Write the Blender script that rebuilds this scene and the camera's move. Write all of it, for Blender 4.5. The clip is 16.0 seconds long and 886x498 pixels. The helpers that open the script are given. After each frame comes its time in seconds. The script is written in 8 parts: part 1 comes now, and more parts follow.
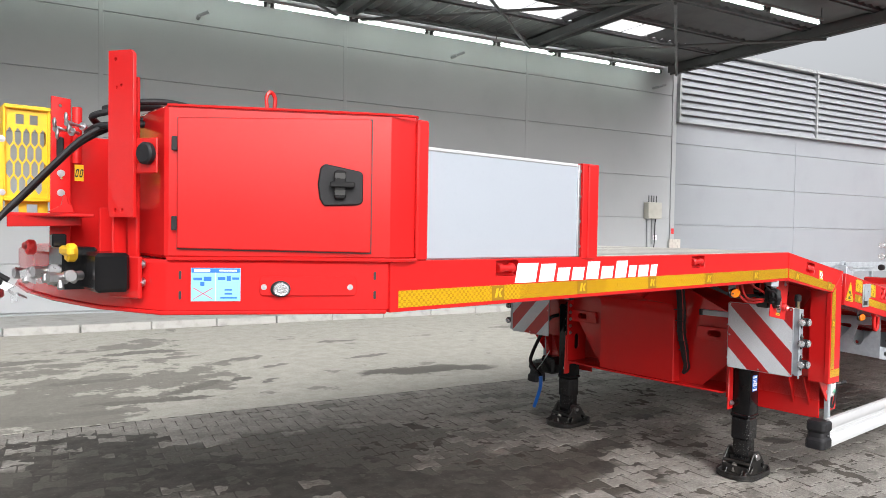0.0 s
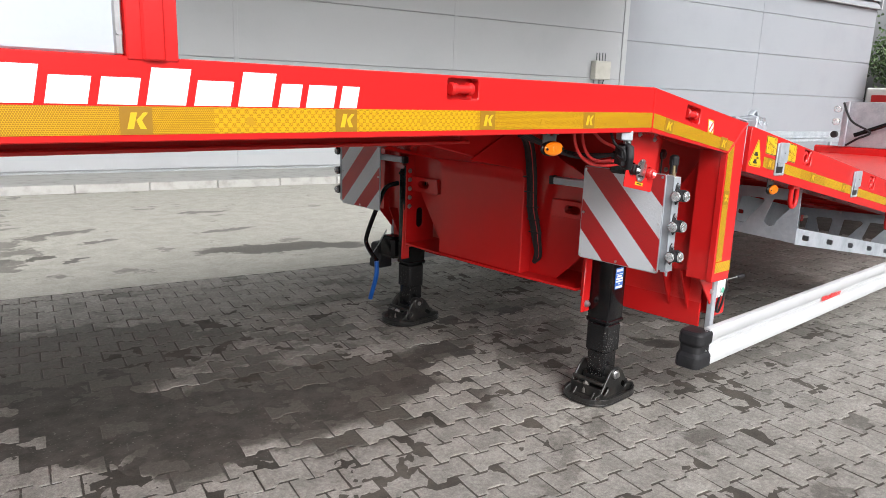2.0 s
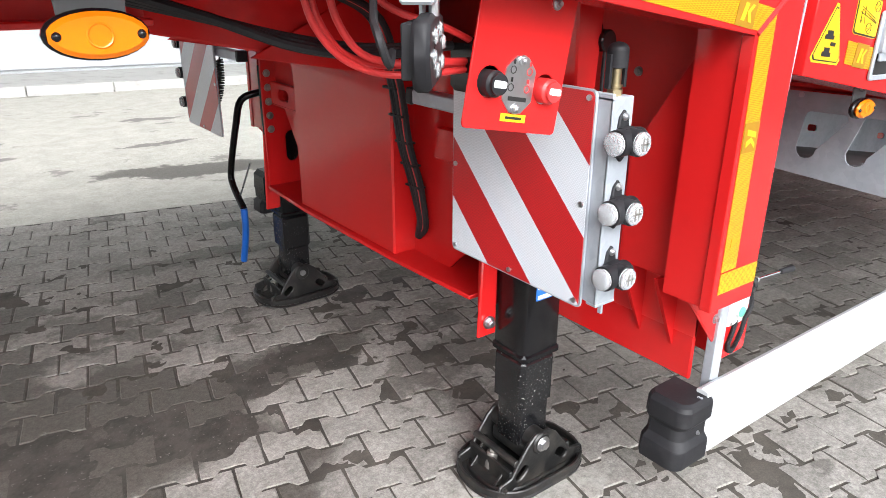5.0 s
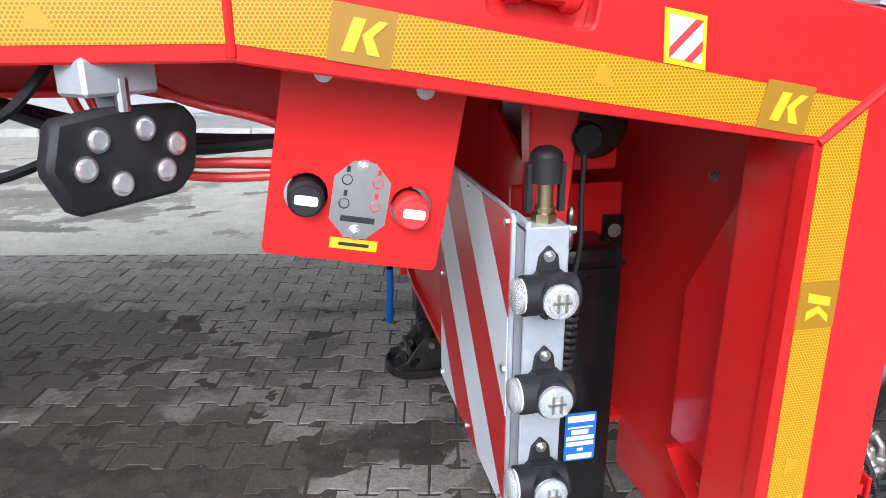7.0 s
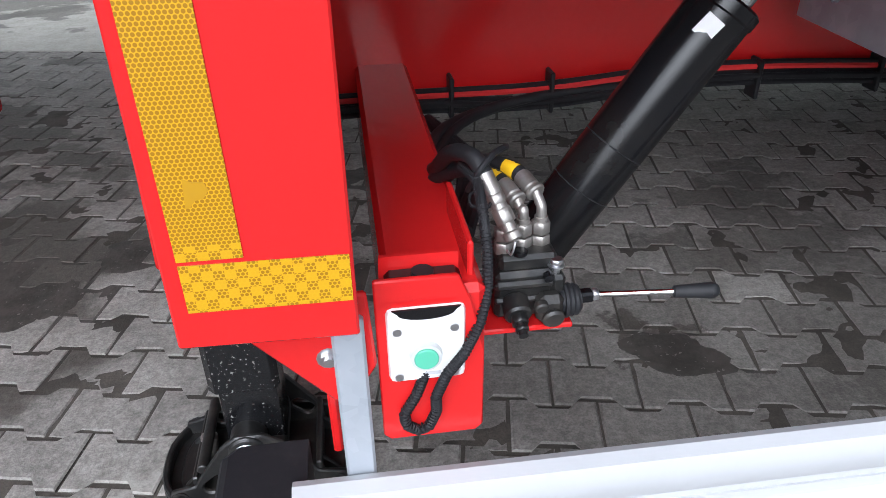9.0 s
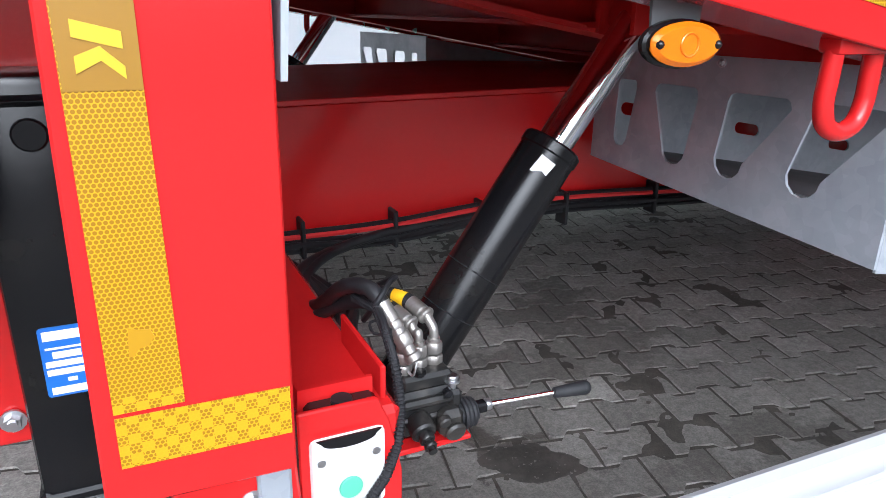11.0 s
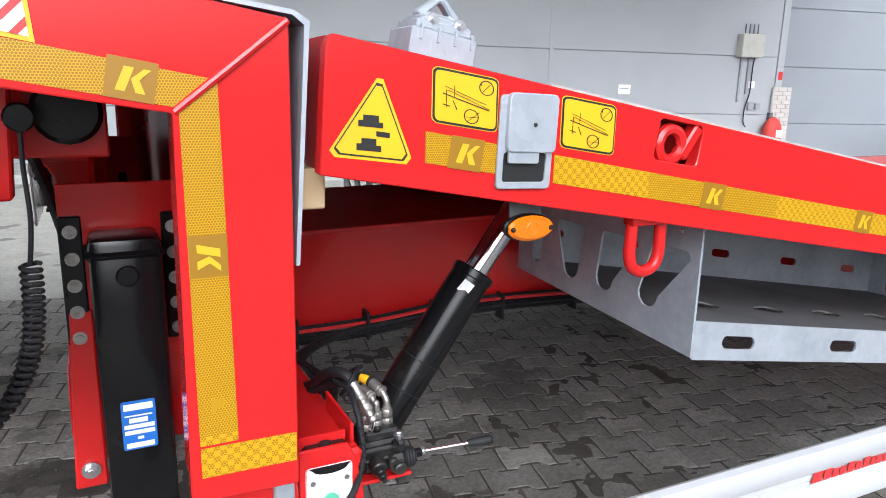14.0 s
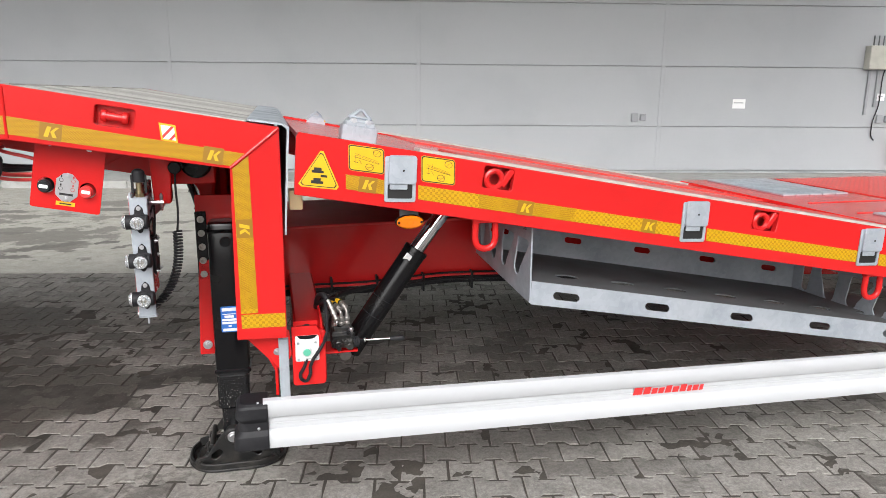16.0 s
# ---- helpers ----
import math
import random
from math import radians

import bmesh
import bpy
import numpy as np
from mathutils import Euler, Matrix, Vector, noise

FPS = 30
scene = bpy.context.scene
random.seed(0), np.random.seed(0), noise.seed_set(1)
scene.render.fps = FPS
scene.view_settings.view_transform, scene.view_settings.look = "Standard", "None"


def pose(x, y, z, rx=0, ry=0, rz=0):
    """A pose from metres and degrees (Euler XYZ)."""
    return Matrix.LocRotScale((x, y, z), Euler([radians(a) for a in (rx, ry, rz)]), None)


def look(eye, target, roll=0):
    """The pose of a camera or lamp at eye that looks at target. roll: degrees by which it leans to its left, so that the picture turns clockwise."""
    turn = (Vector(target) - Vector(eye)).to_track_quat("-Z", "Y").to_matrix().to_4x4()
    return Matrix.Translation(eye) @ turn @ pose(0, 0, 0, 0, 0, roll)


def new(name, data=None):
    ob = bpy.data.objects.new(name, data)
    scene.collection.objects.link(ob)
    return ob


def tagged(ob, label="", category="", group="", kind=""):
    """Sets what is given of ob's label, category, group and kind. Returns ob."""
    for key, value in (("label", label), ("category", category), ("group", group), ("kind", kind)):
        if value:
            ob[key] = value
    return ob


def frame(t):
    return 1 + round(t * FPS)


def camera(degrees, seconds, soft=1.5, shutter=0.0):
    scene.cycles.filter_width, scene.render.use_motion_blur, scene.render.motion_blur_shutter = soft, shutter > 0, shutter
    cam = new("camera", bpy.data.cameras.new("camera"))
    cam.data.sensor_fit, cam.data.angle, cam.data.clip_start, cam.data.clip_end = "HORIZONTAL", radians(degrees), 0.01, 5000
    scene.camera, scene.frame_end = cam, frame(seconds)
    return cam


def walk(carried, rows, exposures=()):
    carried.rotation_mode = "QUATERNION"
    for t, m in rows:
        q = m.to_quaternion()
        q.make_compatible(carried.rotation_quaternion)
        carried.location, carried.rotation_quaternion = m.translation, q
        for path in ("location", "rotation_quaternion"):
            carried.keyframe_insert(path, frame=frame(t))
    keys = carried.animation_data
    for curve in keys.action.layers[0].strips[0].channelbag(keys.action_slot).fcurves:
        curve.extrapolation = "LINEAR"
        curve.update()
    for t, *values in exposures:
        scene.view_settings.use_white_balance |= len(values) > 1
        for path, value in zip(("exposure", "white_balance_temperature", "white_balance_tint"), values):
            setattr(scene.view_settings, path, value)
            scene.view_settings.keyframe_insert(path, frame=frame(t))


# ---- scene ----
cam = camera(65.15, 16.0, 0.5)
# seconds, the eye and the point looked at in metres, the lean in degrees
PATH = [
    (0, (0.0827, 0.097, 1.6463), (1.3699, 1.6268, 1.5916), 0.94),
    (0.5, (0.5724, 0.0547, 1.6258), (1.827, 1.6052, 1.4784), 0.78),
    (1, (1.0642, 0.0733, 1.5718), (2.3324, 1.5997, 1.3224), 1.15),
    (1.5, (1.4683, 0.1971, 1.5316), (2.7599, 1.6905, 1.2125), 1.50),
    (2, (1.826, 0.4493, 1.4866), (3.1509, 1.886, 1.0618), 1.80),
    (2.5, (2.0197, 0.7388, 1.3856), (3.3825, 2.1164, 0.8908), 2.12),
    (3, (2.1915, 1.0048, 1.3429), (3.559, 2.3613, 0.8044), 2.01),
    (3.5, (2.4178, 1.1609, 1.2907), (3.7753, 2.5192, 0.7319), 1.49),
    (4, (2.7766, 1.2674, 1.2872), (4.0918, 2.6554, 0.7009), 0.86),
    (4.5, (3.1444, 1.1704, 1.3136), (4.378, 2.5874, 0.6277), 0.58),
    (5, (3.5146, 1.1252, 1.3877), (4.6313, 2.6167, 0.6608), 0.20),
    (5.2, (3.6493, 1.1483, 1.4014), (4.7291, 2.6651, 0.671), 0.13),
    (7.3, (4.3168, 1.1845, 1.4129), (4.6556, 3.0666, 0.8274), -0.42),
    (7.5, (4.3854, 1.1475, 1.371), (4.7125, 3.0324, 0.7876), -0.67),
    (8, (4.5995, 1.1153, 1.2545), (4.8829, 2.9745, 0.5739), -0.63),
    (8.5, (4.866, 1.2572, 1.1396), (5.1143, 3.0247, 0.2372), -0.93),
    (9, (4.9791, 1.3402, 1.1049), (5.2154, 3.0403, 0.0784), -0.93),
    (9.5, (4.9851, 1.3613, 1.0976), (5.2683, 3.0251, 0.0245), -0.76),
    (10, (4.9534, 1.3447, 1.134), (5.3726, 2.9715, 0.0487), -0.67),
    (10.2, (4.9315, 1.3394, 1.1411), (5.4934, 2.9822, 0.1483), -0.37),
    (12.3, (4.7943, 1.267, 1.0803), (5.6751, 2.974, 0.5235), 1.39),
    (12.5, (4.7934, 1.2679, 1.0804), (5.6744, 2.9756, 0.526), 1.34),
    (13, (4.7975, 1.2581, 1.083), (5.6914, 2.963, 0.5407), 1.50),
    (13.5, (4.7862, 1.1878, 1.1488), (5.6773, 2.8938, 0.6053), 1.45),
    (14, (4.7178, 0.8594, 1.3285), (5.5918, 2.6013, 0.8794), 1.25),
    (14.5, (4.6595, 0.4888, 1.4434), (5.5114, 2.2516, 1.035), 1.22),
    (15, (4.6689, 0.126, 1.4635), (5.4119, 1.9372, 1.0541), 1.05),
    (15.5, (4.7393, -0.1717, 1.4824), (5.3281, 1.6921, 1.0586), 0.82),
    (16, (4.9484, -0.4824, 1.5293), (5.416, 1.4127, 1.0937), 0.42),
]
EXPOSURES = [(0.0, 0.74, 6420, 10), (1.0, 0.43, 6370, 10), (1.5, 0.47, 6370, 10), (2.0, 0.75, 6370, 10), (2.5, 1.08, 6370, 10), (3.0, 1.02, 6370, 10), (3.5, 1.45, 6320, 10), (4.0, 1.61, 6270, 10), (5.0, 1.43, 6220, 10), (7.5, 0.99, 5740, 10), (8.0, 1.12, 5690, 10), (9.0, 0.67, 5740, 10), (10.0, 0.72, 5740, 10), (12.5, 1.3, 5540, 10), (13.5, 1.07, 5670, 10), (14.5, 0.52, 6120, 10), (16.0, 0.55, 6370, 10)]
walk(cam, [(t, look(eye, target, roll)) for t, eye, target, roll in PATH], EXPOSURES)

# ---- world and light: a bright overcast sky, an open yard beside a hall ----
world = bpy.data.worlds.new("overcast_sky")
scene.world = world
world.use_nodes = True
wn, wl = world.node_tree.nodes, world.node_tree.links
sky = wn.new("ShaderNodeTexSky")
sky.sky_type, sky.sun_disc = "NISHITA", False
sky.sun_elevation, sky.sun_rotation = radians(36), radians(198)
sky.air_density, sky.dust_density, sky.ozone_density = 1.0, 8.0, 1.0
grey = wn.new("ShaderNodeHueSaturation")
grey.inputs["Saturation"].default_value = 0.16
wl.new(sky.outputs[0], grey.inputs["Color"])
wl.new(grey.outputs[0], wn["Background"].inputs[0])
wn["Background"].inputs[1].default_value = 0.15
sun = new("sun", bpy.data.lights.new("sun", "SUN"))
sun.data.energy, sun.data.angle, sun.data.color = 0.3, radians(60), (1.0, 0.99, 0.97)
sun.matrix_world = look((0, 0, 0), (0.25, 0.77, -0.588))


# ---- materials ----
def material(name, colour, rough=0.5, metal=0.0, coat=0.0):
    m = bpy.data.materials.new(name)
    m.use_nodes = True
    b = m.node_tree.nodes["Principled BSDF"]
    b.inputs["Base Color"].default_value = (*colour, 1)
    b.inputs["Roughness"].default_value = rough
    b.inputs["Metallic"].default_value = metal
    b.inputs["Coat Weight"].default_value = coat
    b.inputs["Coat Roughness"].default_value = 0.08
    return m


def nodes_of(m):
    t = m.node_tree
    return t.nodes, t.links, t.nodes["Principled BSDF"]


def noise_tex(m, scale, detail=4.0, rough=0.55, stretch=(1, 1, 1)):
    n, l, b = nodes_of(m)
    c = n.new("ShaderNodeNewGeometry")
    mp = n.new("ShaderNodeMapping")
    mp.inputs["Scale"].default_value = stretch
    l.new(c.outputs["Position"], mp.inputs[0])
    t = n.new("ShaderNodeTexNoise")
    t.inputs["Scale"].default_value, t.inputs["Detail"].default_value, t.inputs["Roughness"].default_value = scale, detail, rough
    l.new(mp.outputs[0], t.inputs["Vector"])
    return t.outputs["Fac"]


def ramp(m, fac, stops):
    n, l, b = nodes_of(m)
    r = n.new("ShaderNodeValToRGB")
    e = r.color_ramp.elements
    e[0].position, e[0].color = stops[0][0], (*stops[0][1], 1)
    e[1].position, e[1].color = stops[-1][0], (*stops[-1][1], 1)
    for p, c in stops[1:-1]:
        x = e.new(p)
        x.color = (*c, 1)
    l.new(fac, r.inputs[0])
    return r.outputs[0]


def mix(m, fac, a, b_, blend="MIX"):
    n, l, b = nodes_of(m)
    x = n.new("ShaderNodeMix")
    x.data_type, x.blend_type = "RGBA", blend
    for sock, v in ((x.inputs[0], fac), (x.inputs[6], a), (x.inputs[7], b_)):
        if isinstance(v, (int, float)):
            sock.default_value = v
        elif isinstance(v, tuple):
            sock.default_value = (*v, 1)
        else:
            l.new(v, sock)
    return x.outputs[2]


def mathn(m, op, a, b_=0.0, c_=0.0):
    n, l, b = nodes_of(m)
    x = n.new("ShaderNodeMath")
    x.operation = op
    for sock, v in zip(x.inputs, (a, b_, c_)):
        if isinstance(v, (int, float)):
            sock.default_value = v
        else:
            l.new(v, sock)
    return x.outputs[0]


def smooth(m, v, lo, hi):
    """0 at lo, 1 at hi, softly."""
    n, l, b = nodes_of(m)
    x = n.new("ShaderNodeMapRange")
    x.interpolation_type = "SMOOTHSTEP"
    l.new(v, x.inputs[0])
    x.inputs[1].default_value, x.inputs[2].default_value = lo, hi
    return x.outputs[0]


def bump(m, height, strength, distance=0.01):
    n, l, b = nodes_of(m)
    x = n.new("ShaderNodeBump")
    x.inputs["Strength"].default_value, x.inputs["Distance"].default_value = strength, distance
    l.new(height, x.inputs["Height"])
    l.new(x.outputs[0], b.inputs["Normal"])


def put(m, sock, value):
    n, l, b = nodes_of(m)
    l.new(value, b.inputs[sock])


def grime(m, colour, dark, scale=6.0, amount=0.25, rough=(0.2, 0.45), relief=0.0, fine=90.0):
    """Uneven colour at two scales, uneven gloss, and a fine relief."""
    big, small = noise_tex(m, scale), noise_tex(m, fine, 3.0)
    f = mathn(m, "ADD", mathn(m, "MULTIPLY", smooth(m, big, 0.45, 0.75), amount), mathn(m, "MULTIPLY", smooth(m, small, 0.5, 0.8), amount * 0.35))
    put(m, "Base Color", mix(m, f, colour, dark))
    put(m, "Roughness", mathn(m, "MULTIPLY_ADD", big, rough[1] - rough[0], rough[0]))
    if relief:
        bump(m, small, relief, 0.002)
    return m


RED = grime(material("red_paint", (0.58, 0.008, 0.004), 0.3, 0, 0.15), (0.54, 0.0135, 0.0135), (0.45, 0.0105, 0.0105), 3.0, 0.35, (0.10, 0.28), 0.06, 160)
RED.node_tree.nodes["Principled BSDF"].inputs["Specular IOR Level"].default_value = 0.35
RED_DUSTY = grime(material("red_paint_dusty", (0.5, 0.012, 0.010), 0.45), (0.58, 0.014, 0.012), (0.42, 0.022, 0.016), 4.0, 0.5, (0.35, 0.6), 0.1, 120)
BLACK = grime(material("black_paint", (0.008, 0.008, 0.009), 0.35), (0.006, 0.006, 0.007), (0.012, 0.011, 0.010), 9.0, 0.7, (0.10, 0.30), 0.06)
BLACK.node_tree.nodes["Principled BSDF"].inputs["Specular IOR Level"].default_value = 0.3
RUBBER = grime(material("black_rubber", (0.012, 0.012, 0.014), 0.6), (0.011, 0.011, 0.013), (0.028, 0.028, 0.03), 14.0, 0.6, (0.45, 0.7), 0.15)
RUBBER.node_tree.nodes["Principled BSDF"].inputs["Specular IOR Level"].default_value = 0.3
CAST = grime(material("greasy_black_casting", (0.014, 0.013, 0.012), 0.5), (0.009, 0.009, 0.009), (0.040, 0.035, 0.030), 18.0, 0.8, (0.22, 0.6), 0.5, 70)
GREASY = grime(material("black_paint_with_grease_specks", (0.008, 0.008, 0.009), 0.3), (0.007, 0.007, 0.008), (0.013, 0.012, 0.011), 9.0, 0.7, (0.12, 0.32), 0.06)
put(GREASY, "Base Color", mix(GREASY, mathn(GREASY, "MULTIPLY", mathn(GREASY, "MULTIPLY", smooth(GREASY, noise_tex(GREASY, 150.0, 2.0, 0.6), 0.64, 0.69), smooth(GREASY, noise_tex(GREASY, 9.0, 3.0), 0.42, 0.6)), 0.7), (0.008, 0.008, 0.009), (0.34, 0.33, 0.30)))
STEEL = grime(material("bright_steel", (0.55, 0.55, 0.56), 0.3, 1.0), (0.58, 0.58, 0.60), (0.34, 0.33, 0.32), 20.0, 0.5, (0.2, 0.42))
DULL = grime(material("dull_plated_steel", (0.30, 0.28, 0.26), 0.4, 0.8), (0.34, 0.32, 0.30), (0.16, 0.14, 0.12), 30.0, 0.7, (0.3, 0.55))
CHROME = material("chrome", (0.78, 0.78, 0.8), 0.08, 1.0)
ALU = grime(material("white_aluminium", (0.47, 0.48, 0.49), 0.35), (0.47, 0.48, 0.495), (0.40, 0.41, 0.42), 3.0, 0.35, (0.25, 0.45))
BARE = grime(material("bare_aluminium", (0.55, 0.56, 0.57), 0.3, 1.0), (0.52, 0.53, 0.54), (0.36, 0.36, 0.37), 12.0, 0.5, (0.18, 0.34))
COLLAR = material("pale_grey_plastic", (0.48, 0.50, 0.50), 0.3)
BOARD = grime(material("anodised_board", (0.46, 0.50, 0.56), 0.3, 0.35), (0.45, 0.49, 0.55), (0.39, 0.43, 0.49), 2.0, 0.5, (0.28, 0.45))
WHITE = grime(material("white_plastic", (0.7, 0.7, 0.69), 0.35), (0.70, 0.70, 0.69), (0.55, 0.54, 0.52), 20.0, 0.3, (0.3, 0.5))
GREEN = material("green_plastic", (0.10, 0.42, 0.28), 0.35)
BLUE = material("blue_plastic", (0.01, 0.10, 0.42), 0.35)
YELLOW = grime(material("yellow_sticker", (0.80, 0.50, 0.01), 0.35), (0.68, 0.40, 0.008), (0.58, 0.34, 0.010), 12.0, 0.4, (0.25, 0.4))
YELLOW_PAINT = grime(material("yellow_paint", (0.75, 0.44, 0.01), 0.4), (0.76, 0.45, 0.012), (0.5, 0.28, 0.02), 12.0, 0.5, (0.3, 0.5))
STICKER_BLUE = material("pale_blue_sticker", (0.24, 0.50, 0.66), 0.35)
DARKBLUE = material("blue_sticker", (0.02, 0.14, 0.52), 0.3)
INK = material("black_ink", (0.015, 0.015, 0.015), 0.4)
INK_RED = material("red_ink", (0.60, 0.03, 0.03), 0.4)
INK_WHITE = material("white_film", (0.82, 0.82, 0.82), 0.35)
TAPE_MARK = material("brown_tape_print", (0.26, 0.13, 0.005), 0.4)
TAPE_PALE = material("pale_tape_print", (0.58, 0.37, 0.010), 0.4)
TAPE_FAINT = material("faint_tape_print", (0.40, 0.215, 0.003), 0.4)
SILVER = material("silvered_reflector", (0.88, 0.89, 0.90), 0.3)
BRASS = material("brass", (0.36, 0.30, 0.18), 0.35, 1.0)


def honeycomb(name, a, b_, size, coords, rough=0.3, block=0.0):
    """Retroreflective film: hexagon cells of colour a, `size` metres across, ruled with b_, in the plane of the two world axes `coords`."""
    m = material(name, a, rough, 0, 0.08)
    n, l, b = nodes_of(m)
    g = n.new("ShaderNodeNewGeometry")
    s = n.new("ShaderNodeSeparateXYZ")
    l.new(g.outputs["Position"], s.inputs[0])
    u, v = (mathn(m, "DIVIDE", s.outputs[i], size) for i in coords)
    d = []
    for off in (0.0, 0.5):
        fu = mathn(m, "SUBTRACT", mathn(m, "FRACT", mathn(m, "ADD", u, off)), 0.5)
        fv = mathn(m, "MULTIPLY", mathn(m, "SUBTRACT", mathn(m, "FRACT", mathn(m, "ADD", mathn(m, "DIVIDE", v, 1.732), off)), 0.5), 1.732)
        d.append(mathn(m, "SQRT", mathn(m, "ADD", mathn(m, "POWER", fu, 2.0), mathn(m, "POWER", fv, 2.0))))
    near = mathn(m, "MINIMUM", *d)
    line = smooth(m, near, 0.36, 0.44)
    if block:
        # stretches where the film's retroreflection is painted in as a chequer of brighter blocks
        x, z = s.outputs[coords[0]], s.outputs[coords[1]]
        row = mathn(m, "FLOOR", mathn(m, "DIVIDE", z, block))
        odd = mathn(m, "MULTIPLY", mathn(m, "FRACT", mathn(m, "MULTIPLY", row, 0.5)), 1.0)
        cell = mathn(m, "FRACT", mathn(m, "ADD", mathn(m, "DIVIDE", x, block * 2.0), odd))
        span = lambda lo, hi: mathn(m, "MULTIPLY", mathn(m, "GREATER_THAN", x, lo), mathn(m, "LESS_THAN", x, hi))
        low = mathn(m, "MULTIPLY", mathn(m, "LESS_THAN", z, 0.81), mathn(m, "LESS_THAN", x, 5.0))
        where = mathn(m, "MAXIMUM", mathn(m, "MAXIMUM", span(0.0, 1.95), span(2.47, 3.25)), mathn(m, "MAXIMUM", mathn(m, "MAXIMUM", span(5.43, 5.66), span(6.03, 9.0)), low))
        lit = mathn(m, "MULTIPLY", mathn(m, "GREATER_THAN", cell, 0.5), where)
        line = mathn(m, "MAXIMUM", line, mathn(m, "MULTIPLY", lit, 0.9))
    put(m, "Base Color", mix(m, line, a, b_))
    return m


TAPE = honeycomb("yellow_reflective_tape", (0.26, 0.122, 0.001), (0.52, 0.295, 0.003), 0.0042, (0, 2), 0.3, 0.0098)
STRIPE_WHITE = honeycomb("white_reflective_film", (0.62, 0.655, 0.70), (0.49, 0.52, 0.56), 0.004, (1, 2))
STRIPE_RED = honeycomb("red_reflective_film", (0.46, 0.011, 0.014), (0.33, 0.009, 0.011), 0.004, (1, 2))


def galvanised():
    m = material("galvanised_steel", (0.5, 0.52, 0.54), 0.45, 0.35)
    n, l, b = nodes_of(m)
    v = n.new("ShaderNodeTexVoronoi")
    v.inputs["Scale"].default_value = 55.0
    g = n.new("ShaderNodeNewGeometry")
    l.new(g.outputs["Position"], v.inputs["Vector"])
    sep = n.new("ShaderNodeSeparateColor")
    l.new(v.outputs["Color"], sep.inputs[0])
    spangle = mathn(m, "MULTIPLY", sep.outputs[0], 0.25)
    cloud = smooth(m, noise_tex(m, 5.0), 0.35, 0.7)
    f = mathn(m, "ADD", spangle, mathn(m, "MULTIPLY", cloud, 0.6))
    put(m, "Base Color", mix(m, f, (0.43, 0.46, 0.50), (0.27, 0.30, 0.335)))
    put(m, "Roughness", mathn(m, "MULTIPLY_ADD", cloud, 0.2, 0.36))
    return m


GALV = galvanised()


def clear(name, colour, rough=0.05):
    m = material(name, colour, rough)
    b = m.node_tree.nodes["Principled BSDF"]
    b.inputs["Transmission Weight"].default_value = 0.75
    b.inputs["IOR"].default_value = 1.45
    return m


LENS = clear("clear_lens", (0.84, 0.86, 0.88), 0.08)
LENS.node_tree.nodes["Principled BSDF"].inputs["Transmission Weight"].default_value = 0.74
AMBER = clear("amber_lens", (0.85, 0.20, 0.003), 0.12)
AMBER.node_tree.nodes["Principled BSDF"].inputs["Transmission Weight"].default_value = 0.25


def wood_deck():
    """Weathered planks: long grain, and each plank a tone of its own."""
    m = material("weathered_planks", (0.45, 0.43, 0.40), 0.7)
    n, l, b = nodes_of(m)
    f = noise_tex(m, 12.0, 6.0, 0.6, (1.2, 14, 14))
    col = ramp(m, f, [(0.25, (0.22, 0.205, 0.185)), (0.5, (0.36, 0.345, 0.32)), (0.75, (0.50, 0.485, 0.46))])
    oi = n.new("ShaderNodeObjectInfo")
    tone = mathn(m, "MULTIPLY_ADD", oi.outputs["Random"], 0.6, 0.65)
    cmb = n.new("ShaderNodeCombineColor")
    for k in range(3):
        l.new(tone, cmb.inputs[k])
    put(m, "Base Color", mix(m, 1.0, col, cmb.outputs[0], "MULTIPLY"))
    bump(m, f, 0.5, 0.003)
    return m


PLANK = wood_deck()
# tread plate: raised lozenges in red paint
TREAD = material("red_tread_plate", (0.62, 0.02, 0.016), 0.4, 0, 0.2)
_n, _l = nodes_of(TREAD)[:2]
_g = _n.new("ShaderNodeNewGeometry")
_mp = _n.new("ShaderNodeMapping")
_mp.inputs["Rotation"].default_value = (0, 0, radians(45))
_l.new(_g.outputs["Position"], _mp.inputs[0])
_ck = _n.new("ShaderNodeTexVoronoi")
_ck.inputs["Scale"].default_value, _ck.inputs["Randomness"].default_value = 32.0, 0.0
_l.new(_mp.outputs[0], _ck.inputs["Vector"])
_h = smooth(TREAD, _ck.outputs["Distance"], 0.45, 0.3)
put(TREAD, "Base Color", mix(TREAD, _h, (0.55, 0.03, 0.025), (0.70, 0.045, 0.035)))
bump(TREAD, _h, 0.7, 0.004)
# the hall's metal-faced panels
WALL = grime(material("grey_wall_panel", (0.43, 0.44, 0.46), 0.5), (0.375, 0.385, 0.40), (0.33, 0.34, 0.355), 0.9, 0.5, (0.4, 0.6), 0.04, 25)
WALL_FAR = grime(material("blue_grey_wall_panel", (0.24, 0.25, 0.27), 0.5), (0.25, 0.262, 0.285), (0.215, 0.227, 0.25), 0.9, 0.5, (0.4, 0.6), 0.04, 25)
WALL_TRIM = grime(material("grey_wall_trim", (0.30, 0.31, 0.32), 0.5), (0.31, 0.32, 0.33), (0.22, 0.23, 0.24), 2.0, 0.5, (0.4, 0.6))
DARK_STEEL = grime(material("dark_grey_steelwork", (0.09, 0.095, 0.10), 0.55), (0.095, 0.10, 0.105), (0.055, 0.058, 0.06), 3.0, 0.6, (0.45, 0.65))
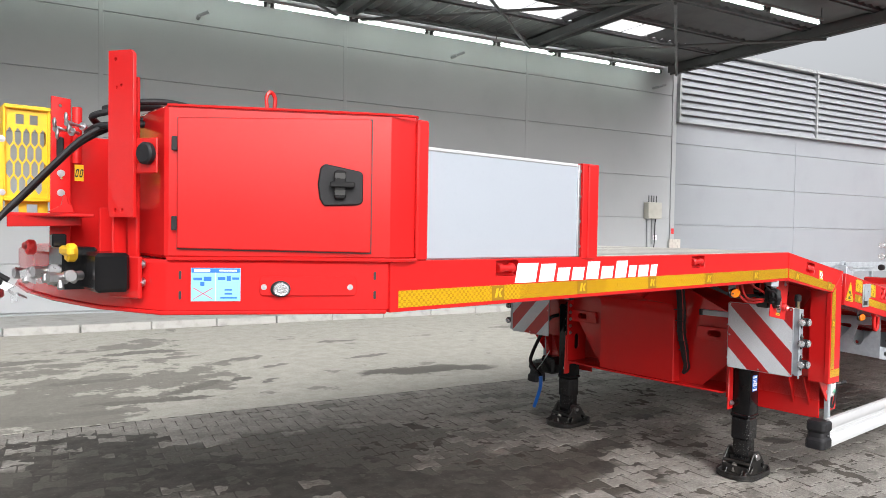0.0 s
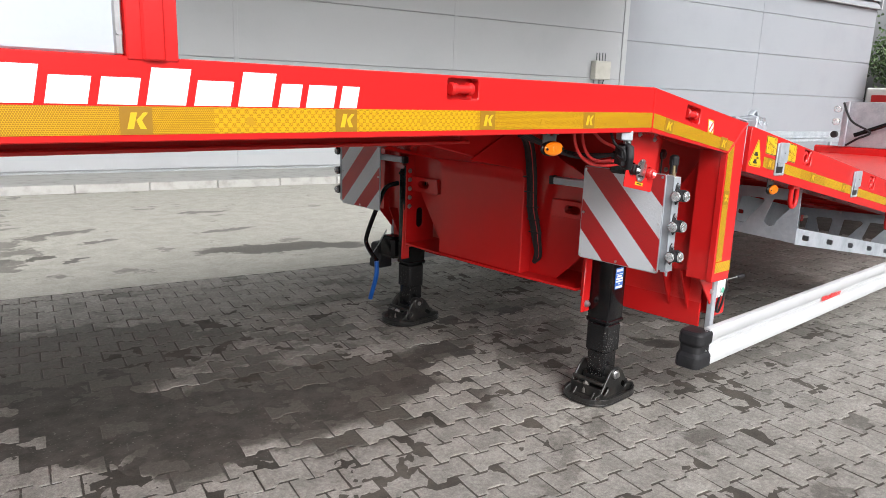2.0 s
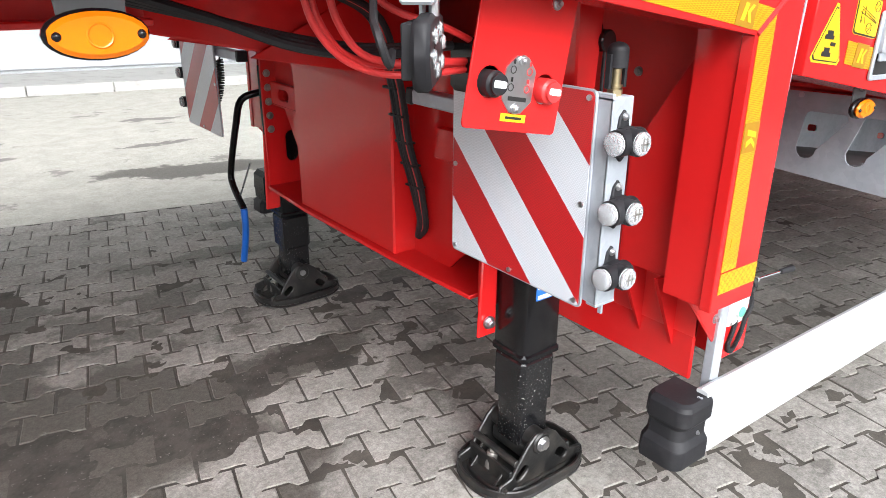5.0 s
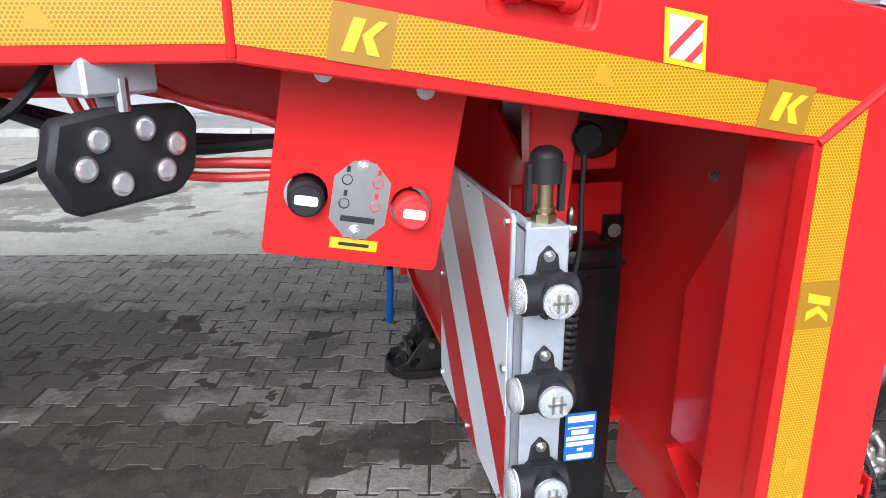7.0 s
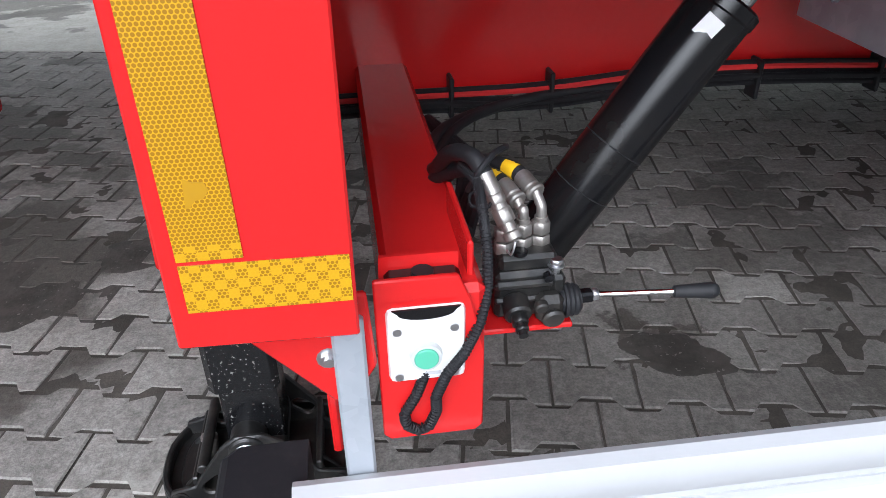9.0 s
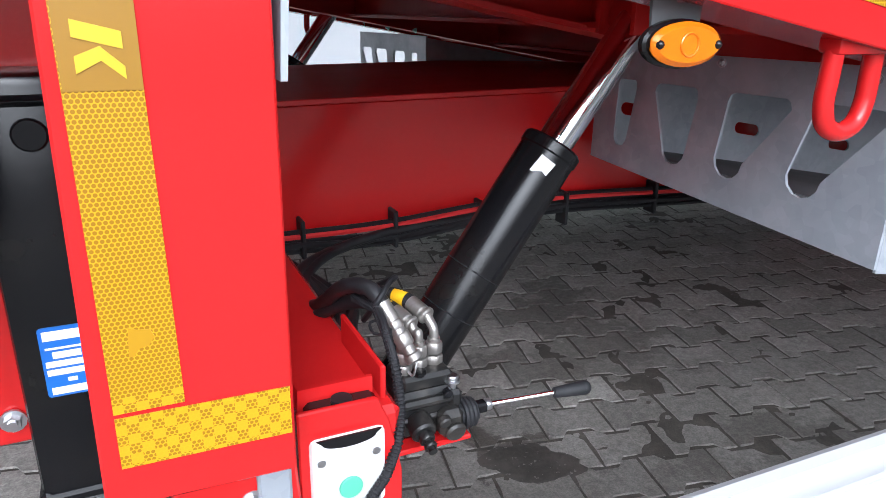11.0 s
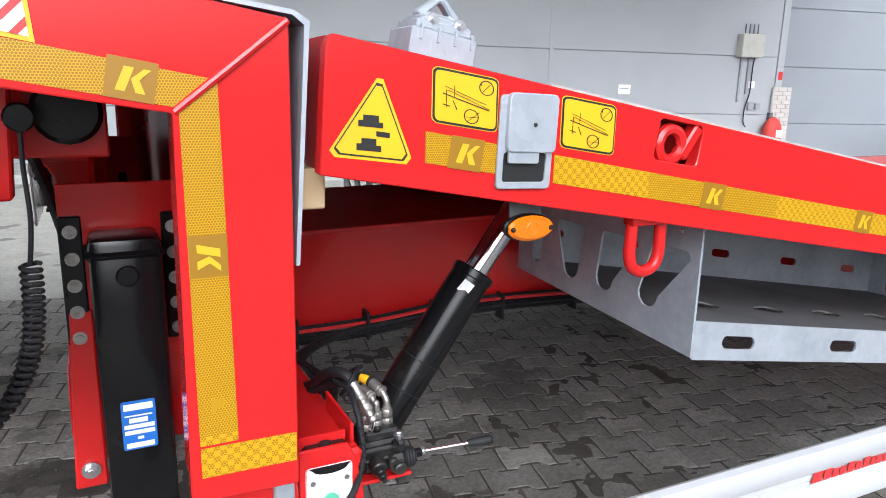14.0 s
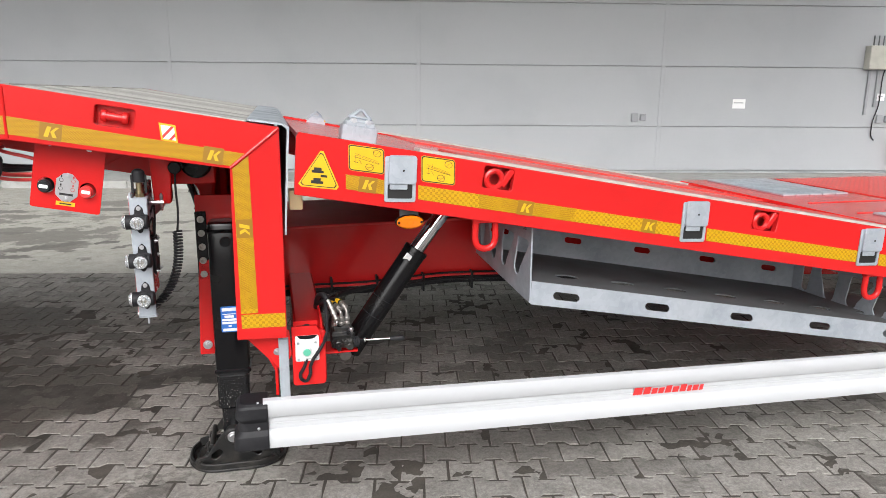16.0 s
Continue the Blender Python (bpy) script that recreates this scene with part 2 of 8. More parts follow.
ROOFSHEET = grime(material("dark_roof_sheet", (0.09, 0.093, 0.097), 0.5), (0.09, 0.093, 0.097), (0.055, 0.058, 0.06), 2.0, 0.5, (0.4, 0.6))
SKYLIGHT = material("translucent_sheet", (0.85, 0.86, 0.84), 0.5)
_tr = SKYLIGHT.node_tree.nodes.new("ShaderNodeBsdfTranslucent")
_tr.inputs["Color"].default_value = (0.9, 0.91, 0.9, 1)
SKYLIGHT.node_tree.links.new(_tr.outputs[0], SKYLIGHT.node_tree.nodes["Material Output"].inputs["Surface"])
TUBE = material("fluorescent_tube", (0.9, 0.95, 0.9), 0.4)
TUBE.node_tree.nodes["Principled BSDF"].inputs["Emission Color"].default_value = (0.86, 1.0, 0.88, 1)
TUBE.node_tree.nodes["Principled BSDF"].inputs["Emission Strength"].default_value = 8.0
KERB = grime(material("kerb_concrete", (0.36, 0.355, 0.34), 0.8), (0.37, 0.365, 0.35), (0.24, 0.235, 0.22), 5.0, 0.7, (0.65, 0.9), 0.3, 60)
BARK = material("bark", (0.10, 0.08, 0.06), 0.9)
LEAF = material("leaves", (0.06, 0.10, 0.035), 0.7)


# The yard's grid follows the hall, which stands askew to the trailer.
YARD = math.atan(-0.2021)
WALL0 = Vector((0.0, 13.703, 0.0))           # a point at the foot of the hall's wall
W = Matrix.Translation(WALL0) @ Matrix.Rotation(YARD, 4, "Z")   # x along the wall, y into the hall, z up


def wet_ground(m, dry_a, dry_b, wet_c, fine, wet_level, per_block=0.0, soaked=(), scuffs=()):
    """Dry and wet patches: puddle-shaped stains with ragged edges, and a dusty, speckled surface; blocks take up water unevenly."""
    n, l, b = nodes_of(m)
    g = n.new("ShaderNodeNewGeometry")
    warp = n.new("ShaderNodeTexNoise")
    warp.inputs["Scale"].default_value, warp.inputs["Detail"].default_value, warp.inputs["Roughness"].default_value = 3.2, 7.0, 0.65
    l.new(g.outputs["Position"], warp.inputs["Vector"])
    off = n.new("ShaderNodeVectorMath")
    off.operation = "MULTIPLY_ADD"
    l.new(warp.outputs["Color"], off.inputs[0])
    off.inputs[1].default_value = (0.55, 0.55, 0.0)
    l.new(g.outputs["Position"], off.inputs[2])
    oi = n.new("ShaderNodeObjectInfo")
    rnd = mathn(m, "FRACT", mathn(m, "ADD", oi.outputs["Random"], g.outputs["Random Per Island"]))
    lean = mathn(m, "MULTIPLY", mathn(m, "SUBTRACT", rnd, 0.5), per_block)
    total = None
    # centre x, y, half length, half width, turn in degrees, weight
    for cx, cy, ra, rb, turn, wgt in STAINS:
        mp = n.new("ShaderNodeMapping")
        mp.vector_type = "TEXTURE"
        mp.inputs["Location"].default_value = (cx + 0.275, cy + 0.275, 0)
        mp.inputs["Rotation"].default_value = (0, 0, radians(turn))
        mp.inputs["Scale"].default_value = (ra, rb, 1000.0)
        l.new(off.outputs[0], mp.inputs[0])
        ln = n.new("ShaderNodeVectorMath")
        ln.operation = "LENGTH"
        l.new(mp.outputs[0], ln.inputs[0])
        v = mathn(m, "MULTIPLY", smooth(m, mathn(m, "ADD", ln.outputs["Value"], lean), 1.10, 0.92), wgt)
        total = v if total is None else mathn(m, "MAXIMUM", total, v)
    blot = noise_tex(m, 0.75, 5.0, 0.6, (1.0, 1.5, 1))
    blot2 = noise_tex(m, 3.6, 7.0, 0.7)
    level = mathn(m, "ADD", mathn(m, "ADD", mathn(m, "MULTIPLY", blot, 0.6), mathn(m, "MULTIPLY", blot2, 0.4)), mathn(m, "MULTIPLY", lean, -0.13))
    # stretches of the yard where water stands in many pools
    for cx, cy, ra, rb, turn, wgt in soaked:
        mp = n.new("ShaderNodeMapping")
        mp.vector_type = "TEXTURE"
        mp.inputs["Location"].default_value = (cx, cy, 0)
        mp.inputs["Rotation"].default_value = (0, 0, radians(turn))
        mp.inputs["Scale"].default_value = (ra, rb, 1000.0)
        l.new(g.outputs["Position"], mp.inputs[0])
        ln = n.new("ShaderNodeVectorMath")
        ln.operation = "LENGTH"
        l.new(mp.outputs[0], ln.inputs[0])
        level = mathn(m, "ADD", level, mathn(m, "MULTIPLY", smooth(m, ln.outputs["Value"], 1.25, 0.55), wgt))
    spots = mathn(m, "MULTIPLY", smooth(m, level, wet_level, wet_level + 0.03), 0.7)
    wet = mathn(m, "MAXIMUM", total, spots)
    grain = noise_tex(m, fine, 3.0, 0.75)
    grit = noise_tex(m, fine * 0.28, 4.0, 0.7)
    mid = noise_tex(m, 6.0, 6.0, 0.65)
    dry = mix(m, smooth(m, mid, 0.3, 0.7), dry_a, dry_b)
    shade = mathn(m, "MULTIPLY_ADD", mathn(m, "SUBTRACT", rnd, 0.5), per_block * 0.24, 1.0)
    shade = mathn(m, "MULTIPLY", shade, mathn(m, "MULTIPLY_ADD", smooth(m, grit, 0.3, 0.7), 0.42 if per_block else 0.16, 0.79 if per_block else 0.92))
    shade = mathn(m, "MULTIPLY", shade, mathn(m, "MULTIPLY_ADD", smooth(m, grain, 0.3, 0.7), 0.44 if per_block else 0.30, 0.78 if per_block else 0.85))
    col = mix(m, wet, dry, wet_c)
    cmb = n.new("ShaderNodeCombineColor")
    for k in range(3):
        l.new(shade, cmb.inputs[k])
    col = mix(m, 1.0, col, cmb.outputs[0], "MULTIPLY")
    # pale worn specks
    col = mix(m, mathn(m, "MULTIPLY", smooth(m, noise_tex(m, 34.0, 3.0, 0.6), 0.68, 0.73), 0.22), col, (0.42, 0.415, 0.40))
    # pale scuffs where tyres and the leg's foot have ground the blocks
    for cx, cy, ra, rb, turn, wgt in scuffs:
        mp = n.new("ShaderNodeMapping")
        mp.vector_type = "TEXTURE"
        mp.inputs["Location"].default_value = (cx, cy, 0)
        mp.inputs["Rotation"].default_value = (0, 0, radians(turn))
        mp.inputs["Scale"].default_value = (ra, rb, 1000.0)
        l.new(g.outputs["Position"], mp.inputs[0])
        ln = n.new("ShaderNodeVectorMath")
        ln.operation = "LENGTH"
        l.new(mp.outputs[0], ln.inputs[0])
        f = mathn(m, "MULTIPLY", smooth(m, ln.outputs["Value"], 1.1, 0.5), smooth(m, noise_tex(m, 26.0, 4.0, 0.7), 0.40, 0.62))
        col = mix(m, mathn(m, "MULTIPLY", f, wgt), col, (0.36, 0.345, 0.315))
    put(m, "Base Color", col)
    rough = mathn(m, "MULTIPLY_ADD", wet, -0.36, 0.86)
    put(m, "Roughness", mathn(m, "ADD", rough, mathn(m, "MULTIPLY", grain, 0.12)))
    b.inputs["Specular IOR Level"].default_value = 0.4
    bump(m, mathn(m, "ADD", grain, grit), 0.5, 0.003)
    return m


STAINS = (
    (3.55, 3.45, 0.75, 0.28, -14, 0.95), (2.55, 4.3, 1.1, 0.34, -32, 0.9), (1.2, 5.0, 1.0, 0.5, -25, 0.9), (3.0, 4.75, 0.5, 0.22, 10, 0.75),
    (5.69, 2.64, 0.14, 0.07, -35, 1.0), (6.3, 3.05, 0.35, 0.12, 10, 0.6), (6.15, 2.45, 1.2, 0.45, 5, 0.4), (4.45, 3.35, 0.4, 0.14, 10, 0.9),
    (5.1, 3.1, 0.6, 0.10, 15, 0.6), (4.3, 2.15, 0.5, 0.07, 25, 0.45), (4.6, 4.6, 0.5, 0.10, -10, 0.6), (5.5, 3.75, 0.4, 0.10, -15, 0.6), (3.3, 3.3, 1.0, 0.42, -18, 0.95),
)
PAVER = wet_ground(material("paving_blocks", (0.28, 0.275, 0.265), 0.85), (0.185, 0.175, 0.160), (0.262, 0.250, 0.231), (0.070, 0.063, 0.054), 170.0, 0.575, 0.75, ((1.5, 4.9, 2.1, 0.9, -20, 0.13), (3.1, 4.45, 1.3, 0.7, -20, 0.065), (5.9, 3.2, 1.2, 0.5, -10, 0.05)), ((4.42, 2.30, 0.30, 0.10, 15, 0.75), (4.20, 2.06, 0.30, 0.07, 40, 0.7), (4.02, 2.30, 0.22, 0.06, 10, 0.5), (4.75, 2.22, 0.22, 0.16, 0, 0.6)))
STAINS = (
    (5.2, 6.45, 0.85, 0.21, -22, 1.0), (3.24, 7.2, 0.16, 0.06, 40, 1.0), (3.47, 6.97, 0.16, 0.05, 40, 1.0), (2.85, 9.4, 0.5, 0.12, -10, 0.9),
    (1.9, 8.0, 0.45, 0.10, -5, 0.9), (2.7, 7.1, 0.4, 0.10, 30, 0.9), (2.1, 6.8, 0.6, 0.09, -14, 0.9), (1.2, 6.7, 0.8, 0.12, -12, 0.8),
    (5.4, 8.8, 0.3, 0.08, -5, 0.9), (5.15, 7.6, 0.3, 0.06, -5, 0.9), (3.9, 7.7, 0.2, 0.07, 20, 0.9), (3.7, 8.3, 0.35, 0.08, 10, 0.8), (1.0, 9.6, 0.9, 0.15, -12, 0.8),
)
CONCRETE = wet_ground(material("yard_concrete", (0.4, 0.39, 0.36), 0.85), (0.34, 0.328, 0.292), (0.415, 0.40, 0.36), (0.115, 0.107, 0.094), 110.0, 0.57, 0.0, ((1.9, 8.0, 1.7, 1.7, 0, 0.10), (0.9, 6.9, 1.9, 0.7, -12, 0.10), (2.9, 10.0, 1.0, 0.6, 0, 0.07)))
STAINS = ((3.2, 3.0, 1.2, 0.5, 0, 0.6),)
SOIL = wet_ground(material("jointing_sand", (0.09, 0.082, 0.072), 0.95), (0.042, 0.037, 0.031), (0.080, 0.071, 0.060), (0.027, 0.024, 0.020), 180.0, 0.6)

MUD = grime(material("wet_mud", (0.08, 0.072, 0.064), 0.6), (0.100, 0.091, 0.081), (0.046, 0.041, 0.036), 5.0, 1.0, (0.5, 0.8), 0.9, 60)
put(MUD, "Base Color", mix(MUD, mathn(MUD, "MULTIPLY", smooth(MUD, noise_tex(MUD, 55.0, 3.0, 0.7), 0.62, 0.68), 0.55), mix(MUD, smooth(MUD, noise_tex(MUD, 9.0, 6.0, 0.7), 0.35, 0.65), (0.064, 0.057, 0.050), (0.030, 0.027, 0.023)), (0.24, 0.23, 0.21)))


# ---- mesh helpers ----
def thing(name, at, label, category, group=""):
    ob = new(name)
    ob.location = at
    ob.empty_display_size = 0.1
    return tagged(ob, label, category, group)


def part(name, bm, mat, parent=None, label="", kind="", smooth_angle=35):
    """Links a bmesh, whose points are in world metres, as one mesh object."""
    bmesh.ops.recalc_face_normals(bm, faces=bm.faces)
    me = bpy.data.meshes.new(name)
    bm.to_mesh(me)
    bm.free()
    me.materials.append(mat)
    if smooth_angle:
        me.polygons.foreach_set("use_smooth", [True] * len(me.polygons))
        me.set_sharp_from_angle(angle=radians(smooth_angle))
    ob = new(name, me)
    if parent is not None:
        ob.parent = parent
        top = parent.matrix_basis if parent.parent is None else parent.parent.matrix_basis
        if parent.parent is None and parent.type == "EMPTY":
            ob.matrix_parent_inverse = parent.matrix_basis.inverted()
        elif parent.parent is None and parent.type != "EMPTY":
            ob.matrix_parent_inverse = parent.matrix_basis.inverted()
    return tagged(ob, label, "", "", kind)


def join(*bms):
    out = bms[0]
    for b in bms[1:]:
        me = bpy.data.meshes.new("tmp")
        b.to_mesh(me)
        out.from_mesh(me)
        bpy.data.meshes.remove(me)
        b.free()
    return out


def soften(bm, width, segs=1, angle=30):
    if width:
        es = [e for e in bm.edges if len(e.link_faces) == 2 and e.calc_face_angle(0) > radians(angle)]
        bmesh.ops.bevel(bm, geom=es, offset=width, offset_type="OFFSET", segments=segs, profile=0.5, affect="EDGES", clamp_overlap=True)
    return bm


def moved(bm, m):
    bmesh.ops.transform(bm, matrix=m, verts=bm.verts)
    return bm


def box(x0, x1, y0, y1, z0, z1, bevel=0.0, m=None, segs=1):
    bm = bmesh.new()
    bmesh.ops.create_cube(bm, size=1)
    bmesh.ops.transform(bm, matrix=Matrix.Translation(((x0 + x1) / 2, (y0 + y1) / 2, (z0 + z1) / 2)) @ Matrix.Diagonal((abs(x1 - x0), abs(y1 - y0), abs(z1 - z0), 1)), verts=bm.verts)
    soften(bm, bevel, segs)
    return moved(bm, m) if m else bm


def plate(outer, holes, depth, m, bevel=0.0):
    """A flat plate with holes: outlines in its own x and y, `depth` along its own z, set by the matrix m."""
    bm = bmesh.new()
    es = []
    for loop in (outer, *holes):
        vs = [bm.verts.new((p[0], p[1], 0)) for p in loop]
        es += [bm.edges.new((vs[i], vs[(i + 1) % len(vs)])) for i in range(len(vs))]
    if holes:
        bmesh.ops.triangle_fill(bm, use_beauty=True, use_dissolve=True, edges=es)
    else:
        bm.faces.new([v for v in bm.verts])
    if depth:
        fs = list(bm.faces)
        r = bmesh.ops.extrude_face_region(bm, geom=fs)
        bmesh.ops.translate(bm, vec=(0, 0, depth), verts=[v for v in r["geom"] if isinstance(v, bmesh.types.BMVert)])
        bmesh.ops.recalc_face_normals(bm, faces=bm.faces)
        soften(bm, bevel)
    return moved(bm, m)


def frame_of(o, u, v):
    """A matrix whose x is along u, whose y is along v as far as it can be, at the origin o."""
    u, v = Vector(u).normalized(), Vector(v)
    n = u.cross(v).normalized()
    v = n.cross(u)
    return Matrix(((u.x, v.x, n.x, o[0]), (u.y, v.y, n.y, o[1]), (u.z, v.z, n.z, o[2]), (0, 0, 0, 1)))


def side(y, inward=True):
    """A frame for outlines given in world x and z on the plane at y; depth goes to greater y when inward."""
    return Matrix(((1, 0, 0, 0), (0, 0, 1 if inward else -1, y), (0, 1, 0, 0), (0, 0, 0, 1)))


def front(x, rear=True):
    """A frame for outlines given in world y and z on the plane at x; depth goes to greater x."""
    return Matrix(((0, 0, 1 if rear else -1, x), (1, 0, 0, 0), (0, 1, 0, 0), (0, 0, 0, 1)))


def flat(z):
    return Matrix.Translation((0, 0, z))


def rod(a, b_, r, segs=16, r2=None, bevel=0.0):
    a, b_ = Vector(a), Vector(b_)
    d = b_ - a
    bm = bmesh.new()
    bmesh.ops.create_cone(bm, cap_ends=True, segments=segs, radius1=r, radius2=r if r2 is None else r2, depth=d.length)
    soften(bm, bevel, 1, 50)
    return moved(bm, Matrix.Translation((a + b_) / 2) @ d.to_track_quat("Z", "Y").to_matrix().to_4x4())


def tube(points, r, segs=8, closed=False, steps=6):
    """A smooth round tube through the points."""
    ps = [Vector(p) for p in points]
    fine = []
    n = len(ps)
    for i in range(n if closed else n - 1):
        p0, p1, p2, p3 = (ps[(i + k) % n] if closed else ps[min(max(i + k, 0), n - 1)] for k in (-1, 0, 1, 2))
        for s in range(steps):
            t = s / steps
            fine.append(0.5 * ((2 * p1) + (p2 - p0) * t + (2 * p0 - 5 * p1 + 4 * p2 - p3) * t * t + (3 * p1 - p0 - 3 * p2 + p3) * t ** 3))
    if not closed:
        fine.append(ps[-1])
    bm = bmesh.new()
    rings, up = [], None
    m = len(fine)
    for i, p in enumerate(fine):
        d = (fine[(i + 1) % m] - fine[i - 1]) if closed else (fine[min(i + 1, m - 1)] - fine[max(i - 1, 0)])
        d.normalize()
        if up is None:
            up = d.orthogonal()
        up = (up - d * up.dot(d)).normalized()
        w = d.cross(up)
        rings.append([bm.verts.new(p + (up * math.cos(a) + w * math.sin(a)) * r) for a in (2 * math.pi * k / segs for k in range(segs))])
    for i in range(m if closed else m - 1):
        a, b_ = rings[i], rings[(i + 1) % m]
        for k in range(segs):
            bm.faces.new((a[k], a[(k + 1) % segs], b_[(k + 1) % segs], b_[k]))
    if not closed:
        bm.faces.new(rings[0]), bm.faces.new(rings[-1])
    return bm


def ball(c, r, segs=12, scale=(1, 1, 1)):
    bm = bmesh.new()
    bmesh.ops.create_uvsphere(bm, u_segments=segs, v_segments=max(6, segs // 2), radius=r)
    return moved(bm, Matrix.Translation(c) @ Matrix.Diagonal((*scale, 1)))


def slot(cx, cy, half, r, turn=0.0, n=6):
    """An outline: a slot of half length `half` (to the centres of its ends) and end radius r."""
    c, s = math.cos(radians(turn)), math.sin(radians(turn))
    pts = [(half + r * math.cos(a), r * math.sin(a)) for a in (math.pi * (k / n - 0.5) for k in range(n + 1))]
    pts += [(-half + r * math.cos(a), r * math.sin(a)) for a in (math.pi * (k / n + 0.5) for k in range(n + 1))]
    return [(cx + x * c - y * s, cy + x * s + y * c) for x, y in pts]


def rounded(x0, x1, y0, y1, r, n=3):
    pts = []
    for cx, cy, a0 in ((x1 - r, y0 + r, -90), (x1 - r, y1 - r, 0), (x0 + r, y1 - r, 90), (x0 + r, y0 + r, 180)):
        pts += [(cx + r * math.cos(radians(a0 + 90 * k / n)), cy + r * math.sin(radians(a0 + 90 * k / n))) for k in range(n + 1)]
    return pts


def clip(poly, nx, ny, d):
    """The part of a convex outline where nx * x + ny * y >= d."""
    out = []
    for i, p in enumerate(poly):
        q = poly[(i + 1) % len(poly)]
        a, b_ = nx * p[0] + ny * p[1] - d, nx * q[0] + ny * q[1] - d
        if a >= 0:
            out.append(p)
        if (a >= 0) != (b_ >= 0):
            t = a / (a - b_)
            out.append((p[0] + (q[0] - p[0]) * t, p[1] + (q[1] - p[1]) * t))
    return out


def bolt(at, axis, r=0.009, h=0.007):
    """A hexagon bolt head on a washer."""
    a, d = Vector(at), Vector(axis).normalized()
    return join(rod(a - d * 0.002, a + d * 0.0025, r * 1.5, 12), rod(a + d * 0.0025, a + d * h, r, 6), rod(a + d * h, a + d * (h + 0.004), r * 0.6, 8))

# ---- the yard: ground sheet, concrete apron, kerb ----
def strip(name, u0, u1, v0, v1, z0, z1, mat, label, kind="structure", bevel=0.0):
    """A slab in the hall's grid: u along the wall, v into the hall."""
    return part(name, box(u0, u1, v0, v1, z0, z1, bevel, W), mat, None, label, kind)


EDGE = -7.0        # v at which the paving blocks meet the concrete
KERBV = -1.5       # v of the kerb's face
bm = bmesh.new()
bmesh.ops.create_grid(bm, x_segments=2, y_segments=2, size=300)
ground = part("ground", moved(bm, Matrix.Translation((0, 0, -0.005))), SOIL, None, "dark damp sand under the yard's paving", "structure")
strip("concrete_apron", -60, 60, EDGE, KERBV, -0.15, -0.002, CONCRETE, "pale concrete yard surface with damp patches and puddles")
pavement = strip("pavement_edge", -60, 60, KERBV + 0.12, 0.15, -0.1, 0.115, KERB, "narrow concrete strip at the foot of the hall")

# ---- the hall: sandwich panels, louvres, plinth ----
SEAMS = [3.32 - 4.45 * k for k in range(8, 0, -1)] + [3.32, 7.74, 12.22, 16.93]     # upright joints, the last at the corner strip
CORNER = SEAMS[-1]
COURSE = 1.081
FIRST = 0.975      # height of the lowest level joint
END = 27.72        # where the hall ends


def hall_wall():
    back = join(box(-40, CORNER, 0.03, 0.4, -0.1, 8.4, 0, W), box(CORNER, END, 0.03, 0.4, -0.1, 6.5, 0, W), box(END - 0.4, END, 0.4, 14.0, -0.1, 6.5, 0, W))
    wall = part("wall_north", back, WALL_TRIM, None, "grey metal-clad hall wall behind the yard", "structure")
    us = SEAMS[:]
    for r in range(8):
        z0, z1 = 0.16 if r == 0 else FIRST + COURSE * (r - 1), FIRST + COURSE * r
        for a, b_ in zip(us, us[1:]):
            part("panel", box(a + 0.012, b_ - 0.012, 0.0, 0.035, z0 + 0.006, z1 - 0.006, 0.004, W), WALL, wall)
    us = [CORNER + 0.12, 22.13, END]
    for z0, z1 in ((0.16, 0.81), (0.81, 1.89), (1.89, 2.972), (2.972, 4.055), (4.055, 4.62)):
        for a, b_ in zip(us, us[1:]):
            part("panel", box(a + 0.012, b_ - 0.012, 0.0, 0.035, z0 + 0.006, z1 - 0.006, 0.004, W), WALL_FAR, wall)
    for u in SEAMS[1:-1] + [22.13]:
        part("joint_strip", box(u - 0.038, u + 0.038, -0.008, 0.0, 0.17, 7.4 if u < CORNER else 4.6, 0.003, W), WALL if u < CORNER else WALL_FAR, wall)
    # corner strip and plinth
    part("corner_strip", box(CORNER - 0.03, CORNER + 0.12, -0.03, 0.03, 0.0, 6.55, 0.004, W), WALL, wall)
    part("plinth", box(-34, END, -0.012, 0.03, 0.0, 0.15, 0.004, W), WALL_TRIM, wall)
    # louvred band above the lower section
    for k in range(10):
        z = 4.66 + 0.19 * k
        bm = plate([(0, z), (-0.10, z - 0.02), (-0.10, z + 0.01), (0.0, z + 0.165)], [], END - CORNER - 0.13, W @ Matrix(((0, 0, 1, CORNER + 0.13), (1, 0, 0, 0), (0, 1, 0, 0), (0, 0, 0, 1))))
        part("slat", bm, WALL_FAR, wall)
    for u in (CORNER + 0.13, 22.9, END - 0.02):
        part("louvre_post", box(u - 0.03, u + 0.03, -0.14, 0.0, 4.60, 6.57, 0, W), WALL_TRIM, wall)
    part("louvre_sill", box(CORNER + 0.1, END, -0.13, 0.0, 4.60, 4.64, 0.004, W), WALL_TRIM, wall)
    part("coping", box(CORNER + 0.1, END + 0.05, -0.16, 0.4, 6.57, 6.66, 0.005, W), WALL_TRIM, wall)
    return wall


hall = hall_wall()
kerb = tagged(new("kerb"), "low grey concrete kerb stones along the hall", kind="structure")
for k in range(44):
    part("kerb_stone", box(-22 + k, -21 + k - 0.012, KERBV, KERBV + 0.12, -0.1, 0.12, 0.012, W), KERB, kerb)

# ---- the canopy over part of the yard ----
CAN_Z, CAN_U, CAN_V = 5.42, 16.7, -7.0


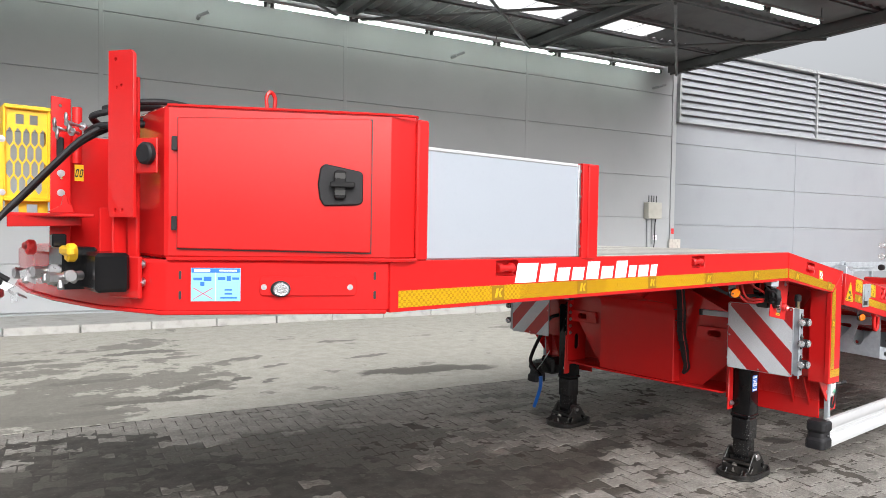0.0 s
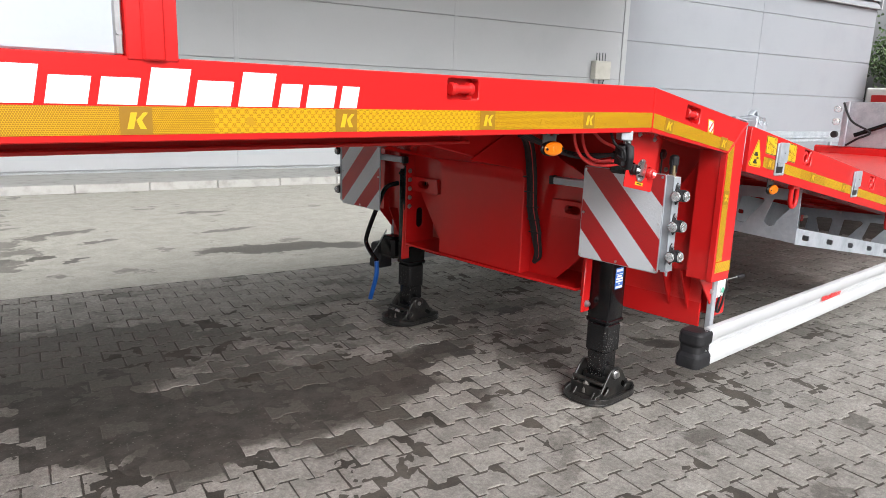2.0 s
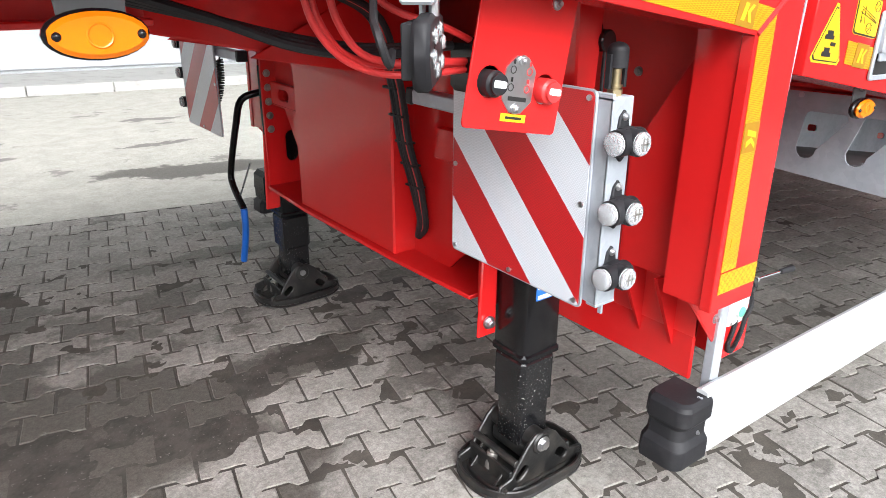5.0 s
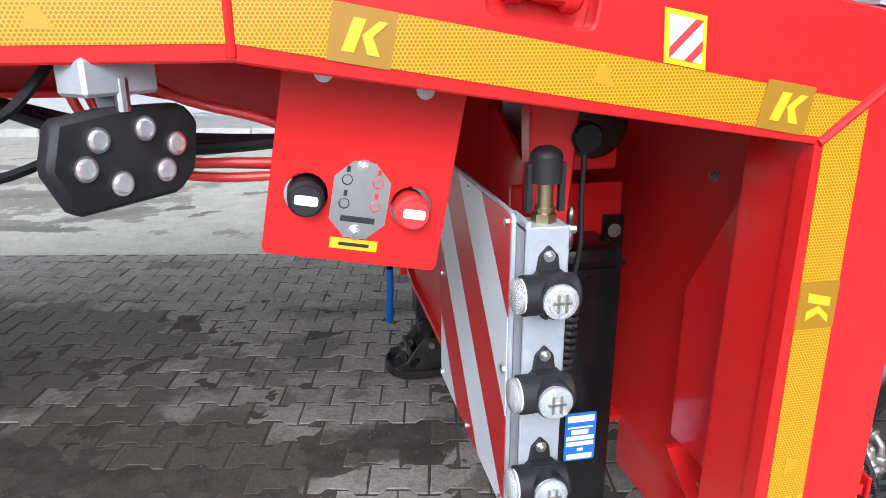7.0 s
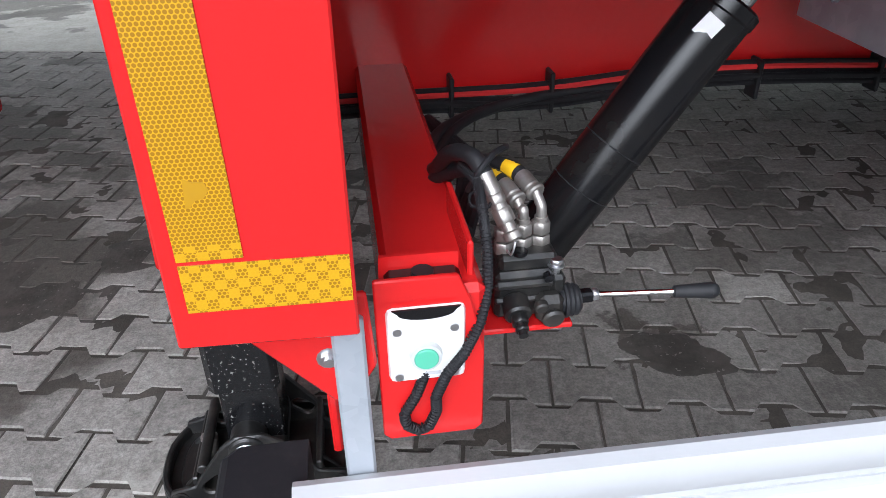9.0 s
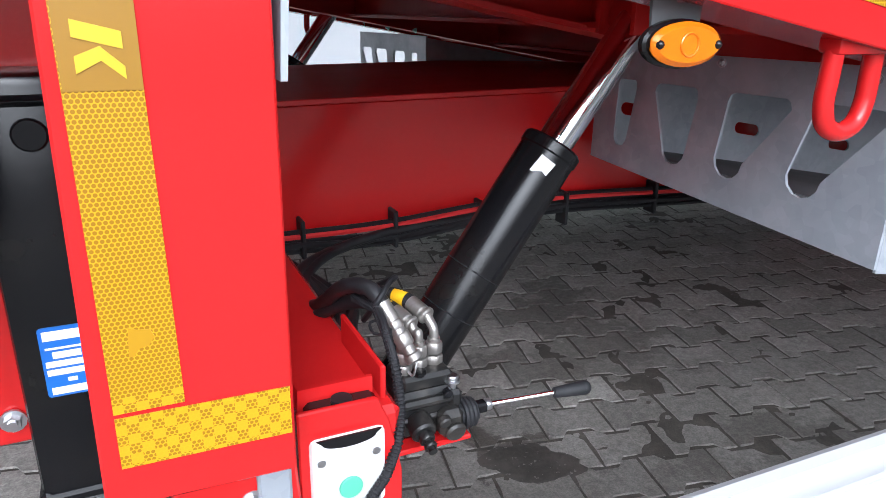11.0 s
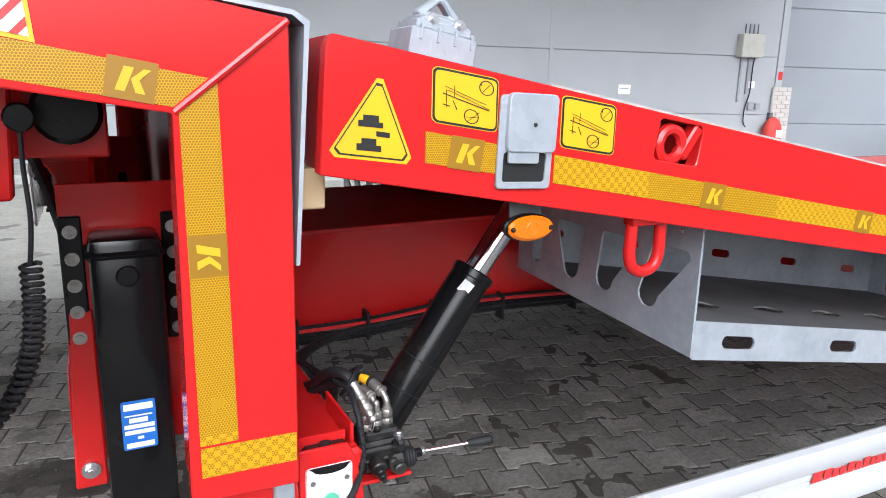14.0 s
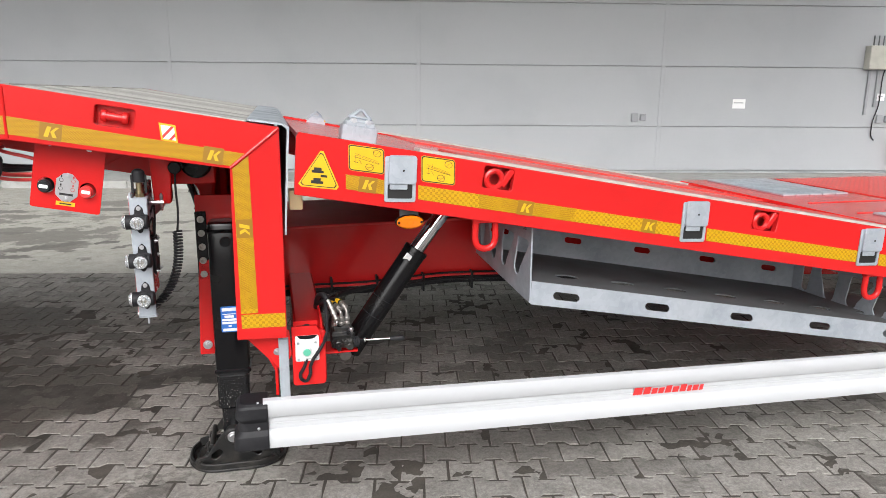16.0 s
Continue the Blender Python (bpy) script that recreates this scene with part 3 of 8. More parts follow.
def canopy():
    top = tagged(new("canopy"), "dark steel canopy with ribbed roof sheets and pale skylights, fixed to the hall", "canopy", kind="structure")
    # ribbed sheet: ribs run across the wall, open at the skylights
    def ribs(u0, u1, v0, v1):
        bm = bmesh.new()
        n = int((u1 - u0) / 0.12)
        row = []
        for k in range(n + 1):
            u = u0 + (u1 - u0) * k / n
            z = CAN_Z + 0.62 + (0.05 if k % 2 else 0.0)
            row.append((bm.verts.new(W @ Vector((u, v0, z))), bm.verts.new(W @ Vector((u, v1, z)))))
        for a, b_ in zip(row, row[1:]):
            bm.faces.new((a[0], b_[0], b_[1], a[1]))
        return bm
    lights = [(8.75, 11.7), (12.2, 14.1)]
    vs = (-0.2, -1.72, -2.62)
    sheet = join(ribs(-20, CAN_U, vs[0], vs[1]), ribs(-20, CAN_U, vs[2], CAN_V), ribs(-20, lights[0][0], vs[1], vs[2]), ribs(lights[0][1], lights[1][0], vs[1], vs[2]), ribs(lights[1][1], CAN_U, vs[1], vs[2]))
    part("roof_sheet", sheet, ROOFSHEET, top, kind="", smooth_angle=0)
    for a, b_ in lights:
        n = 3
        for k in range(n):
            w_ = (b_ - a) / n
            part("skylight", box(a + w_ * k + 0.03, a + w_ * (k + 1) - 0.03, vs[1], vs[2], CAN_Z + 0.62, CAN_Z + 0.63, 0, W), SKYLIGHT, top)
    # main beams out from the wall, purlins along it, bracing
    def beam(a, b_, h, w_):
        a, b_ = W @ Vector(a), W @ Vector(b_)
        m = frame_of(a, b_ - a, (0, 0, 1))
        L = (b_ - a).length
        prof = [(-w_ / 2, -h), (w_ / 2, -h), (w_ / 2, -h + 0.015), (0.006, -h + 0.015), (0.006, -0.015), (w_ / 2, -0.015), (w_ / 2, 0), (-w_ / 2, 0), (-w_ / 2, -0.015), (-0.006, -0.015), (-0.006, -h + 0.015), (-w_ / 2, -h + 0.015)]
        return plate(prof, [], L, m @ Matrix(((0, 0, 1, 0), (1, 0, 0, 0), (0, 1, 0, 0), (0, 0, 0, 1))))
    for u in (CAN_U - 0.1, 12.05, 7.5, 2.95, -1.6, -6.15):
        part("main_beam", beam((u, -0.1, CAN_Z + 0.5), (u, CAN_V, CAN_Z + 0.5), 0.32, 0.16), DARK_STEEL, top)
    for v in (-0.25, -1.66, -2.68, -4.0, -5.5):
        part("purlin", beam((-20, v, CAN_Z + 0.62), (CAN_U, v, CAN_Z + 0.62), 0.16, 0.08), DARK_STEEL, top)
    for k in range(4):
        u = CAN_U - 4.55 * k
        part("brace", rod(W @ Vector((u - 0.1, -0.4, CAN_Z + 0.3)), W @ Vector((u - 4.45, -4.4, CAN_Z + 0.3)), 0.03, 8), DARK_STEEL, top)
        part("brace", rod(W @ Vector((u - 4.45, -0.4, CAN_Z + 0.3)), W @ Vector((u - 0.1, -4.4, CAN_Z + 0.3)), 0.03, 8), DARK_STEEL, top)
    part("edge_flashing", box(CAN_U - 0.02, CAN_U + 0.03, CAN_V, -0.1, CAN_Z + 0.38, CAN_Z + 0.72, 0.004, W), DARK_STEEL, top)
    part("front_flashing", box(-20, CAN_U, CAN_V - 0.04, CAN_V, CAN_Z + 0.2, CAN_Z + 0.72, 0.004, W), DARK_STEEL, top)
    # light runs: a long tray with tubes hung under it
    return top


def light_run(v, z, u0, n, pitch, length):
    tray = part("light_tray", box(u0, u0 + pitch * n, v - 0.05, v + 0.05, z + 0.06, z + 0.11, 0.004, W), WALL_TRIM, None)
    tagged(tray, "long grey lighting tray with glowing fluorescent tubes under the canopy", "light fitting", "canopy light runs")
    for k in range(n):
        a = u0 + pitch * (k + 0.5) - length / 2
        part("fluorescent_tube", rod(W @ Vector((a, v, z + 0.02)), W @ Vector((a + length, v, z + 0.02)), 0.028, 10), TUBE, tray)
        for e in (a - 0.03, a + length + 0.03):
            part("lamp_holder", box(e - 0.03, e + 0.03, v - 0.035, v + 0.035, z - 0.015, z + 0.06, 0.004, W), DARK_STEEL, tray)
    for k in range(0, n + 1, 2):
        u = u0 + pitch * k
        part("hanger", rod(W @ Vector((u, v, z + 0.1)), W @ Vector((u, v, CAN_Z + 0.6)), 0.012, 6), DARK_STEEL, tray)
    return tray


canopy()
light_run(-0.53, 5.68, 15.95 - 9 * 1.65, 9, 1.65, 1.45)
light_run(-5.0, 5.70, 15.5 - 8 * 1.62, 8, 1.62, 1.42)

# ---- the trailer ----
Y0, YC = 1.87, 3.16
YF = 2 * YC - Y0
trailer = thing("semi_trailer", (4.7, YC, 0.0), "bright red low-loader trailer with raised gooseneck on black landing legs", "trailer")


def T(name, bm, mat, label="", parent=None, angle=35):
    return part(name, bm, mat, parent or trailer, label, smooth_angle=angle)


def both(fn):
    """Builds a thing on the near side and its mirror image on the far one: s maps a distance in from the side face to world y."""
    for s, sign in ((lambda d: Y0 + d, 1), (lambda d: YF - d, -1)):
        fn(s, sign)


def mside(d, sign):
    """Frame for outlines in x and z, set d in from the side face, with depth going inwards."""
    y = Y0 + d if sign > 0 else YF - d
    return side(y, sign > 0)


# gooseneck side rails with their knee and rear post
RAIL = [(1.36, 1.383), (4.18, 1.386), (4.814, 1.289), (4.806, 0.701), (4.972, 0.697), (4.975, 1.421), (4.18, 1.550), (1.36, 1.546)]
NECK_RINGS = [(1.825, 1.940, 1.483, 1.540, 0.3), (3.135, 3.255, 1.484, 1.541, 0.5), (4.425, 4.540, 1.422, 1.484, -9)]


def tilted_rect(x0, x1, z0, z1, deg, r=0.008):
    cx, cz = (x0 + x1) / 2, (z0 + z1) / 2
    c, s = math.cos(radians(deg)), math.sin(radians(deg))
    w, h = (x1 - x0) / 2, (z1 - z0) / 2
    return [(cx + x * c - z * s, cz + x * s + z * c) for x, z in rounded(-w, w, -h, h, r, 2)]


def neck_rail(s, sign):
    holes = [tilted_rect(*h) for h in NECK_RINGS]
    rail = T("side_rail", plate(RAIL, holes, 0.03, mside(0, sign), 0.006), RED)
    inner = [(1.36, 1.388), (4.18, 1.391), (4.819, 1.294), (4.811, 0.706), (4.967, 0.702), (4.970, 1.415), (4.18, 1.545), (1.36, 1.541)]
    T("rail_core", plate(inner, [], 0.10, mside(0.029, sign)), RED, parent=rail)
    # welded joints at the knee and at the mitred corner
    y = s(0)
    T("weld_seam", tube([(4.816, y, 1.291), (4.895, y - 0.002 * sign, 1.355), (4.973, y, 1.418)], 0.006, 8), RED, parent=rail)
    T("weld_seam", tube([(4.18, y, 1.391), (4.18, y, 1.545)], 0.005, 8), RED, parent=rail)
    for x0, x1, z0, z1, deg in NECK_RINGS:
        cx, cz, a = (x0 + x1) / 2, (z0 + z1) / 2, radians(deg)
        h = (x1 - x0) / 2 - 0.018
        p = lambda u, w, d: (cx + u * math.cos(a) - w * math.sin(a), s(d), cz + u * math.sin(a) + w * math.cos(a))
        T("lashing_bar", join(rod(p(-h * 0.55, 0, 0.008), p(h * 0.55, 0, 0.008), 0.013, 14), rod(p(-h, 0, 0.012), p(-h * 0.5, 0, 0.012), 0.019, 12, bevel=0.004), rod(p(h * 0.5, 0, 0.012), p(h, 0, 0.012), 0.019, 12, bevel=0.004)), RED, parent=rail)


both(neck_rail)

# tapered front of the gooseneck
NOSE = [(1.36, Y0), (0.776, 2.20), (0.665, 2.45), (0.60, 2.80), (0.58, YC)]
nose = NOSE + [(x, 2 * YC - y) for x, y in reversed(NOSE[:-1])]
front_beam = T("front_beam", plate(nose, [], 0.158, flat(1.386), 0.008), RED)
T("bottom_lip", plate([(x - 0.012, y) for x, y in nose], [], 0.012, flat(1.380), 0.003), RED, parent=front_beam)
# deck: red floor sheet, planks, underside ribs
T("deck_sheet", box(1.37, 4.18, Y0 + 0.12, YF - 0.12, 1.49, 1.515, 0.002), RED_DUSTY)
T("under_sheet", box(1.37, 3.9, Y0 + 0.12, YF - 0.12, 1.44, 1.448, 0.002), RED_DUSTY)
SLOPE1 = math.atan2(1.424 - 1.550, 4.976 - 4.18)
for k in range(17):
    y0 = Y0 + 0.05 + k * 0.1455
    T("deck_plank", box(2.42, 4.19, y0, y0 + 0.135, 0.0, 0.03, 0.003, Matrix.Translation((0, 0, 1.517)) @ Matrix.Rotation(-0.0014, 4, "Y")), PLANK)
    T("deck_plank", box(0.0, 0.70, y0, y0 + 0.135, -0.022, 0.004, 0.003, Matrix.Translation((4.18, 0, 1.546)) @ Matrix.Rotation(-SLOPE1, 4, "Y")), PLANK)
T("neck_cover", plate([(4.19, 1.50), (4.93, 1.385), (4.93, 1.378), (4.19, 1.493)], [], YF - Y0 - 0.24, side(Y0 + 0.12)), RED_DUSTY)
T("end_plate", plate([(4.875, 1.448), (4.985, 1.434), (5.008, 1.420), (4.985, 1.06), (4.979, 1.06), (5.000, 1.414), (4.983, 1.427), (4.875, 1.441)], [], YF - Y0 - 0.02, side(Y0 + 0.01)), GALV)
for x in (1.75, 2.35, 2.95, 3.55):
    T("cross_member", join(box(x - 0.004, x + 0.004, Y0 + 0.12, YF - 0.12, 1.40, 1.45), box(x - 0.045, x + 0.045, Y0 + 0.12, YF - 0.12, 1.392, 1.40, 0.002)), RED_DUSTY)
# the two long I-beams under the gooseneck, with sloping gussets to the side rails
for y in (2.62, 3.70):
    T("neck_beam", join(box(1.45, 3.9, y - 0.005, y + 0.005, 1.315, 1.445), box(1.45, 3.9, y - 0.07, y + 0.07, 1.303, 1.316, 0.003)), RED_DUSTY)

# swan neck: the deep centre box that drops behind the legs
swan = [(3.45, 1.375), (4.545, 1.146), (4.580, 1.135), (4.603, 1.115), (4.616, 1.088), (4.62, 1.055), (4.62, 0.565), (4.74, 0.565), (4.74, 1.43), (3.45, 1.43)]
T("swan_neck", plate(swan, [], 0.66, side(2.86), 0.006), RED)
T("slope_plate", plate([(3.40, 1.392), (4.66, 1.128), (4.66, 1.14), (3.40, 1.404)], [], 0.34, side(3.521), 0.002), RED)
bulk_out = [(2.68, 0.56), (3.56, 0.56), (3.80, 0.90), (3.868, 0.90), (3.868, 1.17), (3.40, 1.40), (2.90, 1.40), (2.84, 1.265), (2.50, 1.115), (2.452, 1.08), (2.452, 0.775)]
bulkhead = T("bulkhead", plate(bulk_out, [slot(2.58, 0.952, 0.028, 0.022), slot(3.74, 0.952, 0.028, 0.022)], 0.012, front(4.70), 0.002), RED)
T("bulkhead_back", box(4.925, 4.935, Y0 + 0.10, YF - 0.10, 0.56, 1.40), RED_DUSTY)
both(lambda s, sign: [T("bolt", bolt((4.925, s(d), z), (-1, 0, 0), 0.008, 0.009), DULL) for d, z in ((0.35, 1.18), (0.17, 1.13))])
both(lambda s, sign: T("post_back", plate([(s(0.12), 0.72), (s(0.30), 0.72), (s(0.30), 1.0), (s(0.12), 1.29)], [], 0.008, front(4.86)), RED))
T("bottom_flange", plate([(4.62, Y0 + 0.61), (4.60, 2.86), (4.60, 3.46), (4.62, YF - 0.61), (4.95, YF - 0.61), (4.95, Y0 + 0.61)], [], 0.014, flat(0.553), 0.003), RED)
for y0, y1, yh in ((2.456, 2.72, 2.58), (3.60, 3.864, 3.74)):
    T("stiffener", plate([(y0, 0.905), (y1, 0.905), (y1 - 0.012 if y0 < 3 else y1, 0.995), (y0 if y0 < 3 else y0 + 0.012, 0.995)], [slot(yh, 0.950, 0.028, 0.021)], 0.026, front(4.674), 0.003), RED, parent=bulkhead)
    T("weld_seam", rod((4.678, y0 + 0.01, 0.903), (4.678, y1 - 0.01, 0.903), 0.004, 6), RED, parent=bulkhead)
for y in (2.846, 3.534):
    T("neck_gusset", plate([(4.20, 1.20), (4.60, 1.13), (4.70, 1.13), (4.70, 1.40), (4.61, 1.40)], [], 0.01, side(y), 0.002), RED)
T("neck_rib", plate([(3.70, 1.33), (4.16, 1.235), (4.16, 1.25), (3.80, 1.40), (3.70, 1.40)], [], 0.01, side(3.05), 0.002), RED)

# lower cross beam, aprons and hanging brackets
def lower(s, sign):
    lo = lambda a, b_: (min(s(a), s(b_)), max(s(a), s(b_)))
    T("cross_beam", box(5.000, 5.110, *lo(0.075, 1.15), 0.49, 0.69, 0.008), RED)
    T("apron", box(4.925, 4.937, *lo(0.10, 0.62), 0.44, 0.71, 0.003), RED)
    T("beam_end", plate([(4.988, 0.495), (4.996, 0.487), (5.098, 0.487), (5.107, 0.495), (5.107, 0.61), (5.092, 0.68), (5.078, 0.712), (4.988, 0.712)], [], 0.008, mside(0.066, sign), 0.002), RED)
    T("web", plate([(4.815, 0.705), (4.981, 0.705), (4.987, 0.61), (4.95, 0.55)], [], 0.01, mside(0.058, sign), 0.003), RED)
    for d in (0.16, 0.26):
        T("gusset", plate([(4.83, 0.72), (4.932, 0.72), (4.932, 0.50)], [], 0.01, mside(d, sign)), RED)
    hang = T("guard_bracket", join(box(4.941, 4.976, *lo(0.048, 0.076), 0.33, 0.68, 0.003)), GALV)
    T("bolt", bolt((4.936, s(0.060), 0.627), (0, -sign, 0)), STEEL, parent=hang)


both(lower)

# ---- side guard ----
def side_guard(s, sign):
    L = 8.0 - 4.878
    prof = [(0, 0), (0.018, 0.002), (0.022, 0.02), (0.017, 0.060), (0.012, 0.066), (0.003, 0.070), (0.004, 0.092), (0.001, 0.0925), (0.001, 0.0965), (0.004, 0.097), (0.003, 0.114), (0.012, 0.118), (0.017, 0.124), (0.022, 0.165), (0.018, 0.186), (0, 0.19), (-0.012, 0.185), (-0.012, 0.005)]
    m = Matrix(((0, 0, 1, 4.878), (-sign, 0, 0, s(0.032)), (0, 1, 0, 0.276), (0, 0, 0, 1)))
    shear = Matrix.Identity(4)
    shear[2][0] = -0.020
    bm = plate(prof, [], L, m)
    moved(bm, Matrix.Translation((4.878, 0, 0)) @ shear @ Matrix.Translation((-4.878, 0, 0)))
    guard = T("side_guard", bm, ALU, "white aluminium side guard rail with a black end cap")
    # cap: rounded in plan, with a waist between two bulges
    bm = bmesh.new()
    rings = []
    for z, d in ((0.2749, 0.010), (0.2812, 0.001), (0.2856, 0.0), (0.3286, 0.0), (0.3322, 0.001), (0.3456, 0.011), (0.3492, 0.013), (0.3796, 0.013), (0.3832, 0.011), (0.3966, 0.002), (0.4002, 0.001), (0.4378, 0.001), (0.4467, 0.005), (0.453, 0.013)):
        xa, ya, yb = 4.766 + (z - 0.25) * 0.09 + d, 0.002 + d, 0.122 - d * 0.4
        arc = [(xa + 0.03 - 0.03 * math.cos(a), ya + 0.03 - 0.03 * math.sin(a)) for a in (math.pi / 2 * (1 - k / 6) for k in range(7))]
        o = [(4.894, ya + 0.002), (4.890, ya)] + arc + [(xa, yb - 0.014), (xa + 0.014, yb), (4.894, yb)]
        rings.append([bm.verts.new((px, s(py), z)) for px, py in o])
    for a, b_ in zip(rings, rings[1:]):
        for k in range(len(a)):
            bm.faces.new((a[k], a[(k + 1) % len(a)], b_[(k + 1) % len(a)], b_[k]))
    bm.faces.new(rings[0]), bm.faces.new(rings[-1])
    T("end_cap", bm, RUBBER, "black rubber end cap", parent=guard, angle=18)
    for z, d in ((0.358, 0.018), (0.447, 0.022)):
        T("bolt", bolt((4.860, s(d), z), (0, -sign, 0.0 if z < 0.4 else 1.2), 0.006, 0.005), STEEL, parent=guard)
    return guard


both(side_guard)

# ---- landing legs ----
def landing_leg(s, sign):
    cx, y = 4.754, s(0.515)
    top = T("landing_leg", box(cx - 0.067, cx + 0.067, y - 0.065, y + 0.065, 0.40, 1.03, 0.014, segs=2), BLACK, "black steel landing leg with a tilting foot")
    T("inner_tube", box(cx - 0.055, cx + 0.055, y - 0.053, y + 0.053, 0.10, 0.42, 0.012, segs=2), GREASY, parent=top)
    T("collar", box(cx - 0.072, cx + 0.072, y - 0.07, y + 0.07, 0.395, 0.425, 0.01), BLACK, parent=top)
    T("lower_sleeve", box(cx - 0.066, cx + 0.06, y - 0.064, y + 0.064, 0.24, 0.40, 0.012), GREASY, parent=top)
    T("sleeve_slot", box(cx + 0.0585, cx + 0.0615, y - 0.026, y - 0.006, 0.285, 0.345, 0.0), INK, parent=top)
    T("head", box(cx - 0.075, cx + 0.075, y - 0.072, y + 0.072, 0.985, 1.01, 0.012), BLACK, parent=top)
    T("cap_boss", rod((cx, y - sign * 0.063, 0.955), (cx, y - sign * 0.07, 0.955), 0.022, 16, bevel=0.003), BLACK, parent=top)
    # red mounting plate with bolt strips
    T("mounting_plate", plate([(cx - 0.118, 0.53), (cx + 0.118, 0.53), (cx + 0.118, 1.125), (cx - 0.118, 1.125)], [rounded(cx + 0.035, cx + 0.066, 0.925, 0.985, 0.012), rounded(cx - 0.030, cx + 0.026, 0.655, 0.785, 0.026, 5)], 0.012, side(y + sign * 0.066, sign > 0), 0.002), RED, parent=top)
    for dx in (-0.098, 0.098):
        T("bolt_strip", box(cx + dx - 0.022, cx + dx + 0.022, y + sign * 0.05, y + sign * 0.066, 0.775, 1.06, 0.003), BLACK, parent=top)
        for k in range(5):
            T("bolt", bolt((cx + dx, y + sign * 0.05, 0.80 + 0.057 * k), (0, -sign, 0), 0.0095, 0.012), DULL, parent=top)
            if dx < 0:
                T("bolt_end", bolt((cx + dx + 0.006, y + sign * 0.0775, 0.80 + 0.057 * k), (0, sign, 0), 0.0105, 0.010), DULL, parent=top)
    T("lower_bracket", plate([(cx - 0.135, 0.45), (cx - 0.07, 0.45), (cx - 0.07, 0.86), (cx - 0.118, 0.86)], [], 0.012, side(y + sign * 0.05, sign > 0), 0.004), RED, parent=top)
    T("bolt", bolt((cx - 0.102, y + sign * 0.045, 0.495), (0, -sign, 0), 0.013, 0.014), STEEL, parent=top)
    # foot: a long rocking pad of cast steel with a raised rim, cheeks, cross walls and a pin
    outline = lambda hx, hy, r_: rounded(cx - hx, cx + hx, y - hy, y + hy, r_, 7)
    T("foot_pad", join(plate(outline(0.200, 0.142, 0.125), [], 0.016, flat(0.0), 0.006), plate(outline(0.165, 0.11, 0.09), [], 0.01, flat(0.014), 0.006)), CAST, parent=top)
    T("foot_rim", plate(outline(0.198, 0.140, 0.123), [outline(0.186, 0.128, 0.112)], 0.026, flat(0.012), 0.003), CAST, parent=top)
    cheek = [(-0.172, 0.018), (-0.166, 0.050), (-0.120, 0.060), (-0.098, 0.095), (-0.058, 0.150), (-0.030, 0.172), (0.018, 0.172), (0.052, 0.148), (0.088, 0.098), (0.112, 0.064), (0.168, 0.052), (0.176, 0.018)]
    for d in (-0.098, 0.086):
        T("foot_cheek", plate([(cx + a, b_) for a, b_ in cheek], [slot(cx - 0.082, 0.062, 0.012, 0.014, 40), slot(cx + 0.076, 0.064, 0.012, 0.014, -40)], 0.012, side(y + d), 0.003), CAST, parent=top)
    for dx, h_ in ((-0.118, 0.078), (0.112, 0.082)):
        T("foot_wall", box(cx + dx - 0.006, cx + dx + 0.006, y - 0.092, y + 0.092, 0.018, h_, 0.003), CAST, parent=top)
    for dx in (-0.158, 0.158):
        for d in (-0.06, 0.05):
            T("foot_rib", plate([(cx + dx, 0.016), (cx + dx * 0.72, 0.016), (cx + dx * 0.72, 0.064)], [], 0.010, side(y + d), 0.002), CAST, parent=top)
    T("rocker", join(box(cx - 0.055, cx + 0.055, y - 0.074, y + 0.074, 0.075, 0.125, 0.014, segs=2), rod((cx - 0.012, y - 0.104, 0.138), (cx - 0.012, y + 0.104, 0.138), 0.034, 20, bevel=0.004)), CAST, parent=top)
    T("front_bar", rod((cx - 0.100, y - 0.094, 0.098), (cx - 0.100, y + 0.094, 0.098), 0.011, 12, bevel=0.002), CAST, parent=top)
    T("return_spring", join(rod((cx - 0.112, y + 0.008, 0.030), (cx - 0.104, y + 0.008, 0.085), 0.017, 14, bevel=0.003), rod((cx - 0.104, y + 0.008, 0.085), (cx - 0.100, y + 0.008, 0.098), 0.010, 10)), DULL, parent=top)
    for dx in (-0.150, 0.150):
        for d, way in ((-0.098, -1), (0.098, 1)):
            T("foot_bolt", bolt((cx + dx, y + d, 0.036), (0, way, 0), 0.010, 0.010), CAST, parent=top)
    T("foot_pin", join(rod((cx - 0.012, y - 0.112, 0.138), (cx - 0.012, y + 0.112, 0.138), 0.013, 14), rod((cx - 0.012, y - sign * 0.104, 0.138), (cx - 0.012, y - sign * 0.109, 0.138), 0.024, 18, bevel=0.002), rod((cx - 0.012, y - sign * 0.108, 0.138), (cx - 0.012, y - sign * 0.118, 0.138), 0.015, 6)), STEEL, parent=top)
    # maker's plate: a blue sticker with pale bars
    lab = T("type_label", plate(rounded(cx - 0.034, cx + 0.032, 0.582, 0.690, 0.005), [], 0.0012, side(y - sign * 0.0655, sign < 0)), DARKBLUE, "blue type label", parent=top)
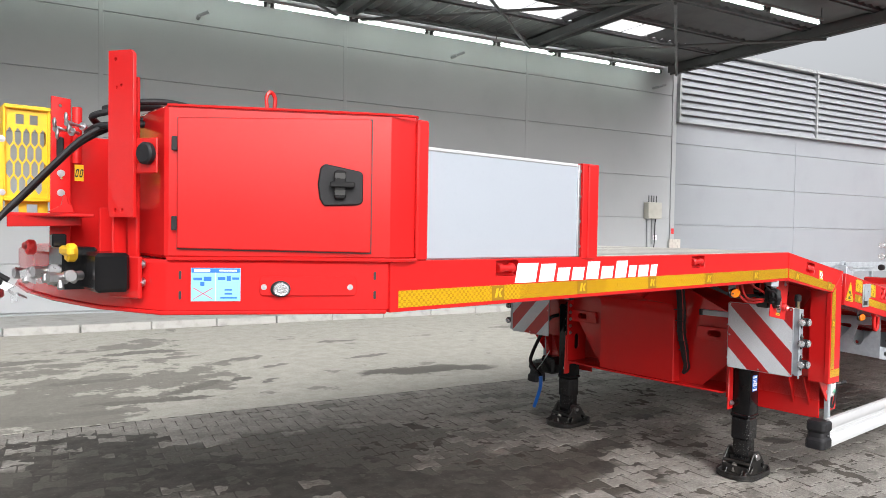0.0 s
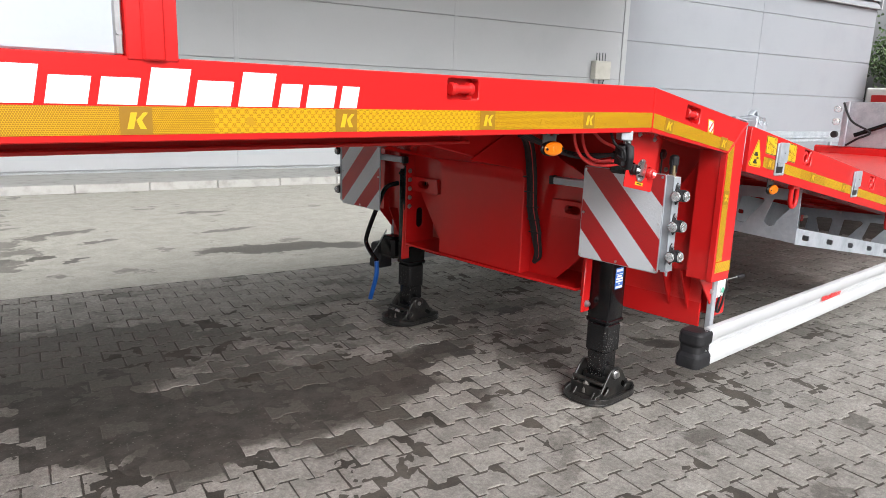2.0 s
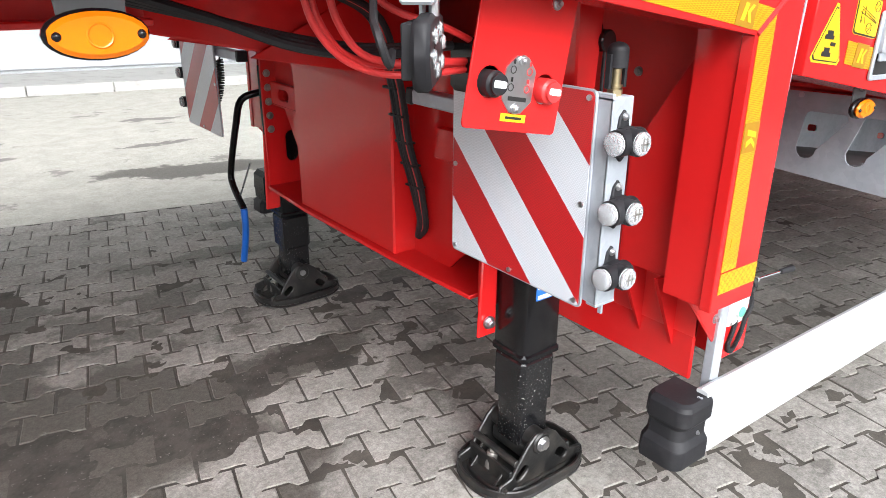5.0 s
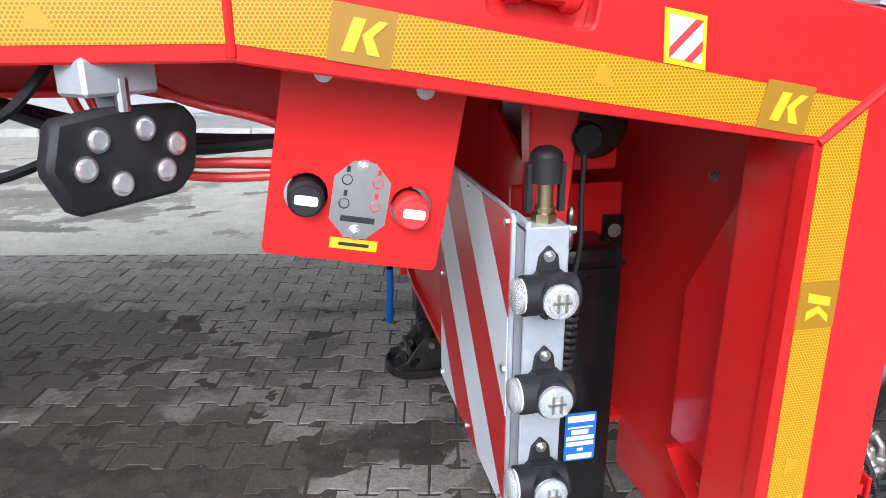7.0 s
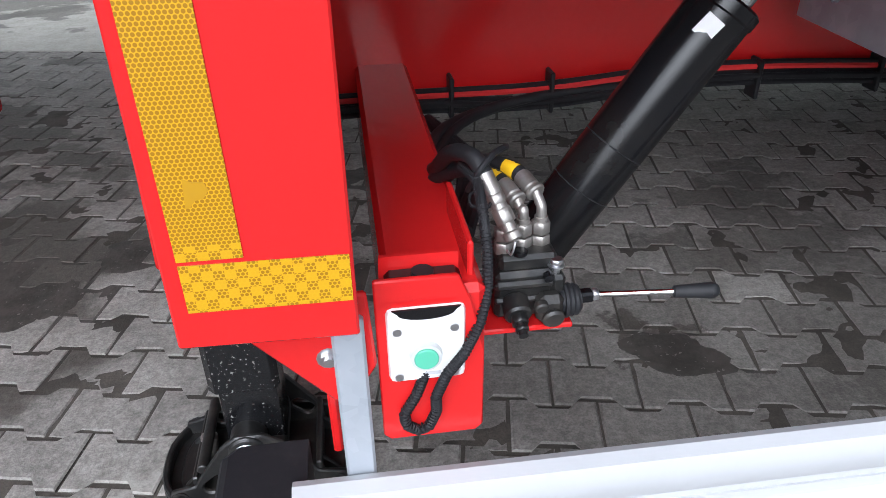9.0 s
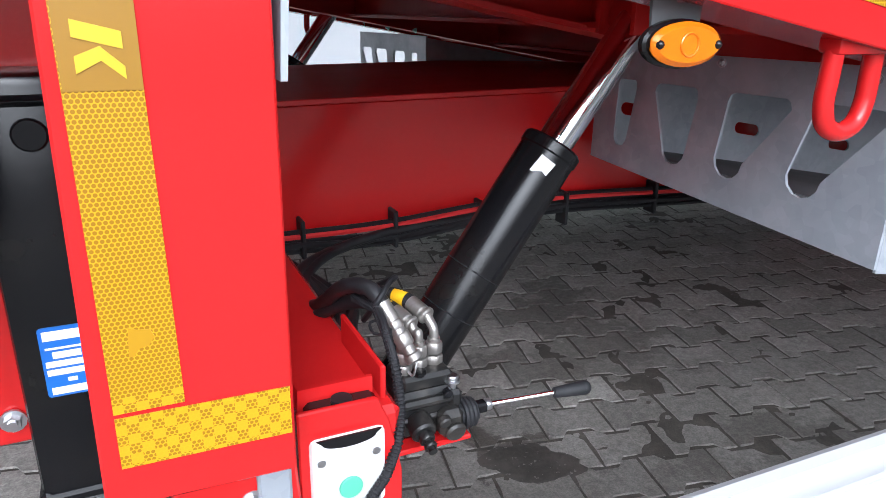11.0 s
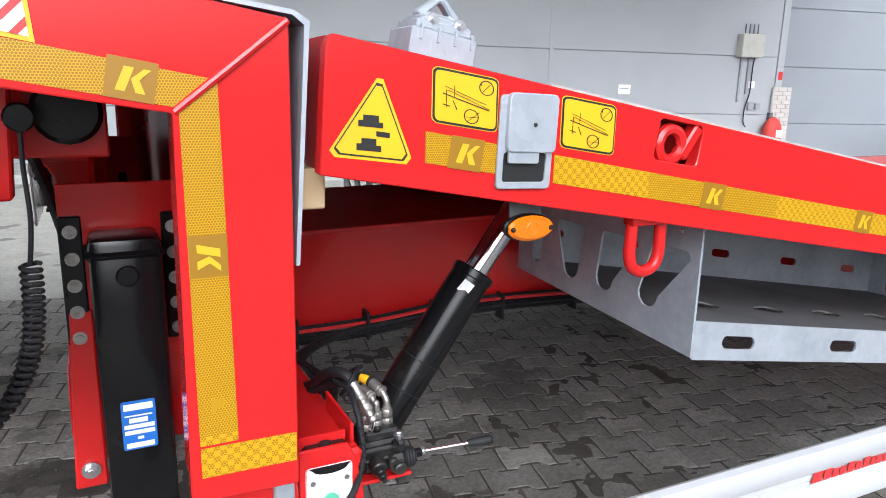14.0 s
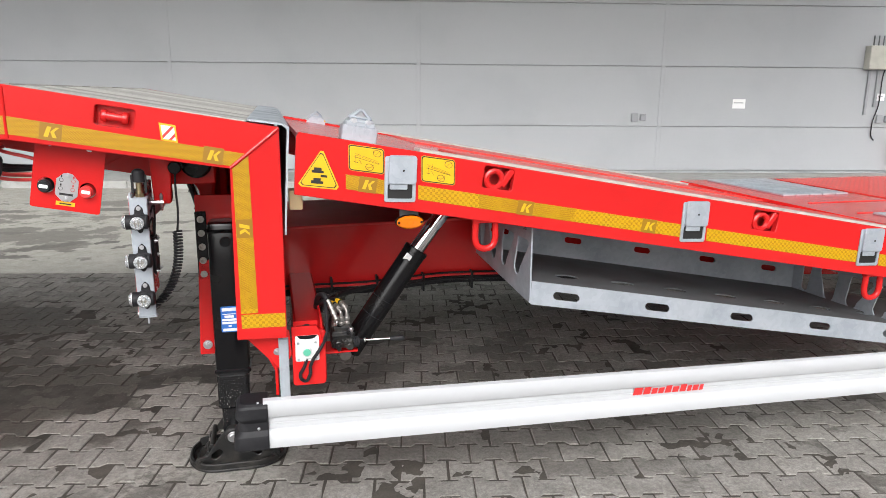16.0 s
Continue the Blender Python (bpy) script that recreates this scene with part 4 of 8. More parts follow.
    for z, h, w0, w1 in ((0.718, 0.014, -0.057, -0.001), (0.704, 0.003, -0.056, -0.003), (0.690, 0.010, -0.048, -0.012), (0.677, 0.009, -0.058, 0.0), (0.664, 0.009, -0.058, 0.0), (0.652, 0.006, -0.034, -0.022), (0.634, 0.011, -0.056, -0.002)):
        T("label_bar", plate([(cx + w0 + 0.028, z - 0.048), (cx + w1 + 0.028, z - 0.048), (cx + w1 + 0.028, z - 0.048 + h), (cx + w0 + 0.028, z - 0.048 + h)], [], 0.0012, side(y - sign * 0.0667, sign < 0)), INK_WHITE, parent=top)


both(landing_leg)

# ---- toolbox on the nose ----
def toolbox():
    A, B = Vector((0.774, 2.198)), Vector((1.354, 1.865))
    z0, z1 = 1.548, 2.005
    body = plate([(0.774, 2.198), (1.354, 1.867), (1.455, 1.867), (1.50, 1.90), (1.50, 2.75), (0.78, 2.75)], [], z1 - z0, flat(z0), 0.01)
    tb = T("toolbox", body, RED, "red steel toolbox with a hinged door and a black paddle latch", angle=20)
    u = (B - A).normalized()
    m = frame_of((A.x, A.y, 0), (u.x, u.y, 0), (0, 0, 1))
    # frame_of's z points out of the box or into it; take the way to the camera's side
    out = -1 if m.col[2].y > 0 else 1
    def on(outline, depth, lift, bevel=0.0, holes=()):
        return plate(outline, list(holes), depth * out, m @ Matrix.Translation((0, 0, lift * out)), bevel)
    door_o = [(0.036, z0 + 0.032), (0.606, z0 + 0.024), (0.606, z1 - 0.025), (0.594, z1 - 0.021), (0.036, z1 - 0.040)]
    T("door_gap", on([(0.0335, z0 + 0.028), (0.610, z0 + 0.020), (0.610, z1 - 0.020), (0.0335, z1 - 0.0375)], 0.002, 0.001), INK, parent=tb)
    T("door", on(door_o, 0.012, 0.003, 0.003), RED, parent=tb)
    for z in (1.633, 1.868):
        T("hinge", on(rounded(0.020, 0.036, z, z + 0.042, 0.003), 0.014, 0.003, 0.002), RUBBER, parent=tb)
    T("paddle_latch", on([(0.449, 1.735), (0.462, 1.713), (0.568, 1.718), (0.581, 1.728), (0.581, 1.812), (0.573, 1.821), (0.465, 1.842), (0.450, 1.830), (0.443, 1.780)], 0.012, 0.013, 0.004), RUBBER, "black plastic paddle latch", parent=tb)
    T("latch_paddle", join(on(rounded(0.492, 0.528, 1.735, 1.822, 0.008), 0.02, 0.022, 0.004), on(rounded(0.480, 0.555, 1.770, 1.787, 0.005), 0.03, 0.022, 0.004)), BLACK, parent=tb)
    for z in (1.755, 1.805):
        T("latch_slot", on(rounded(0.494, 0.526, z - 0.008, z + 0.008, 0.003), 0.002, 0.0425), CAST, parent=tb)
    # top lip, lifting eye
    T("weld_seam", tube([(0.778, 2.194, z1 - 0.003), (1.354, 1.865, z1 - 0.003), (1.455, 1.865, z1 - 0.003)], 0.004, 6), RED, parent=tb)
    T("weld_seam", tube([(0.778, 2.193, z0), (1.10, 2.008, z0 + 0.002), (1.354, 1.863, z0), (1.455, 1.863, z0)], 0.006, 6), RED, parent=tb)
    T("weld_seam", tube([(1.457, 1.864, z0 + 0.02), (1.457, 1.864, z0 + 0.22), (1.457, 1.864, z1 - 0.02)], 0.006, 6), RED, parent=tb)
    e = A + u * 0.310
    T("lifting_eye", tube([(e.x - 0.012, e.y + 0.02, z1), (e.x - 0.014, e.y + 0.02, z1 + 0.035), (e.x, e.y + 0.02, z1 + 0.052), (e.x + 0.014, e.y + 0.02, z1 + 0.035), (e.x + 0.012, e.y + 0.02, z1)], 0.006, 8), RED, parent=tb)
    return tb


toolbox()
# front post and side board behind it
T("corner_post", box(1.459, 1.505, Y0 - 0.008, Y0 + 0.10, 1.546, 2.0, 0.006), RED)
board = T("side_board", box(1.505, 2.30, Y0 + 0.012, Y0 + 0.042, 1.548, 1.912, 0.004), BOARD, "pale anodised aluminium side board")
T("board_trim", box(2.282, 2.298, Y0 + 0.005, Y0 + 0.05, 1.548, 1.917, 0.003), STEEL, parent=board)
T("board_rail", box(1.505, 2.282, Y0 + 0.008, Y0 + 0.046, 1.906, 1.919, 0.003), ALU, parent=board)
for k in range(4):
    T("rivet", rod((2.290, Y0 + 0.006, 1.59 + 0.1 * k), (2.290, Y0 + 0.001, 1.59 + 0.1 * k), 0.006, 10), STEEL, parent=board)
T("stake_post", join(box(2.300, 2.400, Y0 - 0.004, Y0 + 0.004, 1.54, 1.922, 0.003), box(2.300, 2.308, Y0, Y0 + 0.09, 1.54, 1.922), box(2.392, 2.400, Y0, Y0 + 0.09, 1.54, 1.922), box(2.328, 2.372, Y0 - 0.012, Y0, 1.54, 1.918, 0.004)), RED)

# ---- marker boards, lamps on their posts ----
def marker(s, sign):
    x, ya, yb = 4.483, s(0.092), s(0.512)
    y0, y1 = min(ya, yb), max(ya, yb)
    z0, z1 = 0.772, 1.204
    mk = T("marker_board", plate(rounded(y0, y1, z0, z1, 0.012), [], 0.006, front(x), 0.001), GALV, "red and white striped marker board on a galvanised post")
    w = 0.1005
    sq = rounded(y0 + 0.004, y1 - 0.004, z0 + 0.004, z1 - 0.004, 0.01)
    for k in range(6):
        # bands count from the upper outer corner
        nx, nz = (sign * 0.7071, -0.7071)
        base = nx * ya + nz * z1
        band = clip(clip(sq, nx, nz, base + w * k), -nx, -nz, -(base + w * (k + 1)))
        if len(band) > 2:
            T("stripe", plate(band, [], 0.0012, front(x - 0.0015)), STRIPE_RED if k % 2 == 0 else STRIPE_WHITE, parent=mk)
    for y in (y0 + 0.015, (y0 + y1) / 2, y1 - 0.015):
        for z in (z0 + 0.015, z1 - 0.015) if abs(y - (y0 + y1) / 2) < 0.01 else (z0 + 0.015, (z0 + z1) / 2, z1 - 0.015):
            T("screw", rod((x, y, z), (x - 0.005, y, z), 0.006, 8), STEEL, parent=mk)
    lo = lambda a, b_: (min(s(a), s(b_)), max(s(a), s(b_)))
    T("post", join(box(4.490, 4.545, *lo(0.058, 0.066), 0.790, 1.192, 0.002), box(4.490, 4.498, *lo(0.060, 0.12), 0.790, 1.2, 0.002), box(4.490, 4.545, *lo(0.058, 0.11), 1.186, 1.193, 0.002)), GALV, parent=mk)
    for z in (1.117, 0.987, 0.857):
        body = join(rod((4.488, s(0.038), z), (4.548, s(0.038), z), 0.024, 16, bevel=0.004), box(4.496, 4.540, *lo(0.060, 0.030), z - 0.024, z + 0.024, 0.006),
                    plate([(4.500, z), (4.536, z), (4.530, z + 0.042), (4.518, z + 0.055), (4.506, z + 0.042)], [], 0.008, mside(0.053, sign), 0.002), plate([(4.500, z), (4.536, z), (4.526, z - 0.036), (4.518, z - 0.042), (4.510, z - 0.036)], [], 0.008, mside(0.053, sign), 0.002))
        T("position_lamp", body, RUBBER, "black rubber position lamp with clear lenses", parent=mk)
        T("lens", join(rod((4.4778, s(0.038), z), (4.472, s(0.038), z), 0.0215, 20), ball((4.472, s(0.038), z), 0.0215, 20, (0.25, 1, 1))), LENS, parent=mk)
        T("lens", join(rod((4.518, s(0.0125), z), (4.518, s(0.008), z), 0.0215, 20), ball((4.518, s(0.008), z), 0.0215, 20, (1, 0.2, 1))), LENS, parent=mk)
        T("reflector", rod((4.482, s(0.038), z), (4.4780, s(0.038), z), 0.0205, 20), SILVER, parent=mk)
        T("reflector", rod((4.518, s(0.018), z), (4.518, s(0.0130), z), 0.0205, 20), SILVER, parent=mk)
        T("bulb_holder", join(box(4.506, 4.530, *lo(0.0030, 0.0048), z - 0.002, z + 0.003, 0.001), box(4.511, 4.515, *lo(0.0030, 0.0048), z - 0.012, z + 0.012, 0.001), box(4.521, 4.525, *lo(0.0030, 0.0048), z - 0.012, z + 0.012, 0.001)), DULL, parent=mk)
        for r_ in (0.0165, 0.0115):
            T("lens_ridge", tube([(4.518 + r_ * math.cos(a), s(0.0078 - 0.0043 * math.sqrt(1 - (r_ / 0.0215) ** 2)), z + r_ * math.sin(a)) for a in (2 * math.pi * k / 16 for k in range(16))], 0.0009, 5, True, 1), LENS, parent=mk)
        T("lens_ring", join(rod((4.518, s(0.034), z), (4.518, s(0.0145), z), 0.0245, 20), rod((4.496, s(0.038), z), (4.480, s(0.038), z), 0.0245, 20)), RUBBER, parent=mk)
        T("screw", bolt((4.518, s(0.054), z + 0.042), (0, -sign, 0), 0.005, 0.005), STEEL, parent=mk)
    # beacon socket on top of the post
    T("socket", join(rod((4.521, s(0.085), 1.192), (4.521, s(0.085), 1.204), 0.015, 6), rod((4.521, s(0.085), 1.2), (4.521, s(0.085), 1.24), 0.010, 12), rod((4.521, s(0.085), 1.207), (4.521, s(0.085), 1.212), 0.013, 12)), BRASS, parent=mk)
    T("socket_cap", join(ball((4.521, s(0.085), 1.272), 0.020, 14, (1, 1, 0.7)), rod((4.521, s(0.085), 1.242), (4.521, s(0.085), 1.272), 0.020, 14), box(4.497, 4.504, *lo(0.080, 0.090), 1.206, 1.265), box(4.538, 4.545, *lo(0.080, 0.090), 1.206, 1.265)), RUBBER, parent=mk)
    # arm that carries the board, wing bolt, spiral cable
    T("hanger", plate([(4.535, 1.385), (4.615, 1.385), (4.60, 1.15), (4.545, 1.15)], [], 0.04, mside(0.20, sign), 0.004), RED, parent=mk)
    T("hanger_eye", rod((4.62, s(0.19), 1.275), (4.62, s(0.215), 1.275), 0.022, 18, bevel=0.003), BLACK, parent=mk)
    T("wing_bolt", join(rod((4.54, s(0.14), 1.165), (4.585, s(0.14), 1.165), 0.007, 8), ball((4.578, s(0.14), 1.181), 0.013, 8, (0.4, 0.6, 1.2)), ball((4.578, s(0.14), 1.150), 0.013, 8, (0.4, 0.6, 1.2))), STEEL, parent=mk)
    T("cross_tube", box(4.50, 4.535, *lo(0.12, 0.705), 1.095, 1.131, 0.004), GALV, parent=mk)
    T("tube_cap", box(4.497, 4.538, *lo(0.705, 0.73), 1.092, 1.134, 0.004), RUBBER, parent=mk)
    pts, turns = [], 24
    n = turns * 8
    for i in range(n + 1):
        t = i / n
        c = (4.612 - 0.085 * t ** 3, s(0.21 - 0.03 * t ** 3), 1.05 - 0.27 * t + 0.012 * t ** 4)
        pts.append((c[0] + 0.0132 * math.cos(t * turns * 2 * math.pi), c[1] + 0.0132 * math.sin(t * turns * 2 * math.pi), c[2]))
    T("spiral_cable", tube(pts, 0.0044, 6, steps=1), RUBBER, parent=mk)
    T("cable", tube([(4.612, s(0.21), 1.05), (4.62, s(0.20), 1.12), (4.618, s(0.20), 1.20), (4.62, s(0.20), 1.275)], 0.004, 6), RUBBER, parent=mk)
    T("cable", tube([(4.530, s(0.18), 0.792), (4.522, s(0.14), 0.790), (4.525, s(0.10), 0.82), (4.525, s(0.08), 0.93)], 0.0048, 6), RUBBER, parent=mk)
    T("board_back", plate(rounded(y0 + 0.003, y1 - 0.003, z0 + 0.003, z1 - 0.003, 0.012), [], 0.0015, front(x + 0.0064)), BARE, "bare aluminium back of the board", parent=mk)
    T("junction_box", join(box(4.4985, 4.545, *lo(0.105, 0.175), 0.925, 1.045, 0.006, segs=2), box(4.543, 4.552, *lo(0.102, 0.178), 0.921, 1.049, 0.004)), RUBBER, "black cable junction box behind the board", parent=mk)
    for dy, z in ((0.112, 0.932), (0.168, 0.932), (0.112, 1.038), (0.168, 1.038), (0.14, 0.985)):
        T("screw", bolt((4.552, s(dy), z), (1, 0, 0), 0.0055, 0.004), STEEL, parent=mk)
    for dy, za, zb in ((0.14, 0.925, 0.900), (0.12, 1.045, 1.066), (0.16, 1.045, 1.066)):
        T("cable_gland", rod((4.525, s(dy), za), (4.525, s(dy), zb), 0.010, 12), RUBBER, parent=mk)
    for dy, up in ((0.12, 0.05), (0.16, 0.09)):
        T("lamp_wire", tube([(4.525, s(dy), 1.06), (4.535, s(dy + 0.01), 1.06 + up * 0.7), (4.545, s(dy + 0.025), 1.06 + up), (4.540, s(dy + 0.03), 1.05), (4.515, s(dy + 0.032), 1.0)], 0.0032, 6), RUBBER, parent=mk)
    for z in (1.117, 0.857):
        T("lamp_wire", tube([(4.520, s(0.066), z), (4.530, s(0.085), z - 0.01), (4.525, s(0.105), z + (0.985 - z) * 0.45)], 0.0032, 6), RUBBER, parent=mk)
    T("wire_clip", box(4.4985, 4.506, *lo(0.20, 0.235), 1.125, 1.150, 0.002), DULL, parent=mk)
    T("post_foot", join(box(4.490, 4.547, *lo(0.058, 0.085), 0.784, 0.791, 0.002), box(4.515, 4.521, *lo(0.064, 0.074), 0.762, 0.786, 0.001)), GALV, parent=mk)


both(marker)

# ---- the sloping bed ----
def bz(x, up=0.0):
    """Height on the bed's top edge."""
    return 1.406 - 0.1715 * (x - 5.03) + up


BED_END = 8.16
BED = [(5.015, 1.199), (BED_END, 1.199 - 0.172 * (BED_END - 5.015)), (BED_END, bz(BED_END)), (5.038, bz(5.038)), (5.028, 1.388)]
BED_RINGS = [(5.674, 5.788, 1.198, 1.276, -9), (6.80, 6.918, 1.003, 1.081, -9), (7.93, 8.05, 0.81, 0.885, -9)]
POCKETS = (5.322, 6.480, 7.328)


def bed_rail(s, sign):
    holes = [tilted_rect(*h) for h in BED_RINGS]
    rail = T("bed_rail", plate(BED, holes, 0.03, mside(-0.002, sign), 0.008), RED)
    core = [(5.03, 1.205), (BED_END, 1.205 - 0.172 * (BED_END - 5.03)), (BED_END, bz(BED_END) - 0.01), (5.04, bz(5.04) - 0.01)]
    T("rail_core", plate(core, [], 0.03, mside(0.065, sign)), RED_DUSTY, parent=rail)
    a = math.atan(-0.163)
    T("rail_flange", join(plate([(5.03, 1.205), (BED_END, 1.205 - 0.172 * (BED_END - 5.03)), (BED_END, 1.197 - 0.172 * (BED_END - 5.03)), (5.03, 1.197)], [], 0.10, mside(0.027, sign)),
                         plate([(5.035, bz(5.035) - 0.002), (BED_END, bz(BED_END) - 0.002), (BED_END, bz(BED_END) - 0.01), (5.035, bz(5.035) - 0.01)], [], 0.10, mside(0.027, sign))), RED, parent=rail)
    T("nose_cover", box(5.03, 5.036, min(s(0.02), s(0.12)), max(s(0.02), s(0.12)), 1.205, 1.394), RED, parent=rail)
    for x0, x1, z0, z1, deg in BED_RINGS:
        cx, cz = (x0 + x1) / 2, (z0 + z1) / 2
        ring = tube([(cx - 0.012 + 0.030 * math.cos(t), s(0.012), cz - 0.004 + 0.030 * math.sin(t)) for t in (2 * math.pi * k / 8 for k in range(8))], 0.0115, 8, True, 3)
        T("lashing_ring", ring, RED, parent=rail)
        T("ring_lug", box(-0.012, 0.012, min(s(0.0), s(0.03)), max(s(0.0), s(0.03)), -0.036, 0.036, 0.004, Matrix.Translation((cx + 0.035, 0, cz)) @ Matrix.Rotation(radians(35), 4, "Y")), RED, parent=rail)
    # galvanised stake pockets
    for x in POCKETS:
        zt = 1.371 - 0.1652 * (x - 5.03)
        w, h = 0.110, 0.157
        m = Matrix.Translation((x, s(-0.004), zt)) @ Matrix.Rotation(-a * 0 + radians(2), 4, "Y")
        def pk(outline, depth, lift, holes=(), bevel=0.002):
            return moved(plate(outline, list(holes), depth, side(0, False) if sign > 0 else side(0, True), bevel), m @ Matrix.Translation((0, -sign * lift, 0)))
        T("stake_pocket", pk(rounded(0, w, -h, 0, 0.008), 0.006, 0, [rounded(0.012, w - 0.012, -h + 0.012, -h + 0.062, 0.005)]), GALV, "galvanised stake pocket", parent=rail)
        T("pocket_cover", pk(rounded(0.012, w, -h * 0.60, 0.004, 0.01), 0.012, 0.004), GALV, parent=rail)
        T("pocket_tongue", pk(rounded(0.018, w * 0.72, -h * 0.72, -h * 0.55, 0.004), 0.006, 0.006), GALV, parent=rail)
        T("pocket_mouth", pk(rounded(0.010, w - 0.010, -h + 0.010, -h + 0.064, 0.005), 0.001, 0.0005, bevel=0), INK, parent=rail)
        T("screw", rod((x + 0.062, s(-0.016), zt - 0.05), (x + 0.062, s(-0.021), zt - 0.05), 0.004, 8), INK, parent=rail)


both(bed_rail)
# deck of the bed: edge strips, tread plate, planks
def bed_sheet(x0, x1, y0, y1, t0, t1, mat, name, label="", bevel=0.0):
    m = Matrix.Translation((5.03, 0, 1.406)) @ Matrix.Rotation(math.atan(0.1715), 4, "Y")
    k = 1 / math.cos(math.atan(0.1715))
    T(name, box((x0 - 5.03) * k, (x1 - 5.03) * k, y0, y1, t0, t1, bevel, m), mat, label)


bed_sheet(5.04, BED_END, Y0 + 0.05, YF - 0.05, -0.03, -0.012, RED, "bed_floor")
both(lambda s, sign: bed_sheet(5.45, BED_END, min(s(0.035), s(0.13)), max(s(0.035), s(0.13)), -0.004, 0.009, PLANK, "edge_plank"))
both(lambda s, sign: bed_sheet(5.75, BED_END, min(s(0.20), s(1.0)), max(s(0.20), s(1.0)), -0.012, -0.004, TREAD, "tread_plate"))
REAR_Z = 0.868
T("rear_deck", box(BED_END - 0.05, 13.2, Y0, YF, REAR_Z - 0.19, REAR_Z, 0.01), RED)
T("rear_tread", box(BED_END + 0.78, 13.0, Y0 + 0.10, YF - 0.10, REAR_Z - 0.01, REAR_Z + 0.006), TREAD)
# galvanised ramp plates, laid on the deck in grooved boards
for y0 in (Y0 + 0.05, YF - 0.92):
    for k in range(5):
        T("ramp_board", box(8.33 + 0.108 * k, 8.43 + 0.108 * k, y0, y0 + 0.87, REAR_Z - 0.004, REAR_Z + 0.010, 0.003), GALV)
for y0 in (Y0 + 0.95, Y0 + 1.34):
    T("deck_seam", box(BED_END + 0.1, BED_END + 0.74, y0, y0 + 0.012, REAR_Z - 0.004, REAR_Z + 0.004), RED_DUSTY)
for x in (5.7, 6.3, 6.9, 7.5, 8.1):
    T("bed_cross_member", join(box(x - 0.005, x + 0.005, Y0 + 0.1, YF - 0.1, bz(x) - 0.19, bz(x) - 0.03), box(x - 0.045, x + 0.045, Y0 + 0.1, YF - 0.1, bz(x) - 0.20, bz(x) - 0.19)), RED_DUSTY)
for y in (2.45, 3.87):
    m = Matrix.Translation((5.03, 0, 1.406)) @ Matrix.Rotation(math.atan(0.1715), 4, "Y")
    T("bed_long_member", join(box(0.05, 3.3, y - 0.05, y + 0.05, -0.21, -0.20, 0, m), box(0.05, 3.3, y - 0.005, y + 0.005, -0.20, -0.03, 0, m)), RED_DUSTY)
# spine beam
spine = [(4.73, 0.565), (5.1, 0.60), (5.6, 0.62), (6.2, 0.605), (8.4, 0.50), (8.4, 0.80), (6.4, 0.915), (5.9, 0.925), (5.2, 0.915), (4.73, 0.905)]
T("spine_beam", plate(spine, [], 0.72, side(2.80), 0.008), RED)
T("spine_flange", plate([(4.73, 0.905), (5.2, 0.915), (5.9, 0.925), (6.4, 0.915), (8.4, 0.80), (8.4, 0.812), (6.4, 0.927), (5.9, 0.937), (5.2, 0.927), (4.73, 0.917)], [], 0.80, side(2.76), 0.002), RED_DUSTY)
for k, (dz, dy, mt) in enumerate(((0.0, 0.0, RUBBER), (0.012, 0.004, RUBBER), (0.024, 0.0, INK_RED), (-0.012, 0.0, RUBBER), (0.006, -0.012, RUBBER), (0.034, 0.003, RUBBER))):
    j = 0.004 * math.sin(k * 2.1)
    T("loom_cable", tube([(4.80, 2.77 + dy, 0.60 + dz), (5.1, 2.77 + dy, 0.605 + dz + j), (5.4, 2.765 + dy, 0.60 + dz - j), (5.8, 2.77 + dy, 0.625 + dz), (6.4, 2.77 + dy, 0.60 + dz), (7.4, 2.77 + dy, 0.555 + dz)], 0.0065, 6), mt)
for x in (4.95, 5.2, 5.42, 5.65, 5.9, 6.2):
    T("cable_tie", box(x - 0.005, x + 0.005, 2.752, 2.80, 0.575, 0.665, 0.003), RUBBER)

